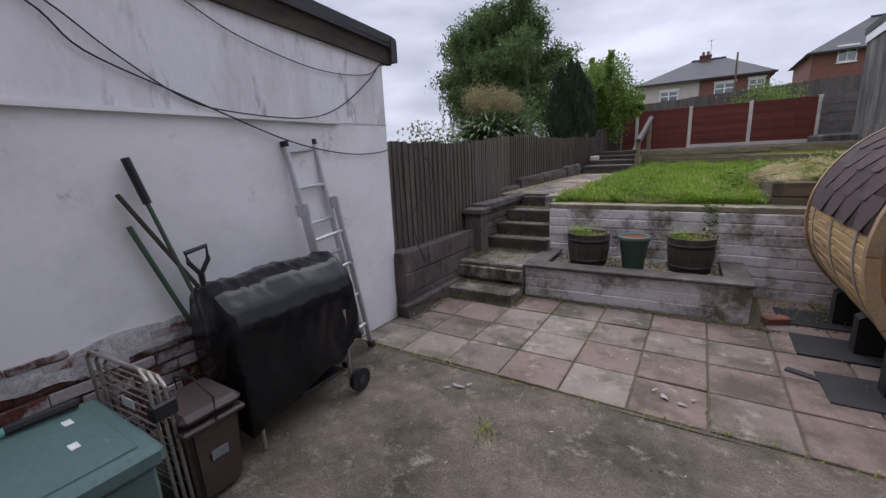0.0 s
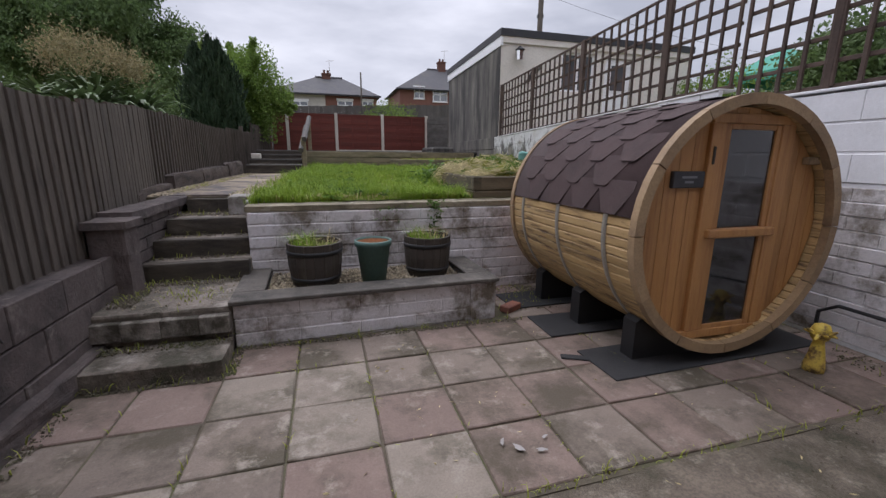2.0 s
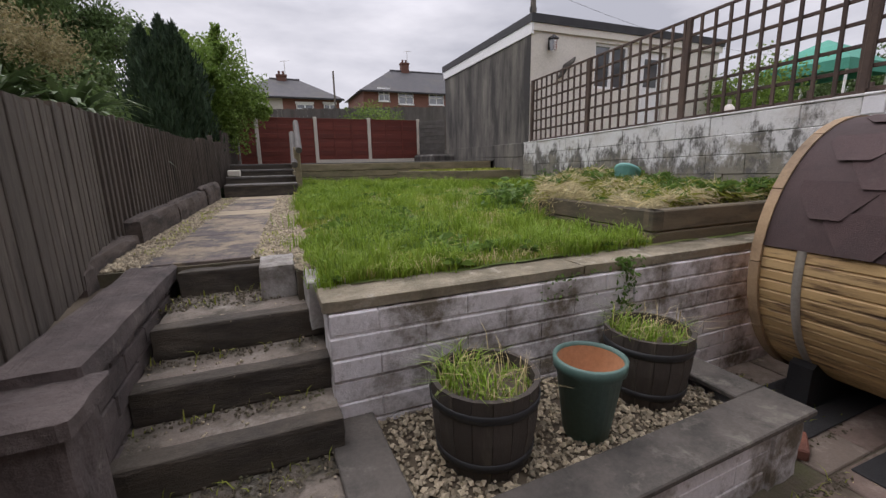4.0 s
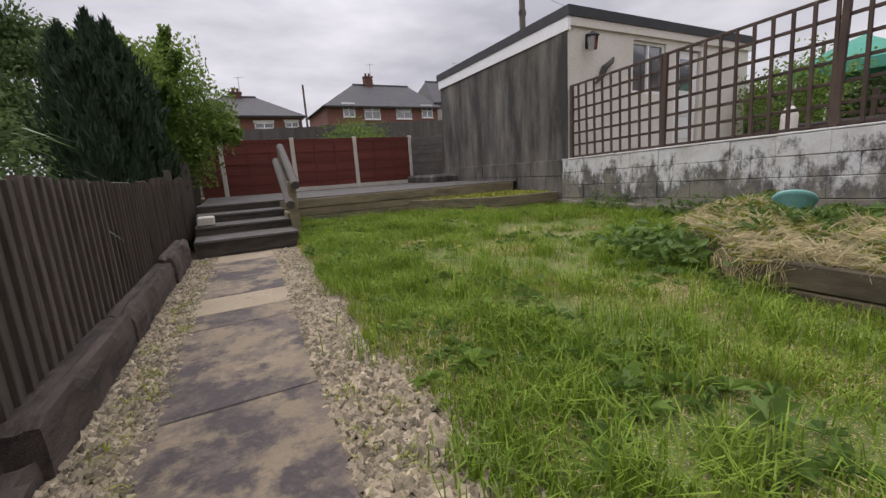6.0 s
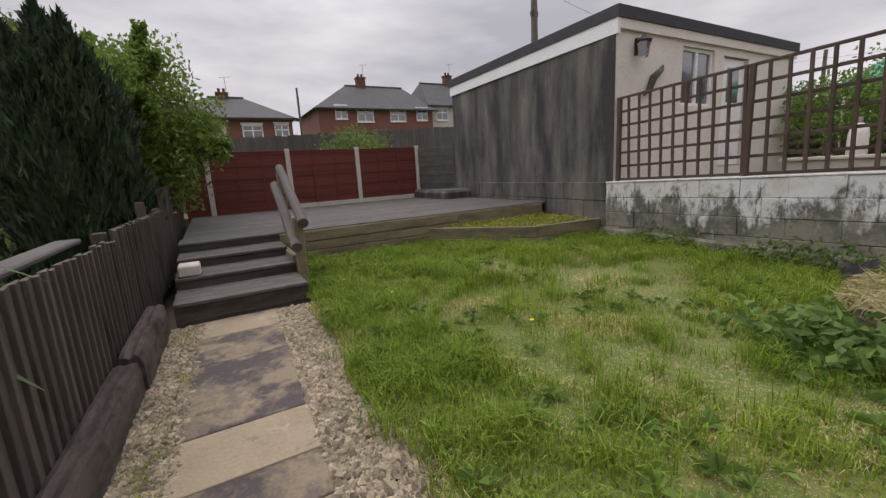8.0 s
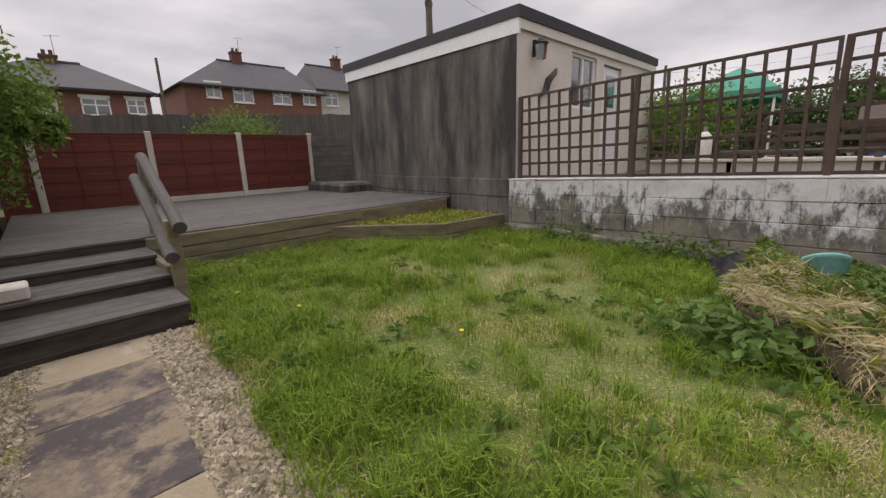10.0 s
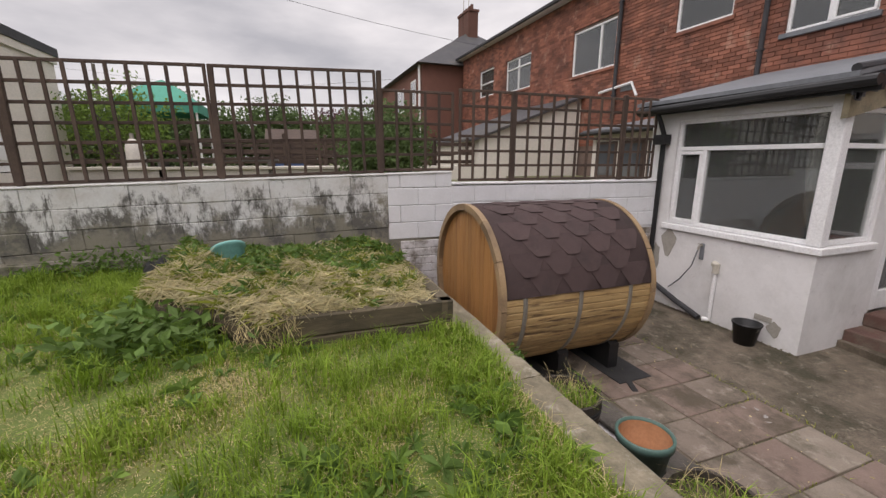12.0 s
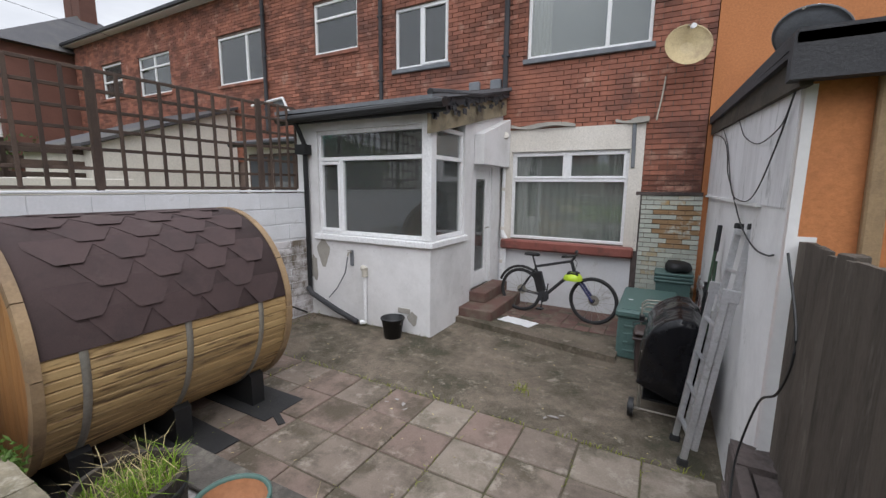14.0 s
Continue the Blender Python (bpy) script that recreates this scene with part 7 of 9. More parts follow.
def cordyline(at, scale, seed):
    t = thing("cordyline", "spiky cordyline with cream flower plumes behind the fence", "palm", at=at)
    r = np.random.default_rng(seed)
    trunk(t, [(0, 0, 0), (0, 0, 1.5)], [0.14, 0.1])
    heads = [(0, 0, 1.95), (0.5, 0.1, 1.8), (-0.5, 0.0, 1.85), (0.1, -0.45, 1.75), (-0.15, 0.45, 1.85)]
    v, f = [], []
    for hx, hy, hz in heads:
        for k in range(170):
            a, e = r.uniform(0, 6.28), r.uniform(-0.35, 1.25)
            L, w = r.uniform(0.65, 1.0), 0.034
            d = np.array([math.cos(a) * math.cos(e), math.sin(a) * math.cos(e), math.sin(e)])
            q0 = np.array([-math.sin(a), math.cos(a), 0]) * w
            p = np.array([hx, hy, hz])
            i = len(v)
            for q, ww, sag in ((0.0, 0.6, 0), (0.45, 1.0, 0.04), (0.8, 0.7, 0.22), (1.0, 0.05, 0.42)):
                c = p + d * L * q - np.array([0, 0, sag * L])
                v += [c - q0 * ww, c + q0 * ww]
            for q in range(3):
                f.append((i + 2 * q, i + 2 * q + 1, i + 2 * q + 3, i + 2 * q + 2))
    mass("sword_leaf_crown", v, f, M["cordyline"], t)
    # flower plumes stand over the heads in soft branching clusters
    pts = []
    for k in range(22):
        a, q = r.uniform(0, 6.28), 0.66 * math.sqrt(r.random())
        c = np.array([q * math.cos(a), q * math.sin(a), 2.80 - 0.5 * q * q + r.uniform(-0.08, 0.06)])
        pts.append(c + r.normal(size=(260, 3)) * [0.09, 0.09, 0.11])
    p = np.concatenate(pts)
    leaves("flower_head", p, r.normal(size=(len(p), 3)), r.uniform(0.03, 0.07, len(p)), r.uniform(0.008, 0.02, len(p)), M["plume"], t, "cream flower plumes")
    t.scale = (scale,) * 3


weeping_birch()
conifer()
cordyline((-2.82, 8.5, 0.1), 1.0, 61)
shrub("ash_tree", "light green leafy young tree overhanging the fence", (-1.8, 14.5, 0.1), (1.1, 1.15, 1.15), M["bright_leaf"], 71, 190, 150, (0.05, 0.11), 1.85, "tree", 22)
shrub("dark_shrub", "dark green shrub behind the fence", (-3.3, 12.6, 0.0), (1.1, 1.2, 1.3), M["birch_leaf"], 74, 60, 60, (0.06, 0.12), 0.5)
shrub("fence_shrub", "leafy shrub growing behind the fence", (-3.4, 6.9, 0.0), (0.9, 1.0, 0.9), M["birch_leaf"], 76, 50, 60, (0.05, 0.11), 0.3)
shrub("back_bush", "round green bush above the back fence", (2.95, 17.6, 1.5), (1.0, 0.5, 0.85), M["bright_leaf"], 81, 60, 60, (0.05, 0.1), 0.35)
shrub("garden_shrub", "dense green shrub in the neighbour's garden", (6.6, 4.7, 1.7), (0.85, 0.75, 0.62), M["birch_leaf"], 85, 110, 110, (0.05, 0.10), 0.05)
shrub("corner_shrub", "green shrub beside the outbuilding", (9.9, 9.6, 1.7), (0.7, 0.9, 0.95), M["bright_leaf"], 88, 50, 60, (0.06, 0.12), 0.2)
shrub("purple_tree", "purple-leaved small tree in a far garden", (17.5, 4.5, 1.7), (1.3, 1.3, 0.9), M["purple_leaf"], 91, 50, 50, (0.1, 0.2), 0.6, "tree")
shrub("pointed_tree", "slender green tree in a far garden", (24, 12.0, 1.7), (0.9, 0.9, 1.7), M["birch_leaf"], 93, 50, 50, (0.12, 0.25), 0.2, "tree")
for i, (x, y) in enumerate(((15.5, 10.5), (16.5, 6.8), (17.5, 3.0), (16, 14))):
    shrub("hedge", "clipped green hedge across the far gardens", (x, y, 1.7), (1.0, 2.5, 1.15), M["birch_leaf"], 100 + i, 130, 110, (0.1, 0.18), 0.0, "hedge")
for i, (x, y, s) in enumerate(((-26, 60, 3.0), (-33, 62, 3.2), (-40, 58, 3.0), (-20, 66, 2.8), (-48, 60, 3.4))):
    shrub("far_tree", "distant round green tree on the skyline", (x, y, -0.9), (s * 1.5, s, s * 0.62), M["birch_leaf"], 120 + i, 150, 90, (0.25, 0.5), 0.2, "tree")
# ---------- far houses ----------
M["pale_render"] = material("pale_pebbledash", (0.40, 0.37, 0.34), (0.48, 0.45, 0.41), 3, 0.9, 0.3, 30)
M["far_white"] = material("far_white_frame", (0.75, 0.75, 0.74), (0.7, 0.7, 0.7), 3, 0.5, 0.0)
M["curtain"] = material("net_curtain", (0.52, 0.54, 0.50), (0.62, 0.63, 0.59), 3, 0.9, 0.1, 60, stretch=(8, 8, 0.4))
# grey-green of the sky's reflection in upstairs panes, put into sheets behind them
M["blind"] = material("grey_pane_reflection", (0.30, 0.33, 0.34), (0.36, 0.39, 0.39), 1.2, 0.8, 0.0, 20)


def far_window(parent, x0, x1, z0, z1, y, bars=2):
    w = part("window", boxed(x0 - 0.06, x1 + 0.06, y - 0.02, y + 0.05, z1 + 0.002, z1 + 0.16, 0.01), M["far_white"], parent, "white lintel and window")
    bm = bmesh.new()
    for a, b, c, d in ((x0, x1, z0, z0 + 0.07), (x0, x1, z1 - 0.07, z1), (x0, x0 + 0.07, z0, z1), (x1 - 0.07, x1, z0, z1), (x0, x1, z1 - 0.38, z1 - 0.32)):
        box(bm, a, b, y - 0.03, y + 0.04, c, d)
    part("frame", bm, M["far_white"], w)
    for k in range(1, bars):
        x = x0 + (x1 - x0) * k / bars
        part("mullion", boxed(x - 0.035, x + 0.035, y - 0.025, y + 0.045, z0, z1), M["far_white"], w)
    part("pane", boxed(x0, x1, y + 0.01, y + 0.02, z0, z1), M["far_glass"], w)
    part("sill", boxed(x0 - 0.05, x1 + 0.05, y - 0.08, y + 0.05, z0 - 0.07, z0 - 0.005), M["far_white"], w)


def hipped_house(name, label, x0, x1, y0, y1, base, eaves, ridge, r0, r1, parts, windows, chimneys):
    h = thing(name, label, "house")
    for a, b, mat in parts:
        part("wall", boxed(a, b, y0, y1, base, eaves), M[mat], h)
    o = 0.35
    bm = bmesh.new()
    ym = (y0 + y1) / 2
    e = [bm.verts.new(p) for p in ((x0 - o, y0 - o, eaves), (x1 + o, y0 - o, eaves), (x1 + o, y1 + o, eaves), (x0 - o, y1 + o, eaves))]
    r = [bm.verts.new((r0, ym, ridge)), bm.verts.new((r1, ym, ridge))]
    bm.faces.new((e[0], e[1], r[1], r[0]))
    bm.faces.new((e[2], e[3], r[0], r[1]))
    bm.faces.new((e[3], e[0], r[0]))
    bm.faces.new((e[1], e[2], r[1]))
    bm.faces.new(e[::-1])
    part("roof", bm, M["slate"], h, "grey slate hipped roof")
    part("ridge_tiles", tubed([(r0, ym, ridge + 0.02), (r1, ym, ridge + 0.02)], 0.09, 6), M["slate"], h)
    part("gutter", boxed(x0 - o, x1 + o, y0 - o - 0.06, y0 - o + 0.04, eaves - 0.1, eaves + 0.02), M["black"], h)
    for w in windows:
        far_window(h, *w)
    for cx, cz in chimneys:
        c = part("chimney", boxed(cx - 0.35, cx + 0.35, ym - 0.3, ym + 0.3, ridge - 0.5, cz), M["chimney_brick"], h)
        part("chimney_cap", boxed(cx - 0.4, cx + 0.4, ym - 0.35, ym + 0.35, cz, cz + 0.12), M["chimney_brick"], c)
        for k in (-0.15, 0.15):
            part("pot", tubed([(cx + k, ym, cz + 0.12), (cx + k, ym, cz + 0.4)], 0.09, 8), M["chimney_brick"], c)
        part("aerial", tubed([(cx + 0.3, ym, cz), (cx + 0.3, ym, cz + 1.2)], 0.02, 5), M["steel"], c)
        part("aerial", tubed([(cx, ym, cz + 1.1), (cx + 0.7, ym, cz + 1.2)], 0.015, 5), M["steel"], c)
    return h


hipped_house("brick_house", "brick and pale rendered semi-detached house with slate roof", -3.3, 4.7, 36.0, 42.0, 0.5, 6.15, 7.9, 0.0, 2.2, ((-3.3, 0.7, "pale_render"), (0.7, 4.7, "far_brick")),
             ((1.61, 2.82, 4.86, 5.75, 35.98), (3.55, 4.45, 5.0, 5.8, 35.98), (-1.8, -0.6, 4.7, 5.6, 35.98), (1.6, 2.8, 2.2, 3.3, 35.98), (-1.8, -0.6, 2.2, 3.3, 35.98)), ((0.9, 8.1),))
hipped_house("brick_terrace", "red brick terrace with white windows and slate roof", 7.0, 16.6, 38.0, 45.0, 0.5, 7.2, 9.6, 10.3, 15.5, ((7.0, 16.6, "far_brick"),),
             ((8.25, 9.2, 6.0 + 0.45, 7.35, 37.98), (9.95, 11.3, 6.25, 7.2, 37.98), (12.7, 14.1, 6.3, 7.2, 37.98), (15.05, 16.1, 6.4, 7.3, 37.98), (9.9, 11.4, 3.6, 4.9, 37.98), (12.6, 14.2, 3.6, 4.9, 37.98)), ((11.7, 10.2),))
hipped_house("grey_terrace", "grey rendered terrace house with slate roof", 16.8, 25.0, 38.6, 45.0, 0.5, 7.7, 10.2, 17.5, 24.0, ((16.8, 25.0, "pale_render"),),
             ((17.3, 18.5, 6.5, 7.5, 38.58), (19.6, 20.8, 6.5, 7.5, 38.58), (22.2, 23.4, 6.5, 7.5, 38.58)), ((20.5, 10.9),))
hipped_house("end_terrace", "red brick end house further along the row", 19.6, 29.0, -7.5, -0.05, -0.6, 6.75, 9.3, 22.5, 26.5, ((19.6, 29.0, "far_brick"),), (), ((22.3, 10.2), (23.05, 10.2)))
et = thing("end_terrace_windows", "white windows on the end house", "window", kind="structure")
for x0, x1, z0, z1 in ((20.6, 21.5, 4.9, 6.2), (23.0, 24.6, 4.8, 6.1)):
    o = part("window", boxed(x0, x1, -0.03, 0.02, z0, z1, 0.02), M["far_white"], et)
    part("pane", boxed(x0 + 0.1, x0 + (x1 - x0) / 2 - 0.05, 0.021, 0.03, z0 + 0.1, z1 - 0.1), M["far_glass"], o)
    part("pane", boxed(x0 + (x1 - x0) / 2 + 0.05, x1 - 0.1, 0.021, 0.03, z0 + 0.1, z1 - 0.1), M["far_glass"], o)
part("downpipe", tubed([(19.7, 0.08, 1.7), (19.7, 0.08, 6.7)], 0.06, 8), M["far_white"], et)

# neighbours' lean-tos along the row
lean = thing("lean_to", "cream rendered lean-to extension with brown-framed windows", "extension", kind="structure")
bm = bmesh.new()
prism(bm, [(4.75, -2.1), (7.3, -2.1), (7.3, -0.4), (4.75, -0.4)], 0, 2.78)
part("wall", bm, M["cream"], lean)
bm = bmesh.new()
prism(bm, [(4.6, -2.1), (7.45, -2.1), (7.45, -0.2), (4.6, -0.2)], 2.78, [3.2, 3.2, 2.86, 2.86])
part("roof", bm, M["lead"], lean)
part("gutter", tubed([(4.6, -0.15, 2.8), (7.45, -0.15, 2.78)], 0.05, 8), M["black"], lean)
for x in (5.0, 5.75, 6.5):
    part("window_frame", boxed(x, x + 0.65, -0.405, -0.37, 1.8, 2.6, 0.01), M["trellis"], lean)
    part("pane", boxed(x + 0.06, x + 0.59, -0.369, -0.362, 1.86, 2.54), M["far_glass"], lean)
lean2 = thing("gabled_lean_to", "cream rendered extension with sloping slate roof", "extension", kind="structure")
bm = bmesh.new()
prism(bm, [(10.0, -2.1), (13.6, -2.1), (13.6, 1.3), (10.0, 1.3)], 0, [4.0, 4.0, 2.75, 2.75])
part("wall", bm, M["cream"], lean2)
bm = bmesh.new()
prism(bm, [(9.85, -2.1), (13.75, -2.1), (13.75, 1.5), (9.85, 1.5)], 0, [0.07] * 4)
for v_ in bm.verts:
    v_.co.z += 4.02 - 0.365 * (v_.co.y + 2.1)
part("roof", bm, M["slate"], lean2)
part("white_pipe", tubed([(9.2, -2.05, 4.05), (8.0, -2.05, 4.15), (7.8, -2.05, 3.8)], 0.035, 6), M["pvc"], lean2)

# ---------- poles and wires ----------
def pole(x, y, z0, z1, r, label, arms=True):
    p = thing("utility_pole", label, "pole", at=(x, y, z0))
    part("shaft", tubed([(0, 0, 0), (0, 0, z1 - z0)], [r, r * 0.75], 9), M["bark"], p)
    if arms:
        part("fitting", boxed(-0.16, 0.16, -0.04, 0.04, z1 - z0 - 0.5, z1 - z0 - 0.42), M["black"], p)
        part("fitting", boxed(-0.12, 0.12, -0.05, 0.05, z1 - z0 - 1.3, z1 - z0 - 1.15), M["black"], p)
    return p


pole(8.94, 17.05, 1.7, 8.1, 0.13, "dark wooden utility pole behind the outbuilding")
pole(2.16, 20.9, 1.3, 5.1, 0.045, "thin dark pole behind the far fence", False)
pole(34.0, 18.0, 1.0, 8.2, 0.14, "distant wooden utility pole")


def wire(pts, r=0.006, label="thin overhead wire between the poles", name="overhead_wire", mat="black"):
    o = part(name, tubed(pts, r, 5), M[mat])
    return tagged(o, label, "wire")


def sag(a, b, dip, n=14):
    a, b = Vector(a), Vector(b)
    return [a.lerp(b, i / n) - Vector((0, 0, 4 * dip * (i / n) * (1 - i / n))) for i in range(n + 1)]


wire(sag((8.94, 17.05, 7.7), (34.0, 18.0, 7.8), 1.2))
wire(sag((8.94, 17.05, 7.6), (14.0, -1.9, 6.2), 0.5))
wire(sag((34.0, 18.0, 7.7), (20.0, 0.0, 6.2), 0.6))
wire(sag((8.94, 17.05, 7.7), (5.2, -1.9, 6.5), 0.5))

# ---------- neighbour's garden beyond the trellis ----------
M["canopy"] = material("green_canopy", (0.05, 0.25, 0.18), (0.07, 0.30, 0.22), 2, 0.7, 0.1, 30)
M["teal"] = material("teal_plastic", (0.15, 0.36, 0.33), (0.19, 0.41, 0.37), 3, 0.5, 0.05, 40, (0.30, 0.40, 0.36), 3, 0.66, 0.1)
gz = thing("gazebo", "green fabric garden gazebo on white poles", "gazebo", at=(11.5, 9.1, 1.74))
bm = bmesh.new()
s_ = 0.85
base_ = [bm.verts.new((x * s_, y * s_, 1.72)) for x, y in ((-1, -1), (1, -1), (1, 1), (-1, 1))]
mid_ = [bm.verts.new((x * s_ * 0.45, y * s_ * 0.45, 2.1)) for x, y in ((-1, -1), (1, -1), (1, 1), (-1, 1))]
val_ = [bm.verts.new((x * s_, y * s_, 1.5)) for x, y in ((-1, -1), (1, -1), (1, 1), (-1, 1))]
apex_ = bm.verts.new((0, 0, 2.32))
for i in range(4):
    j = (i + 1) % 4
    bm.faces.new((base_[i], base_[j], mid_[j], mid_[i]))
    bm.faces.new((mid_[i], mid_[j], apex_))
    bm.faces.new((val_[i], val_[j], base_[j], base_[i]))
part("canopy", bm, M["canopy"], gz)
for x in (-0.8, 0.8):
    for y in (-0.8, 0.8):
        part("pole", tubed([(x, y, 0), (x, y, 1.7)], 0.025, 7), M["pvc"], gz)
shed = thing("garden_shed", "small brown timber shed in a far garden", "shed", at=(14.5, 6.2, 1.74))
part("wall", boxed(-0.9, 0.9, -0.7, 0.7, 0, 1.0), M["trellis"], shed)
bm = bmesh.new()
prism(bm, [(-1.0, -0.8), (0, -0.8), (0, 0.8), (-1.0, 0.8)], 1.0, [1.04, 1.42, 1.42, 1.04])
prism(bm, [(0, -0.8), (1.0, -0.8), (1.0, 0.8), (0, 0.8)], 1.0, [1.42, 1.04, 1.04, 1.42])
part("roof", bm, M["trellis"], shed)
for k in range(6):
    part("cladding", boxed(-0.93, -0.9, -0.7, 0.7, 0.02 + 0.165 * k, 0.17 + 0.165 * k, 0.005), M["trellis"], shed)
nf = None
for i, (x, y, t) in enumerate(((9.4, 1.9, 90), (9.4, 3.7, 90), (9.4, 5.5, 90), (9.4, 7.3, 90), (12.8, 1.7, 90), (12.8, 3.5, 90), (12.8, 5.3, 90), (12.9, 7.2, 88), (12.9, 9.0, 90), (12.9, 10.8, 90))):
    if nf is None:
        nf = thing("rail_fence", "brown timber rail fence in the neighbour's garden", "fence", "rail fences in the gardens", at=(x, y, 1.74), turn=t)
        for k in range(4):
            part("rail", boxed(-0.9, 0.9, -0.015, 0.015, 0.12 + 0.22 * k, 0.21 + 0.22 * k, 0.004), M["trellis"], nf)
        for k in (-0.9, 0, 0.9):
            part("post", boxed(k - 0.035, k + 0.035, 0.016, 0.08, 0, 1.0, 0.005), M["trellis"], nf)
    else:
        copy_thing(nf, pose(x, y, 1.74, 0, 0, t))
gb = thing("gas_bottle", "white metal cylinder standing by the outbuilding", "cylinder", at=(8.1, 8.9, 1.74))
bm = bmesh.new()
lathe(bm, [(0.001, 0), (0.11, 0.02), (0.125, 0.1), (0.125, 0.62), (0.10, 0.72), (0.05, 0.78), (0.001, 0.8)], 18)
part("body", bm, M["cream"], gb, "", True)
part("valve", tubed([(0, 0, 0.78), (0, 0, 0.88)], 0.035, 8), M["steel"], gb)
bench = thing("timber_bench", "weathered timber bench beside the trellis", "bench", at=(7.6, 7.5, 1.74), turn=90)
for k in range(3):
    part("seat_slat", boxed(-1.0, 1.0, -0.2 + 0.14 * k, -0.08 + 0.14 * k, 0.40, 0.44, 0.006), M["deck"], bench)
for x in (-0.85, 0.85):
    part("leg", boxed(x - 0.04, x + 0.04, -0.18, 0.2, 0, 0.4, 0.006), M["deck"], bench)
structure(part("garden_wall_far", boxed(7.9, 8.1, 1.5, 8.0, 1.7, 2.05, 0.01), M["cream"]), "low pale wall in the neighbour's garden", "wall")

# ---------- things on the lawn side ----------
bk = thing("garden_bucket", "turquoise plastic bucket leaning in the straw on the raised bed", "bucket", at=(3.28, 6.85, 1.16))
bm = bmesh.new()
lathe(bm, [(0.001, 0), (0.105, 0.0), (0.14, 0.27), (0.152, 0.27), (0.152, 0.25), (0.135, 0.24), (0.10, 0.015), (0.001, 0.012)], 24)
bmesh.ops.transform(bm, matrix=Matrix.Rotation(radians(34), 4, "Y") @ Matrix.Rotation(radians(-12), 4, "X"), verts=bm.verts)
part("body", bm, M["teal"], bk, "", True)
bm = bmesh.new()
bmesh.ops.create_grid(bm, x_segments=26, y_segments=18, size=0.5)
for v in bm.verts:
    q_ = max(abs(v.co.x), abs(v.co.y)) * 2
    v.co = Vector((v.co.x * 0.85 * (1 + 0.3 * noise.noise(v.co * 3)), v.co.y * 0.6, 0.14 * (1 - q_ ** 3) + 0.12 * noise.noise(v.co * 5) * (1 - 0.6 * q_) + 0.06 * abs(noise.noise(v.co * 13))))
o = tagged(part("plastic_sheet", bm, M["black"], None, "", True), "crumpled black plastic sheet by the wall", "sheet")
o.matrix_basis = pose(3.9, 7.42, 1.04, 0, 0, 20)


def barrel_planter(x, y, r, h, label, seed):
    b = thing("barrel_planter", label, "planter", "half barrel planters", at=(x, y, 0.295))
    n = 18
    proto = None
    for k in range(n):
        m = Matrix.Rotation(2 * math.pi * k / n, 4, "Z")
        if proto is None:
            bm = bmesh.new()
            w = math.pi * r / n * 0.97
            pts = []
            for rr, z in ((r * 0.84, 0), (r * 0.97, h * 0.5), (r, h)):
                s = rr / r
                pts.append([bm.verts.new((rr, -w * s, z)), bm.verts.new((rr, w * s, z)), bm.verts.new((rr - 0.022, w * s, z)), bm.verts.new((rr - 0.022, -w * s, z))])
            for p, q in zip(pts, pts[1:]):
                for i in range(4):
                    bm.faces.new((p[i], p[(i + 1) % 4], q[(i + 1) % 4], q[i]))
            bm.faces.new(pts[0][::-1])
            bm.faces.new(pts[-1])
            bmesh.ops.recalc_face_normals(bm, faces=bm.faces[:])
            proto = part("stave", bm, M["barrel"], b)
        else:
            share("stave", proto, b, m)
    for z, rr in ((h * 0.2, r * 0.9), (h * 0.8, r * 0.99)):
        bm = bmesh.new()
        lathe(bm, [(rr + 0.003, z - 0.018), (rr + 0.006, z - 0.018), (rr + 0.009, z + 0.018), (rr + 0.005, z + 0.018)], 30)
        part("hoop", bm, M["black"], b, "dark iron hoop", True)
    bm = bmesh.new()
    bmesh.ops.create_circle(bm, cap_ends=True, segments=24, radius=r * 0.93)
    bmesh.ops.translate(bm, verts=bm.verts, vec=(0, 0, h - 0.06))
    part("soil", bm, M["soil"], b)
    rr = np.random.default_rng(seed)
    m = 330
    a, q = rr.uniform(0, 6.28, m), r * 0.9 * np.sqrt(rr.random(m))
    p = np.stack([q * np.cos(a), q * np.sin(a), np.full(m, h - 0.06)], 1)
    blades("grass_tuft", p, rr.uniform(0.03, 0.13, m) * (0.5 + (p[:, 0] < 0)), rr.uniform(0.004, 0.008, m), rr.uniform(0.3, 1.5, m), M["grass"], b)
    blades("dry_stems", p[:90], rr.uniform(0.05, 0.2, 90), rr.uniform(0.003, 0.005, 90), rr.uniform(0.4, 1.6, 90), M["straw"], b)


M["barrel"] = material("dark_barrel_wood", (0.035, 0.028, 0.022), (0.06, 0.048, 0.038), 4, 0.8, 0.4, 50, (0.10, 0.085, 0.06), 3, 0.64, 0.08, stretch=(4, 4, 0.6), rand=0.2)
M["terracotta"] = material("brown_inside", (0.36, 0.17, 0.08), (0.42, 0.21, 0.11), 4, 0.8, 0.1, 40)
barrel_planter(0.26, 4.58, 0.225, 0.37, "dark wooden half barrel with long green grass", 5)
barrel_planter(1.26, 4.64, 0.215, 0.37, "dark wooden half barrel with weeds and dry stems", 6)
gp = thing("plant_pot", "tall dark green plastic pot with brown inside", "pot", at=(0.745, 4.5, 0.295))
bm = bmesh.new()
lathe(bm, [(0.001, 0.0), (0.10, 0.0), (0.145, 0.33), (0.158, 0.33), (0.160, 0.375), (0.146, 0.38), (0.142, 0.36)], 26)
part("body", bm, material("green_pot", (0.06, 0.115, 0.095), (0.08, 0.14, 0.12), 4, 0.5, 0.1, 40, (0.10, 0.15, 0.12), 3, 0.66, 0.1), gp, "", True)
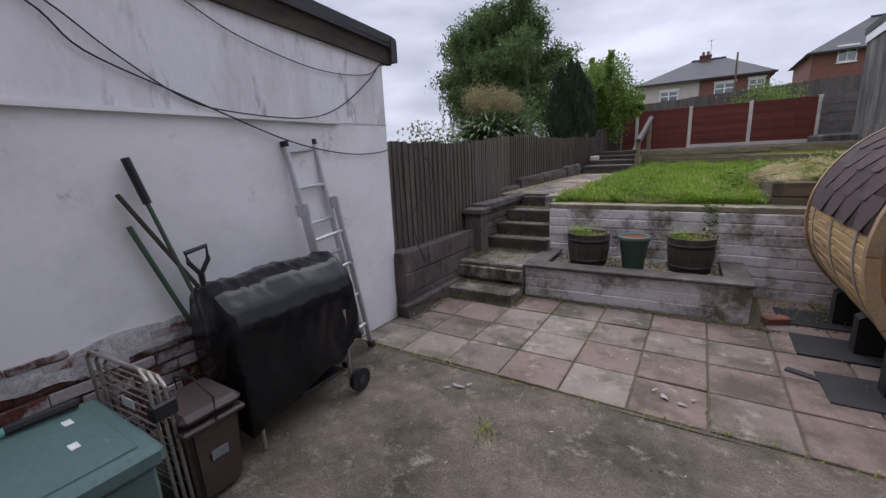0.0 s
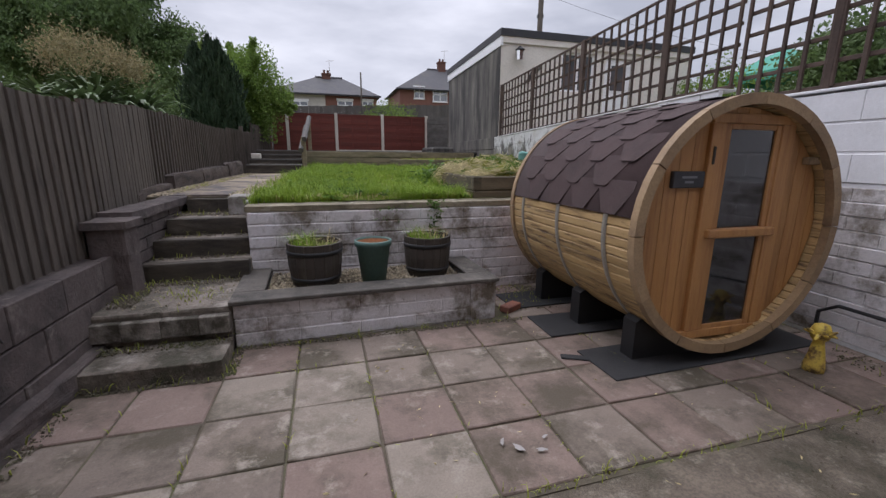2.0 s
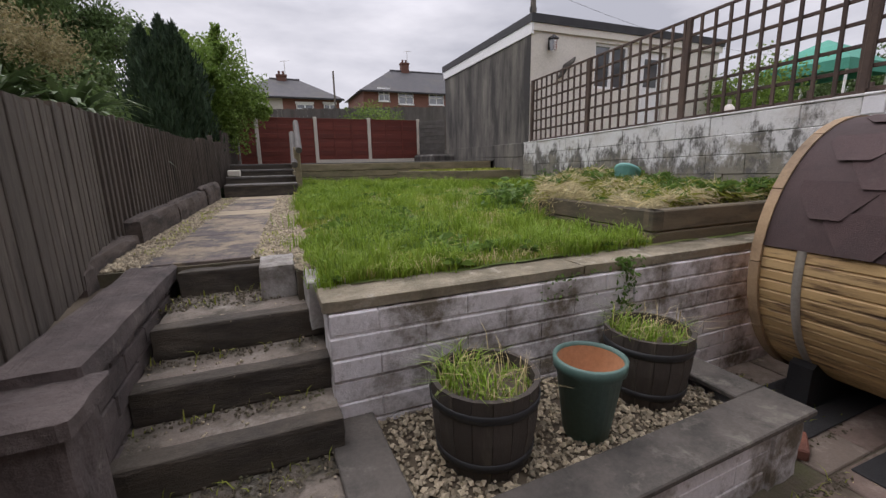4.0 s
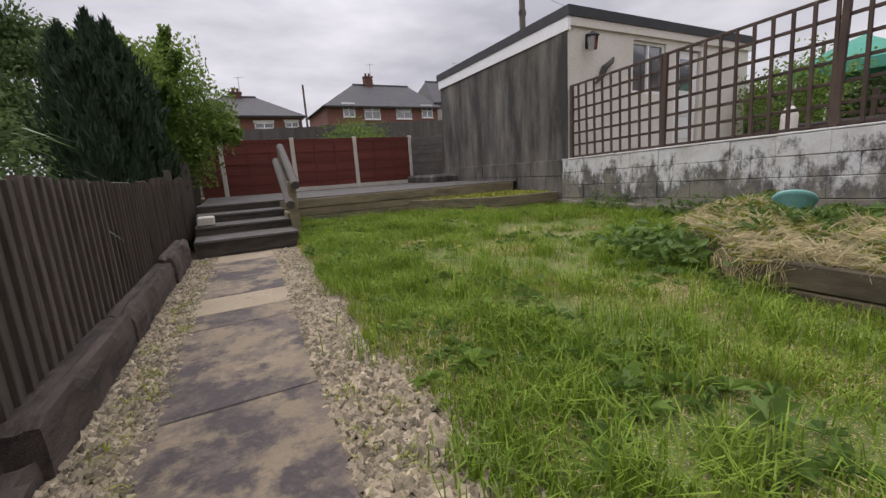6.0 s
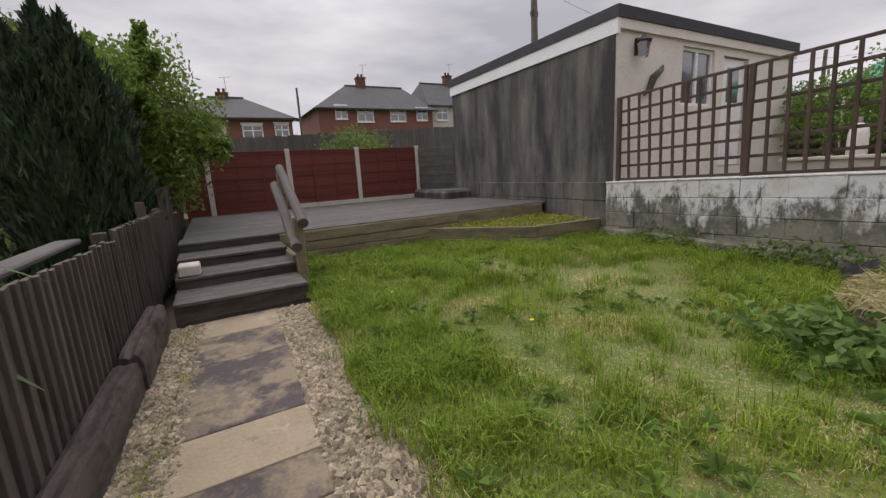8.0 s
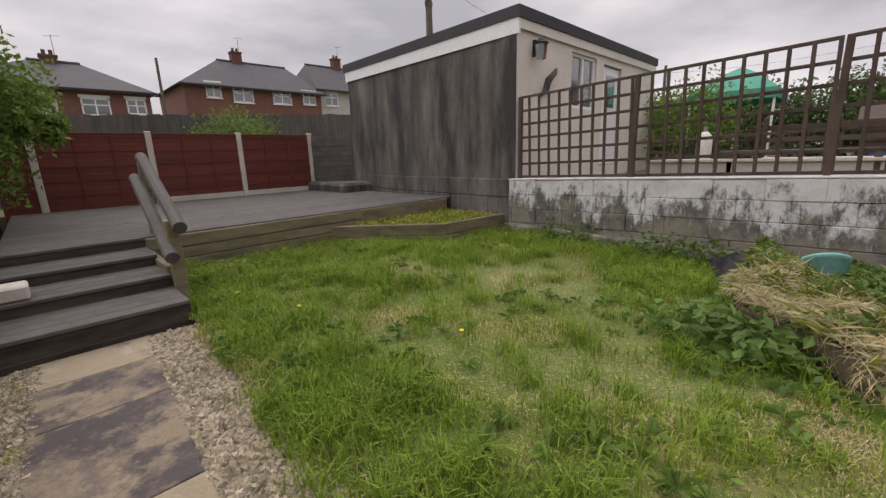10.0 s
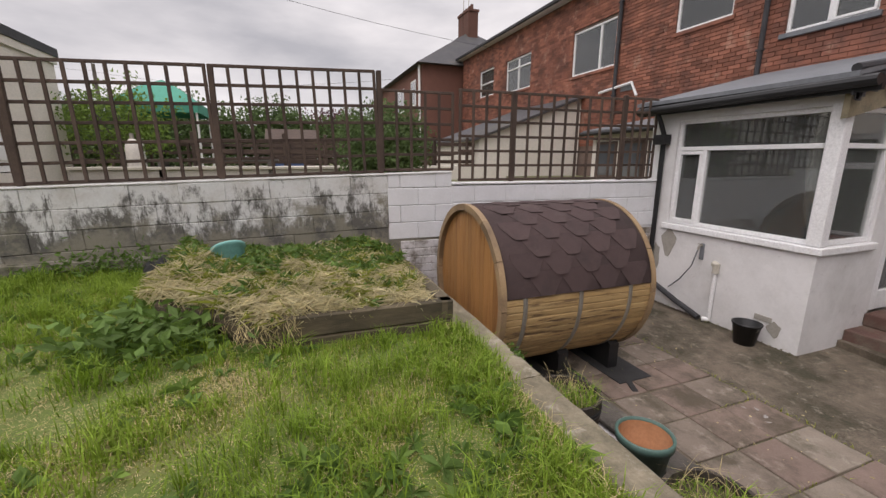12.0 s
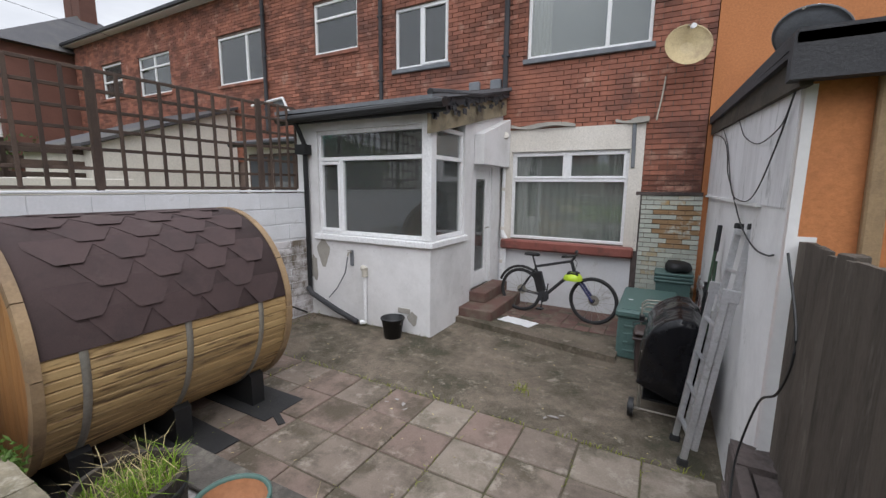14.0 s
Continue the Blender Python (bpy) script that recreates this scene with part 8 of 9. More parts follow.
bm = bmesh.new()
lathe(bm, [(0.142, 0.36), (0.105, 0.06), (0.001, 0.06)], 26)
part("inside", bm, M["terracotta"], gp, "brown inner wall", True)
part("label_tag", boxed(-0.05, 0.05, -0.02, 0.03, 0.062, 0.07, 0.002), M["pvc"], gp, "white plant label")

# ---------- ornament and hose by the side wall ----------
M["ornament"] = material("yellow_ornament", (0.62, 0.46, 0.06), (0.50, 0.34, 0.08), 9, 0.6, 0.2, 60, (0.12, 0.07, 0.03), 10, 0.55, 0.05)
orna = thing("garden_ornament", "yellow and brown painted garden ornament on the patio", "ornament", at=(3.42, 2.72, 0.002))
bm = bmesh.new()
lathe(bm, [(0.001, 0), (0.056, 0.0), (0.06, 0.034), (0.046, 0.12), (0.033, 0.187), (0.03, 0.213), (0.05, 0.238), (0.056, 0.28), (0.04, 0.323), (0.001, 0.34)], 14)
for v in bm.verts:
    v.co += Vector((0.008, 0.008, 0.007)) * noise.noise(v.co * 30)
part("body", bm, M["ornament"], orna, "", True)
for k in range(9):
    a = k * 2 * math.pi / 9
    part("petal", tubed([(0.04 * math.cos(a), 0.04 * math.sin(a), 0.264), (0.1 * math.cos(a), 0.08 * math.sin(a), 0.272 + 0.034 * math.sin(3 * a))], [0.02, 0.005], 5), M["ornament"], orna)
hs = part("black_hose", tubed([(wall_x(3.1) - 0.07, 3.1, 0.01), (wall_x(3.1) - 0.07, 3.1, 0.22), (wall_x(3.0) - 0.07, 2.98, 0.30), (wall_x(2.7) - 0.07, 2.7, 0.30), (wall_x(2.4) - 0.07, 2.4, 0.27), (wall_x(2.0) - 0.07, 2.0, 0.24), (wall_x(1.4) - 0.07, 1.4, 0.2), (wall_x(1.2) - 0.07, 1.15, 0.05)], 0.014, 7), M["black"])
tagged(hs, "black hose clipped along the white wall", "hose")
tagged(part("iron_hook", tubed([(wall_x(2.6) - 0.08, 2.6, 0.86), (wall_x(2.6) - 0.065, 2.59, 0.72), (wall_x(2.6) - 0.075, 2.58, 0.58)], 0.013, 6), M["bark"]), "rusty iron bar fixed to the wall", "bar")
tagged(part("rubber_offcut", boxed(-0.10, 0.10, -0.03, 0.03, 0, 0.012, 0.004, pose(1.99, 3.28, 0.004, 0, 0, -25)), M["rubber"]), "scrap of black rubber on the slabs", "offcut")
tagged(part("loose_brick", boxed(-0.1, 0.1, -0.05, 0.05, 0, 0.06, 0.008, pose(1.95, 4.25, 0.0, 0, 0, 30)), M["brick"]), "loose brick beside the planter", "brick")

low_wall = thing("garden_wall_low", "low pale rendered wall across the neighbour's garden", "wall", kind="structure")
part("wall_body", boxed(7.4, 7.6, 4.9, 9.6, 1.7, 2.0, 0.01), M["pale_render"], low_wall)
part("coping", boxed(7.36, 7.64, 4.88, 9.62, 2.0, 2.05, 0.008), M["concrete_post"], low_wall)
crate = thing("plastic_crate", "blue plastic crate standing by the far shed", "crate", at=(12.2, 6.3, 1.74))
M["blue_plastic"] = material("blue_plastic", (0.05, 0.09, 0.22), (0.06, 0.11, 0.26), 4, 0.5, 0.05)
part("body", boxed(-0.25, 0.25, -0.4, 0.4, 0, 0.34, 0.02), M["blue_plastic"], crate)
part("rim", boxed(-0.28, 0.28, -0.43, 0.43, 0.34, 0.39, 0.012), M["blue_plastic"], crate)
# ---------- house front details ----------
M["red_tile"] = material("red_quarry_tile", (0.105, 0.058, 0.049), (0.15, 0.083, 0.066), 4, 0.75, 0.3, 50, (0.16, 0.128, 0.10), 3, 0.56, 0.09, rand=0.15)
M["red_sill"] = material("red_painted_sill", (0.20, 0.062, 0.05), (0.27, 0.095, 0.075), 5, 0.6, 0.3, 50, (0.11, 0.055, 0.045), 4, 0.6, 0.08)
M["grey_edge"] = material("broken_render_edge", (0.42, 0.41, 0.40), (0.54, 0.53, 0.52), 8, 0.9, 1.0, 40, (0.2, 0.19, 0.18), 6, 0.55, 0.08, speck=0.3)
M["mint_brick"] = material("flaking_mint_brick", (0.52, 0.53, 0.46), (0.44, 0.47, 0.42), 4, 0.85, 0.5, 50, (0.45, 0.30, 0.13), 1.6, 0.62, 0.06, rand=0.1)
M["patchy_brick"] = material("patchy_painted_brick", (0.50, 0.46, 0.46), (0.36, 0.32, 0.31), 6, 0.85, 0.7, 50, (0.10, 0.035, 0.026), 4.5, 0.50, 0.045, rand=0.2)
M["ochre"] = material("bare_ochre_render", (0.30, 0.185, 0.095), (0.36, 0.235, 0.13), 5, 0.9, 0.5, 50, (0.48, 0.48, 0.42), 5, 0.58, 0.05)
M["bare_cement"] = material("bare_cement", (0.30, 0.28, 0.25), (0.37, 0.35, 0.31), 5, 0.9, 0.4, 50)

plinth = thing("yard_plinth", "low worn concrete apron with old red tiles by the house", "paving", kind="structure")
bm = bmesh.new()
prism(bm, [(1.86, 0.22), (-0.38, 0.62), (-0.38, -1.5), (1.86, -1.5)], -0.3, [0.07, 0.07, -0.05, -0.05])
part("concrete", bm, M["concrete"], plinth)


def apron_z(y):
    """The apron falls a little towards the house."""
    return 0.07 - 0.12 * (0.4 - y) / 1.9


for i in range(10):
    for j in range(6):
        if (i + j * 3) % 7:
            y_ = -1.4 + j * 0.2
            part("tile", boxed(-0.35 + i * 0.2, -0.16 + i * 0.2, y_, y_ + 0.19, apron_z(y_ + 0.1) - 0.02, apron_z(y_ + 0.1) + 0.009, 0.003), M["red_tile"], plinth)
dsteps = thing("door_steps", "two red quarry-tiled steps at the back door", "steps", kind="structure")
part("step", boxed(1.33, 1.858, -1.2, 0.14, 0.0, 0.2, 0.012), M["red_tile"], dsteps)
part("step", boxed(1.58, 1.858, -1.2, -0.22, 0.2, 0.36, 0.012), M["red_tile"], dsteps)
part("window_sill", boxed(-0.32, 2.02, HY + 0.005, HY + 0.17, 0.80, 0.985, 0.03), M["red_sill"], house, "dark red painted window sill")

# bare painted bricks beside the window
patch = thing("wall_brick_patch", "patch of flaking mint and cream painted bricks", "wall", kind="structure", at=(-1.24, HY + 0.0, 0))
rows = run_boxes(0.0, 0.86, -0.47, 1.86, 0.225, 0.078, 0.01, None)
protos = {}
for a, b, c, d in rows:
    mat = M["ochre"] if ((a + b) / 2 - 0.33) ** 2 / 0.10 + (c - 1.3) ** 2 / 0.2 < 0.75 + 0.9 * noise.noise(Vector((a * 5, c * 4, 2.0))) else M["mint_brick"]
    key = (round(b - a, 2), round(d - c, 3), mat.name)
    if key in protos:
        o = share("brick", protos[key], patch, Matrix())
    else:
        o = protos[key] = part("brick", boxed(-key[0] / 2, key[0] / 2, -0.03, 0.02, -key[1] / 2, key[1] / 2, 0.004), mat, patch)
    o.matrix_basis = pose((a + b) / 2, rp.uniform(-0.004, 0.004), (c + d) / 2)
part("dark_edge", boxed(0.86, 0.95, -0.02, 0.03, -0.47, 1.9), M["dark_block"], patch)
part("lintel_edge", boxed(0.0, 0.95, -0.02, 0.035, 1.862, 1.92), M["dark_block"], patch)

# old painted bricks at the foot of the long white wall
foot = thing("wall_foot_bricks", "exposed patchy white and red bricks at the wall foot", "wall", kind="structure", at=(-1.262, -1.48, 0), turn=90)
rows = [r for r in run_boxes(0.0, 2.5, -0.08, 0.74, 0.225, 0.072, 0.012, None) if r[3] < 0.66 + 0.06 * math.sin(r[0] * 4) or rp.random() < 0.3]
lay_pieces("brick", rows, foot, M["patchy_brick"], 0.024, None, False, rp, 0.005)
bm = bmesh.new()
prev = None
for k in range(51):
    u = 2.5 * k / 50
    lo_, hi_ = 0.6 + 0.035 * noise.noise(Vector((u * 7, 0, 1))), 0.73 + 0.05 * noise.noise(Vector((u * 3, 0, 5)))
    cur = [bm.verts.new((u, -0.03, lo_)), bm.verts.new((u, -0.016, hi_)), bm.verts.new((u, 0.01, hi_)), bm.verts.new((u, 0.01, lo_))]
    if prev:
        for q_ in range(4):
            bm.faces.new((prev[q_], cur[q_], cur[(q_ + 1) % 4], prev[(q_ + 1) % 4]))
    prev = cur
bmesh.ops.recalc_face_normals(bm, faces=bm.faces[:])
part("render_edge", bm, M["grey_edge"], foot, "rough grey broken edge of the render")
part("mortar_bed", boxed(0.0, 2.5, -0.012, 0.01, -0.1, 0.62), M["dark_block"], foot)

# pipes
def pipe(name, pts, r, mat, label, parent=None, category="pipe"):
    o = part(name, tubed(pts, r, 9), M[mat], parent)
    return o if parent else tagged(o, label, category)


for x, z0, r in ((2.05, 3.72, 0.05), (4.9, 3.6, 0.045), (8.62, 3.3, 0.05)):
    dp = thing("drainpipe", "dark drainpipe down the brick wall", "pipe", "drainpipes on the house", at=(x, HY + 0.08, z0))
    part("pipe", tubed([(0, 0, 0), (0, 0, 7.0 - z0)], r, 10), M["felt"], dp)
    for z in (0.6, 1.9, 2.9):
        part("clip", boxed(-r - 0.02, r + 0.02, -0.03, r * 0.9, z, z + 0.04, 0.004), M["felt"], dp)
dp = thing("kitchen_downpipe", "black downpipe with hopper beside the kitchen window", "pipe", at=(3.99, KY + 0.05, 0))
part("pipe", tubed([(0, 0, 0.38), (0, 0, 2.42)], 0.036, 10), M["black"], dp)
part("pipe", tubed([(0, 0, 2.55), (0.02, 0.08, 2.75), (0.05, 0.14, 2.88)], 0.034, 10), M["black"], dp)
bm = bmesh.new()
prism(bm, [(-0.1, -0.03), (0.1, -0.03), (0.1, 0.1), (-0.1, 0.1)], 2.42, 2.56)
part("hopper", bm, M["black"], dp)
pipe("waste_pipe", [(4.0, KY + 0.08, 0.42), (3.9, KY + 0.1, 0.34), (3.4, KY + 0.1, 0.15), (3.02, KY + 0.1, 0.035)], 0.04, "felt", "black waste pipe sloping along the kitchen wall")
wp = thing("white_waste_pipe", "white plastic waste pipe with trap on the kitchen wall", "pipe", at=(2.92, KY + 0.035, 0))
part("pipe", tubed([(0, 0, 0.02), (0, 0, 0.74)], 0.026, 10), M["pvc"], wp)
part("trap", tubed([(0.04, -0.01, 0.82), (0.0, 0.0, 0.82), (0, 0.0, 0.70)], 0.045, 10), M["concrete_post"], wp)
part("foot_bend", tubed([(0, 0, 0.03), (0.06, 0.05, 0.03)], 0.032, 9), M["pvc"], wp)
tp = thing("garden_tap", "outside tap with grey hose on the kitchen wall", "tap", at=(3.17, KY + 0.01, 1.03))
part("body", tubed([(0, 0, 0), (0, 0.07, 0), (0, 0.09, -0.05)], 0.014, 8), M["steel"], tp)
part("handle", boxed(-0.035, 0.035, 0.05, 0.062, 0.02, 0.035, 0.004), M["steel"], tp)
part("backing", boxed(-0.03, 0.03, -0.008, 0.01, -0.2, 0.03, 0.004), M["lead"], tp)
part("hose", tubed([(0, 0.09, -0.06), (0.08, 0.06, -0.3), (0.25, 0.05, -0.55), (0.42, 0.05, -0.72)], 0.009, 7), M["lead"], tp)
vent = tagged(part("air_brick", boxed(2.17, 2.37, KY + 0.001, KY + 0.012, 0.26, 0.33, 0.003), M["bare_cement"]), "grey air brick in the kitchen wall", "vent")
for i, (x0, x1, z0, z1) in enumerate(((3.62, 3.84, 0.8, 1.16), (2.06, 2.2, 0.12, 0.28), (3.86, 4.0, 0.55, 0.9))):
    bm = bmesh.new()
    cx, cz = (x0 + x1) / 2, (z0 + z1) / 2
    ring = [bm.verts.new((cx + (x1 - x0) * 0.55 * math.cos(a) * (1 + 0.22 * math.sin(3 * a + i)), KY + 0.003, cz + (z1 - z0) * 0.55 * math.sin(a) * (1 + 0.2 * math.cos(4 * a + i)))) for a in [2 * math.pi * k / 18 for k in range(18)]]
    bm.faces.new(ring)
    r = bmesh.ops.extrude_face_region(bm, geom=bm.faces[:])
    bmesh.ops.translate(bm, verts=[v for v in r["geom"] if isinstance(v, bmesh.types.BMVert)], vec=(0, 0.003, 0))
    bmesh.ops.recalc_face_normals(bm, faces=bm.faces[:])
    part("bare_patch", bm, M["bare_cement"], kitchen, "patch of bare cement where the render has fallen")
wps = thing("white_pipes", "old white painted pipes beside the big window", "pipe", at=(2.02, HY + 0.06, 0))
part("pipe", tubed([(0, 0, -0.1), (0, 0, 2.98)], 0.035, 9), M["pvc"], wps)
part("pipe", tubed([(-0.06, 0.02, -0.1), (-0.06, 0.02, 1.0), (0.0, 0.03, 1.1)], 0.052, 9), M["pvc"], wps)
part("pipe", tubed([(0.0, 0.02, 2.86), (-0.12, 0.3, 2.9)], 0.055, 9), M["cream"], wps)
for z in (0.5, 1.15, 1.9, 2.55, 2.95):
    part("collar", tubed([(0, 0, z), (0, 0, z + 0.06)], 0.048, 9), M["cream"], wps)
# torn felt strip over the window
bm = bmesh.new()
for a, b, o_ in ((-0.4, 0.1, 0), (0.75, 1.9, 1)):
    n = 14
    prev = None
    for k in range(n + 1):
        x = a + (b - a) * k / n
        z = 3.03 + 0.02 * math.sin(7 * x)
        top = 3.07 + 0.05 * abs(math.sin(3.1 * x + o_)) + 0.03 * noise.noise(Vector((x * 6, 0, 0)))
        y_ = HY + 0.05 + 0.05 * abs(math.sin(4 * x))
        cur = [bm.verts.new((x, HY + 0.02, z)), bm.verts.new((x, y_, z + 0.01)), bm.verts.new((x, y_ - 0.01, top)), bm.verts.new((x, HY + 0.02, top))]
        if prev:
            for i in range(4):
                bm.faces.new((prev[i], cur[i], cur[(i + 1) % 4], prev[(i + 1) % 4]))
        prev = cur
bmesh.ops.recalc_face_normals(bm, faces=bm.faces[:])
tagged(part("torn_flashing", bm, M["bare_cement"]), "torn pale flashing strip above the window", "flashing")
tagged(part("hanging_felt", boxed(-0.30, -0.24, HY + 0.035, HY + 0.06, 2.3, 3.08, 0.01, Matrix.Rotation(radians(1.5), 4, "Y")), M["lead"]), "grey flashing strip hanging down beside the window", "flashing")
for x in (2.68, 2.24):
    tagged(part("roof_vent", boxed(x - 0.11, x + 0.11, HY + 0.012, HY + 0.1, 3.76, 3.96, 0.02), M["lead"]), "grey square vent cowl on the brick wall", "vent", "vents on the wall")
tagged(part("wall_vent", boxed(8.0, 8.45, HY + 0.012, HY + 0.03, 3.98, 4.16, 0.01), M["lead"]), "grey louvred vent in the brick wall", "vent")

# satellite dishes
def dish(at, radius, turn, tilt, mat, label):
    d = thing("satellite_dish", label, "dish", at=at, turn=turn)
    bm = bmesh.new()
    prof = [(0.001, 0.0)] + [(radius * q, 0.16 * radius * q * q * 2) for q in (0.3, 0.6, 0.85, 1.0)] + [(radius * 1.01, 0.16 * radius * 2.1), (radius * 0.85, 0.16 * radius * 1.3 - 0.004), (0.02, -0.012)]
    lathe(bm, prof, 32)
    bmesh.ops.transform(bm, matrix=Matrix.Rotation(radians(-tilt), 4, "X"), verts=bm.verts)
    part("reflector", bm, mat, d, "", True)
    f = Matrix.Rotation(radians(-tilt), 4, "X")
    part("arm", tubed([f @ Vector((0, -radius, 0.25 * radius)), f @ Vector((0, -radius * 0.45, radius * 1.0))], 0.016, 7), M["steel"], d)
    part("receiver", tubed([f @ Vector((0, -radius * 0.45, radius * 0.92)), f @ Vector((0, -radius * 0.38, radius * 1.12))], 0.035, 9), M["pvc"], d)
    part("bracket", tubed([f @ Vector((0, 0, -0.01)), Vector((0, -0.3, -0.05))], 0.022, 8), M["steel"], d)
    return d


M["dish_tan"] = material("tan_dish", (0.50, 0.40, 0.22), (0.42, 0.33, 0.19), 4, 0.5, 0.1, 50, (0.25, 0.18, 0.10), 3, 0.62, 0.1)
dish((-0.82, HY + 0.3, 4.0), 0.31, 12, 74, M["dish_tan"], "weathered tan satellite dish on the brick wall")
d2 = dish((-1.9, -0.35, 3.5), 0.34, 150, 40, M["lead"], "dark satellite dish on the neighbour's flat roof")
part("mast", tubed([(0, 0, 0.0), (0, 0.05, -0.3), (0, 0.05, -0.66)], 0.025, 8), M["steel"], d2)
tagged(part("dish_cable", tubed([(-0.58, HY + 0.03, 3.7), (-0.55, HY + 0.03, 3.4), (-0.5, HY + 0.03, 3.05)], 0.014, 6), M["concrete_post"]), "pale cable hanging from the dish", "cable")
tagged(part("white_bar", tubed([(-2.3, HY + 0.05, 3.75), (-2.3, HY + 0.05, 4.05)], 0.03, 7), M["pvc"]), "short white pipe on the orange wall", "pipe")
tagged(part("timber_batten", boxed(-1.62, -1.55, 2.967, 3.01, 0.9, 2.44, 0.008, pose(0, 0, 0, 0, 1.5, 0)), M["rim"]), "weathered upright timber batten on the orange wall", "batten")

# curtains, and added pale sheets that stand in for reflections in upstairs glass
def curtain(x0, x1, z0, z1, y, mat, label, waves=9, amp=0.03):
    n = waves * 6
    v, f = [], []
    for k in range(n + 1):
        x = x0 + (x1 - x0) * k / n
        yy = y + amp * math.sin(2 * math.pi * waves * k / n)
        v += [(x, yy, z0), (x, yy, z1)]
    f = [(2 * k, 2 * k + 2, 2 * k + 3, 2 * k + 1) for k in range(n)]
    tagged(mass("curtain", v, f, mat, None, "", True), label, "curtain")


curtain(-0.12, 1.86, 1.0, 2.62, HY - 0.42, M["curtain"], "pale net curtain behind the living room window", 14, 0.025)
curtain(-0.12, 0.12, 1.0, 2.6, HY - 0.2, M["curtain"], "white curtain drawn aside at the window", 4)
curtain(1.6, 1.86, 1.0, 2.6, HY - 0.2, M["curtain"], "white curtain drawn aside at the window", 4)
curtain(-0.32, 1.66, 4.27, 5.83, HY - 0.4, M["blind"], "grey sheet standing in for the reflection in the bedroom window", 3, 0.01)
curtain(1.3, 1.64, 4.27, 5.83, HY - 0.18, M["curtain"], "white curtain at the bedroom window", 5)
# full-width sheets added to give these panes their pale reflected tone
for x0, x1, z0, z1 in ((3.32, 4.56, 4.44, 5.6), (5.62, 6.9, 5.05, 6.14), (8.82, 10.6, 4.74, 5.95), (13.1, 14.85, 4.84, 6.0), (16.05, 17.35, 4.97, 6.05)):
    curtain(x0, x1, z0, z1, HY - 0.25, M["blind"] if x0 < 8 else M["curtain"], "pale sheet standing in for the reflection in the upstairs window", 4, 0.012)
structure(part("kitchen_back", boxed(KX0 + 0.12, KX1 + 0.1, KB + 0.004, KB + 0.05, 0.36, 3.3), M["cream"]), "cream kitchen back wall", "wall")
cab = thing("kitchen_cabinet", "pale kitchen wall cupboards seen through the window", "cabinet", at=(2.2, KB + 0.05, 1.85))
for k in range(3):
    part("door", boxed(0.02 + 0.5 * k, 0.5 + 0.5 * k, 0.3, 0.33, 0, 0.7, 0.006), M["curtain"], cab)
part("body", boxed(0, 1.52, 0.0, 0.3, 0, 0.7), M["curtain"], cab)
bt = thing("soap_bottle", "green and yellow bottle on the kitchen window sill", "bottle", at=(2.33, KY - 0.26, 1.24))
bm = bmesh.new()
lathe(bm, [(0.001, 0), (0.075, 0), (0.08, 0.02), (0.08, 0.2), (0.05, 0.24)], 16)
part("body", bm, M["canopy"], bt, "", True)
bm = bmesh.new()
lathe(bm, [(0.05, 0.24), (0.06, 0.25), (0.06, 0.32), (0.03, 0.36), (0.001, 0.37)], 14)
part("cap", bm, M["stave"], bt, "yellow cap", True)
structure(part("kitchen_sill", boxed(KX0 + 0.12, 3.8, KY - 0.42, KY - 0.12, 1.2, 1.24), M["pvc"]), "inner kitchen window sill", "sill")
tagged(part("rolled_lead", tubed([(KX0 - 0.1, KY + 0.2, 3.06), (KX0 - 0.1, -0.4, 3.33), (KX0 - 0.08, KB + 0.1, 3.58)], 0.045, 8), M["felt"]), "ragged black felt along the roof edge", "flashing")


# the house front and the row beside it are drawn in a plane of their own and set at true size in theirs
ROW = Matrix.Translation((-0.78, 5.7, 2.08)) @ Matrix.Scale(0.918, 4) @ Matrix.Translation((0.78, -5.7, -2.08))
ROW_KINDS = ("house", "orange_house", "room_back", "room_floor", "room_side", "house_ceiling", "curtain", "dish_cable", "white_bar", "drainpipe", "wall_brick_patch", "torn_flashing",
             "hanging_felt", "roof_vent", "wall_vent", "white_pipes", "lean_to", "gabled_lean_to", "end_terrace", "end_terrace_windows", "window_1", "window_2", "window_3", "window_4",
             "window_5", "window_6", "window_7", "satellite_dish")
for ob in list(scene.collection.all_objects):
    if ob.parent is None and ob.name.split(".")[0] in ROW_KINDS and ob.name != "satellite_dish.001":
        ob.matrix_world = ROW @ ob.matrix_basis

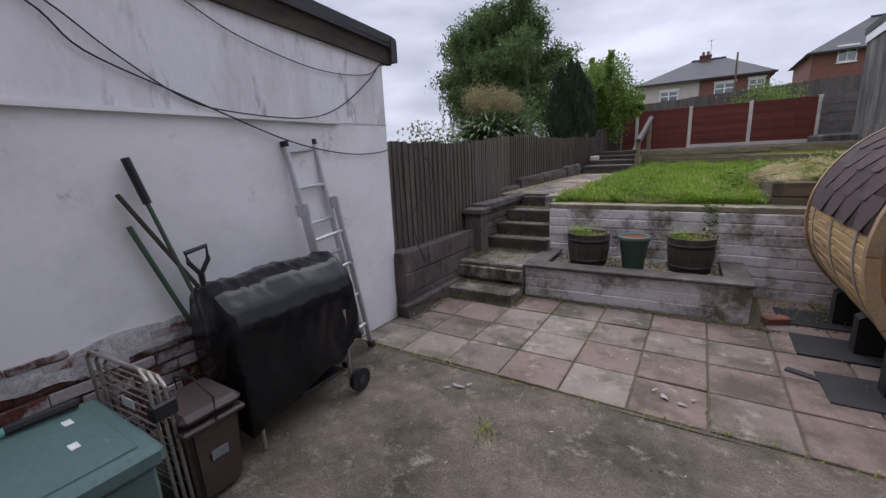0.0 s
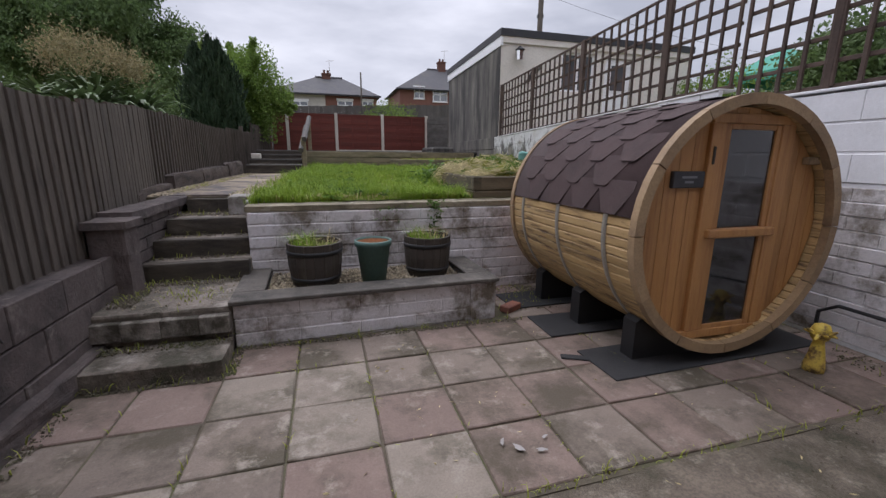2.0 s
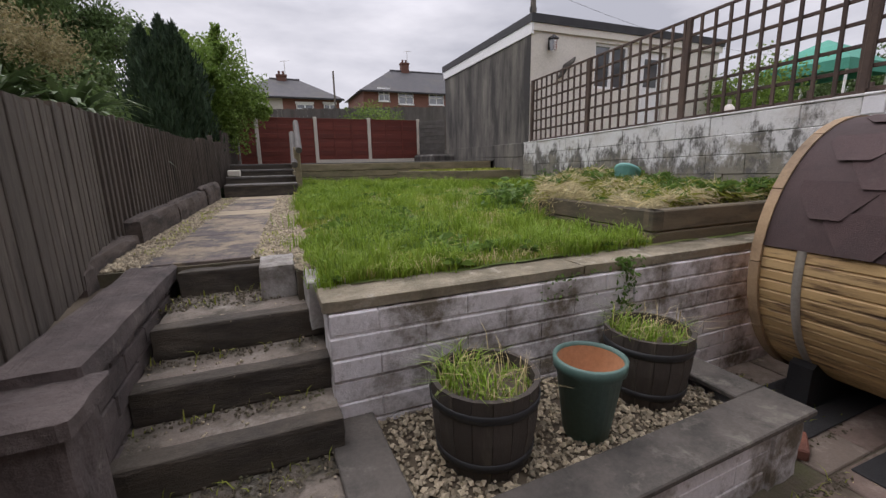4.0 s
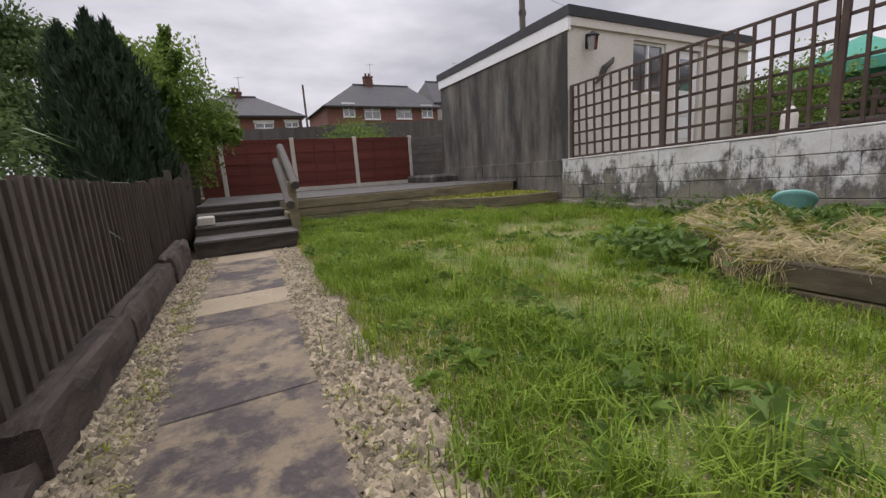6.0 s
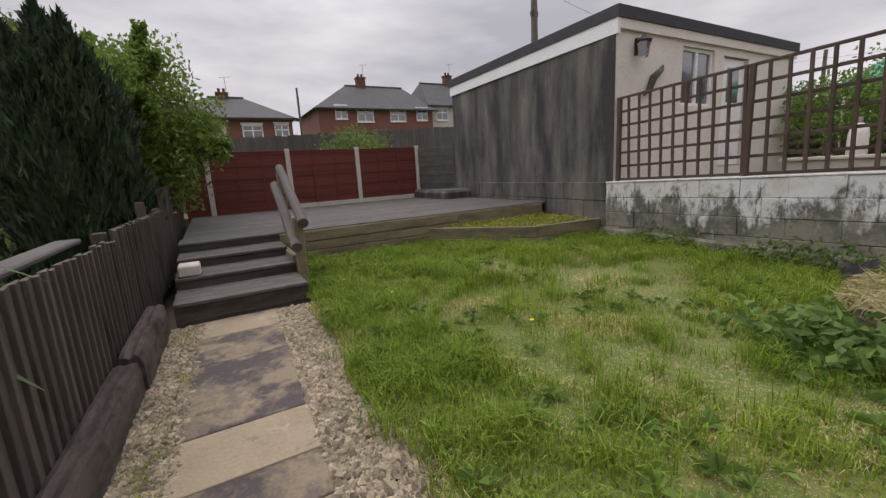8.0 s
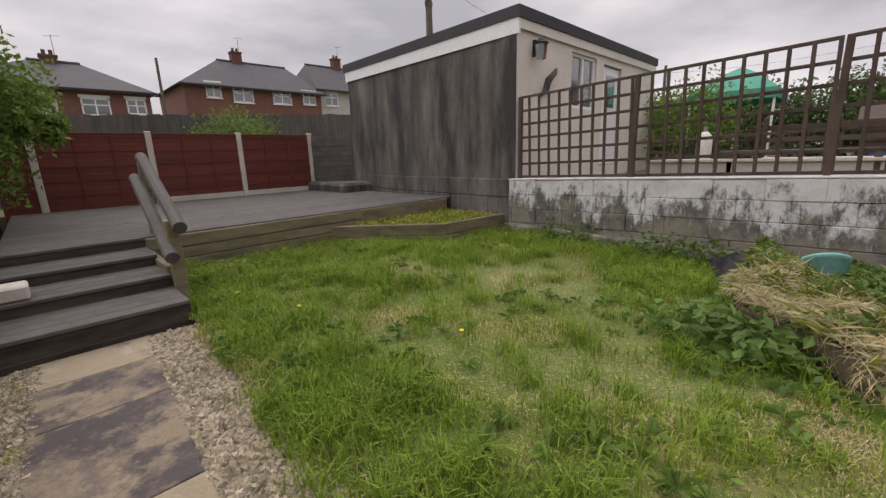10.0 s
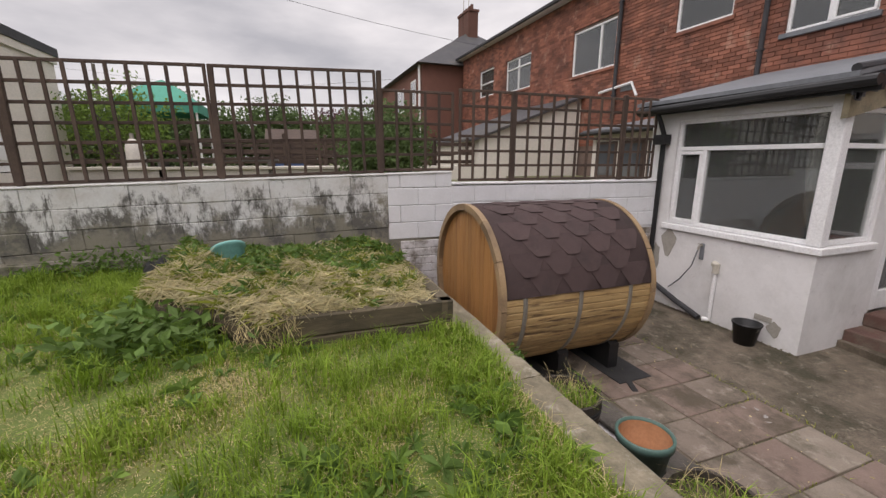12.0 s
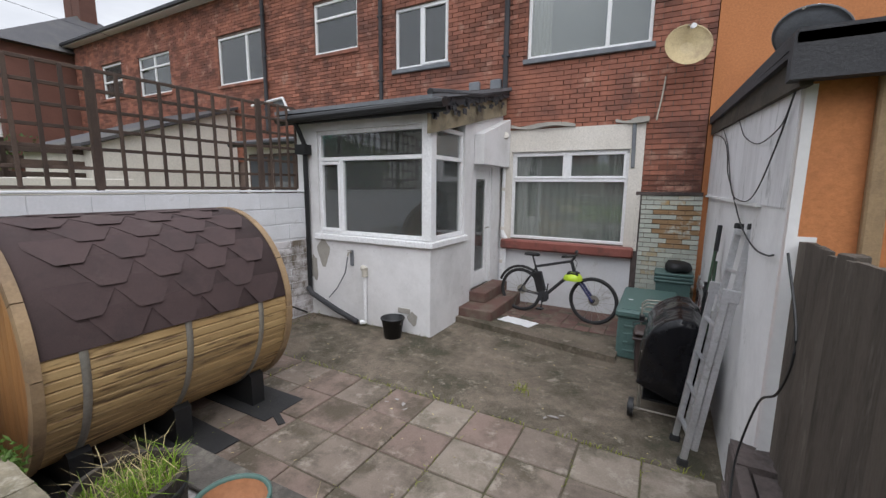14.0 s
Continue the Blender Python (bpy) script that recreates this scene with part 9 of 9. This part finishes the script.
# ---------- bicycle ----------
def bicycle():
    b = thing("bicycle", "dark electric mountain bike standing by the white wall", "bicycle", at=(0.07, -0.66, -0.001), turn=-6.5)
    R = 0.335
    metal = material("bike_frame", (0.03, 0.03, 0.033), (0.06, 0.06, 0.065), 6, 0.4, 0.02, 60, metal=0.3)
    blue = material("bike_fork", (0.03, 0.035, 0.10), (0.04, 0.045, 0.13), 6, 0.4, 0.02, 60)
    for nm, x in (("front_wheel", 0.0), ("rear_wheel", 1.08)):
        bm = bmesh.new()
        ring = []
        for k in range(36):
            a = 2 * math.pi * k / 36
            ring.append([bm.verts.new(((R - 0.024 + 0.024 * math.cos(c)) * math.cos(a), 0.024 * math.sin(c), (R - 0.024 + 0.024 * math.cos(c)) * math.sin(a))) for c in [2 * math.pi * q / 8 for q in range(8)]])
        for k in range(36):
            p, q = ring[k], ring[(k + 1) % 36]
            for i in range(8):
                bm.faces.new((p[i], p[(i + 1) % 8], q[(i + 1) % 8], q[i]))
        w = part(nm, bm, M["rubber"], b, "", True)
        w.matrix_basis = pose(x, 0, R)
        bm = bmesh.new()
        ring = []
        for k in range(36):
            a = 2 * math.pi * k / 36
            ring.append([bm.verts.new((r * math.cos(a), y, r * math.sin(a))) for r, y in ((R - 0.05, -0.012), (R - 0.035, -0.012), (R - 0.035, 0.012), (R - 0.05, 0.012))])
        for k in range(36):
            p, q = ring[k], ring[(k + 1) % 36]
            for i in range(4):
                bm.faces.new((p[i], p[(i + 1) % 4], q[(i + 1) % 4], q[i]))
        part("rim", bm, M["felt"], w)
        bm = bmesh.new()
        for k in range(16):
            a = 2 * math.pi * k / 16
            tube(bm, [(0.02 * math.cos(a + 0.8), 0.01 * (-1) ** k, 0.02 * math.sin(a + 0.8)), ((R - 0.05) * math.cos(a), 0, (R - 0.05) * math.sin(a))], 0.0022, 4)
        part("spokes", bm, M["steel"], w)
        part("hub", tubed([(0, -0.05, 0), (0, 0.05, 0)], 0.024, 10), M["felt"], w)
        part("brake_disc", tubed([(0, -0.03, 0), (0, -0.027, 0)], 0.075, 18), M["steel"], w)
    head_t, head_b = (0.33, 0, 0.86), (0.285, 0, 0.72)
    bb, seat_t = (0.70, 0, 0.30), (0.86, 0, 0.72)
    rear = (1.08, 0, R)
    fr = part("frame", tubed([head_b, bb], 0.024, 9), metal, b)
    for p, q, r in ((head_t, seat_t, 0.02), (bb, seat_t, 0.019), (head_t, head_b, 0.024)):
        part("tube", tubed([p, q], r, 8), metal, fr)
    for s in (-0.05, 0.05):
        part("chainstay", tubed([(bb[0], s * 0.4, bb[2]), (rear[0], s, rear[2])], 0.010, 7), metal, fr)
        part("seatstay", tubed([(seat_t[0], s * 0.3, seat_t[2] - 0.03), (rear[0], s, rear[2])], 0.009, 7), metal, fr)
        part("fork_leg", tubed([(head_b[0], s, head_b[2] - 0.02), (0.0, s, R)], 0.017, 8), blue, fr)
    part("fork_crown", boxed(0.25, 0.31, -0.07, 0.07, 0.68, 0.72, 0.01), blue, fr)
    part("battery", boxed(0.70, 0.83, -0.045, 0.045, 0.36, 0.66, 0.015, Matrix.Translation((0.79, 0, 0.5)) @ Matrix.Rotation(radians(16), 4, "Y") @ Matrix.Translation((-0.765, 0, -0.51))), M["black"], b)
    part("seat_post", tubed([seat_t, (0.91, 0, 0.88)], 0.014, 8), M["felt"], b)
    bm = bmesh.new()
    box(bm, 0.80, 1.03, -0.06, 0.06, 0.88, 0.93, 0.018)
    for v in bm.verts:
        if v.co.x < 0.9:
            v.co.y *= 0.35
    part("saddle", bm, M["black"], b)
    part("stem", tubed([head_t, (0.28, 0, 0.93)], 0.018, 8), metal, b)
    part("handlebar", tubed([(0.34, -0.3, 0.96), (0.28, -0.05, 0.94), (0.28, 0.05, 0.94), (0.34, 0.3, 0.96)], 0.013, 8), M["black"], b)
    for s in (-1, 1):
        part("grip", tubed([(0.34, 0.2 * s, 0.955), (0.36, 0.31 * s, 0.96)], 0.018, 8), M["rubber"], b)
    part("chainring", tubed([(bb[0], 0.045, bb[2]), (bb[0], 0.052, bb[2])], 0.085, 20), M["felt"], b)
    part("crank", tubed([(bb[0], 0.06, bb[2]), (bb[0] + 0.02, 0.07, bb[2] - 0.17)], 0.011, 7), M["black"], b)
    part("crank", tubed([(bb[0], -0.06, bb[2]), (bb[0] - 0.02, -0.07, bb[2] + 0.17)], 0.011, 7), M["black"], b)
    part("pedal", boxed(bb[0] - 0.03, bb[0] + 0.07, 0.07, 0.16, bb[2] - 0.185, bb[2] - 0.165, 0.004), M["black"], b)
    arc = [(1.08 + (R + 0.03) * math.cos(a), 0, R + (R + 0.03) * math.sin(a)) for a in [radians(q) for q in range(20, 140, 12)]]
    part("mudguard", tubed(arc, 0.022, 6), M["black"], b)
    part("cable", tubed([(0.3, 0.1, 0.95), (0.22, 0.09, 0.86), (0.27, 0.03, 0.72)], 0.004, 5), M["black"], b)
    b.scale = (1.05, 1.05, 1.05)
    return b


bicycle()
hel = thing("cycle_helmet", "fluorescent yellow-green cycle helmet hanging on the bike", "helmet", at=(0.36, -0.60, 0.66))
bm = bmesh.new()
bmesh.ops.create_uvsphere(bm, u_segments=16, v_segments=9, radius=0.12)
bmesh.ops.delete(bm, geom=[v for v in bm.verts if v.co.z < -0.03], context="VERTS")
for v in bm.verts:
    v.co.x *= 1.15
    v.co.z *= 0.8
part("shell", bm, material("neon_yellow", (0.45, 0.62, 0.03), (0.5, 0.68, 0.05), 8, 0.4, 0.0), hel, "", True)
for y in (-0.06, 0.0, 0.06):
    part("vent", boxed(-0.08, 0.08, y - 0.008, y + 0.008, 0.06, 0.099, 0.004), M["black"], hel)

# towel, bucket
bm = bmesh.new()
bmesh.ops.create_grid(bm, x_segments=16, y_segments=10, size=0.5)
for v in bm.verts:
    v.co = Vector((v.co.x * 0.52, v.co.y * 0.30, 0.012 + 0.012 * noise.noise(v.co * 6)))
o = tagged(part("towel", bm, M["pvc"], None, "", True), "white towel lying on the tiles by the door", "towel")
o.matrix_basis = pose(1.0, -0.08, apron_z(-0.08) + 0.003, 3.6, 0, -12)
bu = thing("black_bucket", "black plastic bucket beside the kitchen wall", "bucket", at=(2.3, 1.2, -0.008))
bm = bmesh.new()
lathe(bm, [(0.001, 0.0), (0.11, 0.0), (0.15, 0.25), (0.16, 0.25), (0.16, 0.27), (0.147, 0.27), (0.105, 0.02), (0.001, 0.02)], 22)
part("body", bm, M["black"], bu, "", True)
part("handle", tubed([(0.155 * math.cos(a), 0.03, 0.24 - 0.1 * math.sin(a)) for a in [math.pi * k / 10 for k in range(11)]], 0.004, 5), M["steel"], bu)

# ---------- things along the long white wall ----------
def ladder():
    base, top = Vector((-1.0, 2.08, 0.0)), Vector((-1.215, 1.945, 1.74))
    z = (top - base).normalized()
    x = Vector((0.992, 0.124, 0))
    x = x - z * z.dot(x)
    x.normalize()
    y = z.cross(x)
    l = thing("ladder", "two-section aluminium ladder leaning on the white wall", "ladder")
    l.matrix_world = Matrix((x, y, z)).transposed().to_4x4()
    l.matrix_world = Matrix.Translation(base) @ l.matrix_world
    L = (top - base).length
    for lo, hi, w, off, nm in ((0.0, 1.3, 0.17, 0.02, "lower"), (0.12, L, 0.145, -0.035, "upper")):
        for s in (-1, 1):
            part(nm + "_stile", boxed(off - 0.022, off + 0.022, s * w - 0.013, s * w + 0.013, lo, hi, 0.004), M["alu"], l)
            part("end_cap", boxed(off - 0.03, off + 0.03, s * w - 0.017, s * w + 0.017, hi - 0.035, hi + 0.006, 0.006) if nm == "upper" else boxed(off - 0.035, off + 0.035, s * w - 0.02, s * w + 0.02, -0.005, 0.05, 0.008), M["rubber"], l)
        z_ = lo + 0.22
        while z_ < hi - 0.05:
            part("rung", boxed(off - 0.015, off + 0.015, -w, w, z_ - 0.012, z_ + 0.012, 0.005), M["alu"], l)
            z_ += 0.27
    for s in (-1, 1):
        part("guide_bracket", boxed(-0.06, 0.05, s * 0.168 - 0.016, s * 0.168 + 0.016, 1.22, 1.31, 0.006), M["alu"], l)


ladder()


def covered_barbecue():
    b = thing("barbecue", "barbecue under a wrinkled black plastic cover", "barbecue", at=(0, 0, 0))
    prof = [(-1.13, 0.2), (-1.14, 0.45), (-1.14, 0.72), (-1.10, 0.88), (-1.02, 0.955), (-0.92, 0.965), (-0.82, 0.92), (-0.73, 0.83), (-0.685, 0.74), (-0.67, 0.55), (-0.655, 0.35), (-0.645, 0.2)]
    fine = []
    for (xa, za), (xb, zb) in zip(prof, prof[1:]):
        fine += [(xa + (xb - xa) * k / 4, za + (zb - za) * k / 4) for k in range(4)]
    prof = fine + [prof[-1]]
    n, y0, y1 = 60, 0.93, 1.81
    bm = bmesh.new()
    grid = []
    last = len(prof) - 1
    for j in range(n + 1):
        t = j / n
        y = y0 + (y1 - y0) * t
        endr = min(t, 1 - t) * 22
        shrink = 1 - 0.10 * max(0, 1 - endr / 1.2) ** 2
        row = []
        for i, (x, z) in enumerate(prof):
            low = min(1.0, max(0.0, (0.9 - z) / 0.5))
            fold = abs(noise.noise(Vector((y * 9.0 - z * 4.0, z * 2.2, x * 2.0)))) + 0.5 * abs(noise.noise(Vector((y * 15.0 + z * 9.0, z * 5.0, 3.0))))
            sag = noise.noise(Vector((y * 4.0, z * 3.0, 7.0)))
            w = 0.03 * (fold - 0.25) * (0.2 + 0.8 * low) + 0.02 * sag * low
            out = 1 if x > -0.89 else -1
            xx = -0.89 + (x + 0.89) * shrink + out * w
            hem = max(0.0, 1 - min(i, last - i) / 6)
            zz = z * (0.96 + 0.04 * shrink) + (1 - low) * (0.02 * sag - 0.02 * fold) + hem * (0.10 * noise.noise(Vector((y * 6, i > 20, 1))) - 0.05 + (0.2 if i > 20 else 0.05) * t)
            row.append(bm.verts.new((xx, y + 0.02 * sag * low, zz)))
        grid.append(row)
    for a, c in zip(grid, grid[1:]):
        for i in range(last):
            bm.faces.new((a[i], a[i + 1], c[i + 1], c[i]))
    for row, sgn in ((grid[0], -1), (grid[-1], 1)):
        rings = [row]
        for q in (0.86, 0.6, 0.3):
            ring = []
            for v in row:
                cx, cz = -0.89 + (v.co.x + 0.89) * q, 0.45 + (v.co.z - 0.45) * q
                wob = 0.03 * abs(noise.noise(Vector((cx * 12, cz * 4, 5.0))))
                ring.append(bm.verts.new((cx, row[0].co.y * 0 + (y0 if sgn < 0 else y1) + sgn * (0.03 * (1 - q) + wob), cz)))
            rings.append(ring)
        for p, q in zip(rings, rings[1:]):
            for i in range(last):
                bm.faces.new((p[i], p[i + 1], q[i + 1], q[i]))
            bm.faces.new((p[last], p[0], q[0], q[last]))
        bm.faces.new(rings[-1])
    bmesh.ops.recalc_face_normals(bm, faces=bm.faces[:])
    part("cover", bm, material("black_cover", (0.006, 0.006, 0.007), (0.009, 0.009, 0.011), 5, 0.2, 0.06, 14, spec=0.28), b, "wrinkled black plastic cover", True)
    for x, y in ((-0.69, 1.0), (-1.08, 1.0), (-0.68, 1.68), (-1.08, 1.68)):
        part("leg", tubed([(x, y, 0.06 if y > 1.5 else 0.0), (x, y, 0.6)], 0.013, 8), M["steel"], b)
    for x in (-0.62, -1.12):
        w = part("wheel", tubed([(x - 0.02, 1.71, 0.085), (x + 0.02, 1.71, 0.085)], 0.082, 20), M["black"], b)
        part("hubcap", tubed([(x - 0.026, 1.71, 0.085), (x + 0.026, 1.71, 0.085)], 0.03, 12), M["felt"], w)
    part("axle", tubed([(-1.12, 1.71, 0.085), (-0.62, 1.71, 0.085)], 0.008, 7), M["steel"], b)
    part("tray", boxed(-1.08, -0.7, 1.02, 1.66, 0.15, 0.17, 0.004), M["black"], b)


covered_barbecue()
M["green_box"] = material("grey_green_plastic", (0.075, 0.135, 0.125), (0.098, 0.162, 0.148), 3, 0.5, 0.05, 40, (0.30, 0.34, 0.32), 5, 0.70, 0.04)
bx = thing("storage_box", "grey-green plastic garden storage box with scuffed lid", "box", at=(-0.98, -0.88, -0.008))
part("body", boxed(0.03, 0.62, 0.03, 1.27, 0, 0.5, 0.015), M["green_box"], bx)
bm = boxed(0.0, 0.65, 0.0, 1.30, 0.5, 0.585, 0.02)
part("lid", bm, M["green_box"], bx, "scuffed grey-green lid")
for k in range(4):
    part("rib", boxed(0.612, 0.628, 0.1, 1.2, 0.08 + 0.1 * k, 0.11 + 0.1 * k, 0.004), M["green_box"], bx)
    part("end_rib", boxed(0.1, 0.55, 1.262, 1.278, 0.08 + 0.1 * k, 0.11 + 0.1 * k, 0.004), M["green_box"], bx)
part("front_panel", boxed(0.15, 0.5, 1.272, 1.282, 0.2, 0.32, 0.004), M["green_box"], bx)
part("lid_groove", boxed(0.06, 0.59, 0.06, 1.24, 0.585, 0.592, 0.004), M["green_box"], bx)
for i, (x, y) in enumerate(((0.2, 0.9), (0.35, 1.1), (0.5, 0.75), (0.14, 1.14))):
    part("paint_spot", boxed(x, x + 0.05, y, y + 0.03, 0.592, 0.595, 0.001, None), M["pvc"], bx, "spot of white paint")
bn = thing("tall_green_bin", "dark green plastic bin with odds and ends on top", "bin", at=(-0.92, -1.16, -0.06))
bm = bmesh.new()
prism(bm, [(-0.22, -0.2), (0.22, -0.2), (0.22, 0.2), (-0.22, 0.2)], 0, 0.86)
for v in bm.verts:
    if v.co.z < 0.1:
        v.co.x *= 0.85
        v.co.y *= 0.85
part("body", bm, M["green_box"], bn)
for k in range(3):
    part("rim", boxed(-0.24, 0.24, -0.22, 0.22, 0.74 + 0.05 * k, 0.77 + 0.05 * k, 0.008), M["green_box"], bn)
bm = bmesh.new()
bmesh.ops.create_icosphere(bm, subdivisions=2, radius=0.17)
for v in bm.verts:
    v.co = Vector((v.co.x * 1.1, v.co.y, v.co.z * 0.6)) * (1 + 0.35 * noise.noise(v.co * 9))
o = tagged(part("plastic_bag", bm, M["black"], None, "", True), "crumpled black plastic bag on the bin", "bag")
o.matrix_basis = pose(-0.95, -1.16, 0.875)
bb_ = thing("brown_bin", "small brown plastic caddy bin with a lid", "bin", at=(-0.72, 0.71, -0.008))
M["brown_plastic"] = material("brown_plastic", (0.055, 0.038, 0.034), (0.075, 0.053, 0.047), 4, 0.5, 0.05, 40, (0.10, 0.08, 0.07), 4, 0.66, 0.1)
bm = bmesh.new()
prism(bm, [(-0.15, -0.13), (0.15, -0.13), (0.15, 0.13), (-0.15, 0.13)], 0, 0.44)
for v in bm.verts:
    if v.co.z < 0.1:
        v.co.x *= 0.86
        v.co.y *= 0.86
bmesh.ops.bevel(bm, geom=bm.edges[:], offset=0.03, segments=3, affect="EDGES")
part("body", bm, M["brown_plastic"], bb_)
part("lid", boxed(-0.165, 0.165, -0.145, 0.145, 0.44, 0.50, 0.025), M["brown_plastic"], bb_)
part("rim", boxed(-0.17, 0.17, -0.15, 0.15, 0.40, 0.43, 0.01), M["brown_plastic"], bb_)
part("embossed_mark", boxed(0.1495, 0.153, -0.04, 0.04, 0.22, 0.27, 0.001), M["lead"], bb_)
part("handle", tubed([(-0.17, 0.0, 0.42), (-0.18, 0.0, 0.55), (0, 0.0, 0.60), (0.18, 0.0, 0.55), (0.17, 0.0, 0.42)], 0.006, 6), M["black"], bb_)
ar = thing("clothes_airer", "folded grey wire clothes airer standing by the box", "airer", at=(-0.86, 0.50, -0.005), turn=4)
for k, y in enumerate((0.0, 0.03, 0.06)):
    x0, x1, h = -0.27, 0.25, 0.76 - 0.03 * k
    part("frame", tubed([(x0, y, 0.0), (x0, y - 0.02, h - 0.04), (x0 + 0.04, y - 0.02, h), (x1 - 0.04, y - 0.02, h), (x1, y - 0.02, h - 0.04), (x1, y, 0.0)], 0.009, 7), M["steel"], ar)
    for q in range(7):
        z = 0.16 + 0.08 * q
        part("wire", tubed([(x0, y - 0.005, z), (x1, y - 0.005, z)], 0.0035, 5), M["steel"], ar)
part("hinge", boxed(0.22, 0.27, -0.035, 0.075, 0.52, 0.60, 0.01), M["black"], ar)
part("label", boxed(0.02, 0.12, -0.034, -0.03, 0.55, 0.60, 0.002), M["pvc"], ar)


def tool(name, label, pts, r, mat, category="tool"):
    t = thing(name, label, category)
    part("shaft", tubed(pts, r, 8), M[mat], t)
    return t


M["tool_green"] = material("green_handle", (0.045, 0.085, 0.05), (0.06, 0.10, 0.062), 5, 0.6, 0.1, 50, (0.11, 0.10, 0.09), 9, 0.62, 0.06)
t = tool("garden_broom", "long green-handled tool with black grip leaning on the wall", [(-1.21, 0.82, 1.61), (-1.13, 1.0, 0.8), (-1.06, 1.12, 0.0)], 0.0115, "tool_green")
part("grip", tubed([(-1.212, 0.816, 1.64), (-1.195, 0.87, 1.40)], 0.021, 8), M["black"], t)
t = tool("garden_rake", "brown wooden-handled tool leaning against the wall", [(-1.215, 0.75, 1.46), (-1.13, 1.04, 0.85), (-1.03, 1.3, 0.0)], 0.012, "sleeper")
t = tool("green_pole", "green metal pole leaning against the wall", [(-1.215, 0.77, 1.29), (-1.18, 0.99, 0.6), (-1.12, 1.13, 0.0)], 0.014, "tool_green")
sp = tool("garden_spade", "black D-handled spade standing by the barbecue", [(-1.13, 1.04, 0.98), (-1.12, 1.06, 0.35)], 0.017, "black", "spade")
part("handle", tubed([(-1.13, 1.04, 0.97), (-1.13, 0.985, 1.05), (-1.13, 0.975, 1.11), (-1.13, 1.095, 1.13), (-1.13, 1.095, 1.05), (-1.13, 1.04, 0.97)], 0.014, 7), M["black"], sp)
part("blade", boxed(-1.135, -1.115, 0.96, 1.15, 0.0, 0.36, 0.008), M["steel"], sp)
tl = tool("garden_shears", "teal and black long-handled shears lying on the box", [(-0.95, -0.25, 0.60), (-0.93, 0.12, 0.605)], 0.018, "teal", "shears")
part("grip", tubed([(-0.93, 0.12, 0.607), (-0.915, 0.34, 0.61)], 0.022, 8), M["black"], tl)


def cable(pts, r=0.008, label="slack black cable fixed to the white wall"):
    q = [Vector(p) for p in pts]
    q = [q[0] * 2 - q[1]] + q + [q[-1] * 2 - q[-2]]
    fine = []
    for a, b, c, d in zip(q, q[1:], q[2:], q[3:]):
        for k in range(6):
            t = k / 6
            fine.append(0.5 * (2 * b + (c - a) * t + (2 * a - 5 * b + 4 * c - d) * t * t + (3 * b - a - 3 * c + d) * t ** 3))
    fine.append(q[-2])
    o = part("wall_cable", tubed(fine, r * 0.62, 6), M["black"])
    tagged(o, label, "cable", "cables on the wall")


WX = -1.228
cable([(WX, -1.48, 2.72), (WX, -0.6, 2.62), (WX, 0.2, 2.48), (WX, 0.58, 2.31), (WX, 0.75, 2.14), (WX, 1.13, 1.99), (WX, 1.37, 1.90), (WX, 1.79, 1.75), (WX, 2.14, 1.67), (WX, 2.5, 1.63), (WX, 2.8, 1.64), (WX, 2.93, 1.66)])
cable([(WX, -1.48, 2.8), (WX, -0.6, 2.79), (WX, 0.2, 2.76), (WX, 0.9, 2.66), (WX, 1.26, 2.49), (WX, 1.59, 2.36), (WX, 2.17, 2.26), (WX, 2.7, 2.29), (WX, 2.9, 2.39)], 0.006)
cable([(WX, -0.3, 2.7), (WX, 0.3, 2.5), (WX, 0.64, 2.33), (WX, 0.87, 2.15), (WX, 1.18, 1.96), (WX, 1.48, 1.905), (WX, 2.01, 1.90), (WX, 2.36, 2.0), (WX, 2.73, 2.24), (WX, 2.88, 2.38), (WX, 2.93, 2.42)], 0.007)
cable([(-1.2, 3.32, 1.72), (-1.19, 3.62, 1.45), (-1.19, 3.5, 1.2), (-1.19, 3.22, 1.02), (-1.14, 3.2, 0.72), (-1.12, 3.3, 0.5)], 0.008, "black cable looping down the fence end")

# ---------- paint marks on the ground ----------
M["paint_mark"] = material("white_paint_mark", (0.33, 0.31, 0.29), (0.26, 0.245, 0.23), 9, 0.8, 0.1, 60)
for i, (x, y, s) in enumerate(((-0.04, 2.07, 0.07), (-0.1, 2.02, 0.04), (0.02, 2.12, 0.04), (1.2, 2.56, 0.05), (1.3, 2.52, 0.04), (1.36, 2.60, 0.03), (1.14, 2.62, 0.04))):
    bm = bmesh.new()
    ring = [bm.verts.new((s * math.cos(a) * (1 + 0.35 * math.sin(3 * a + i)), 0.45 * s * math.sin(a) * (1 + 0.3 * math.cos(2 * a + i)), 0)) for a in [2 * math.pi * k / 14 for k in range(14)]]
    bm.faces.new(ring)
    mid_ = sum((v.co for v in bm.verts), Vector()) / len(bm.verts)
    for v in bm.verts:
        v.co = mid_ + (v.co - mid_) * 0.62
    o = tagged(part("paint_splash", bm, M["paint_mark"]), "splash of white paint on the ground", "paint splash", "paint splashes")
    o.matrix_basis = pose(x, y, 0.012 if y > 2.3 else 0.003, 0, 0, 40 * i)
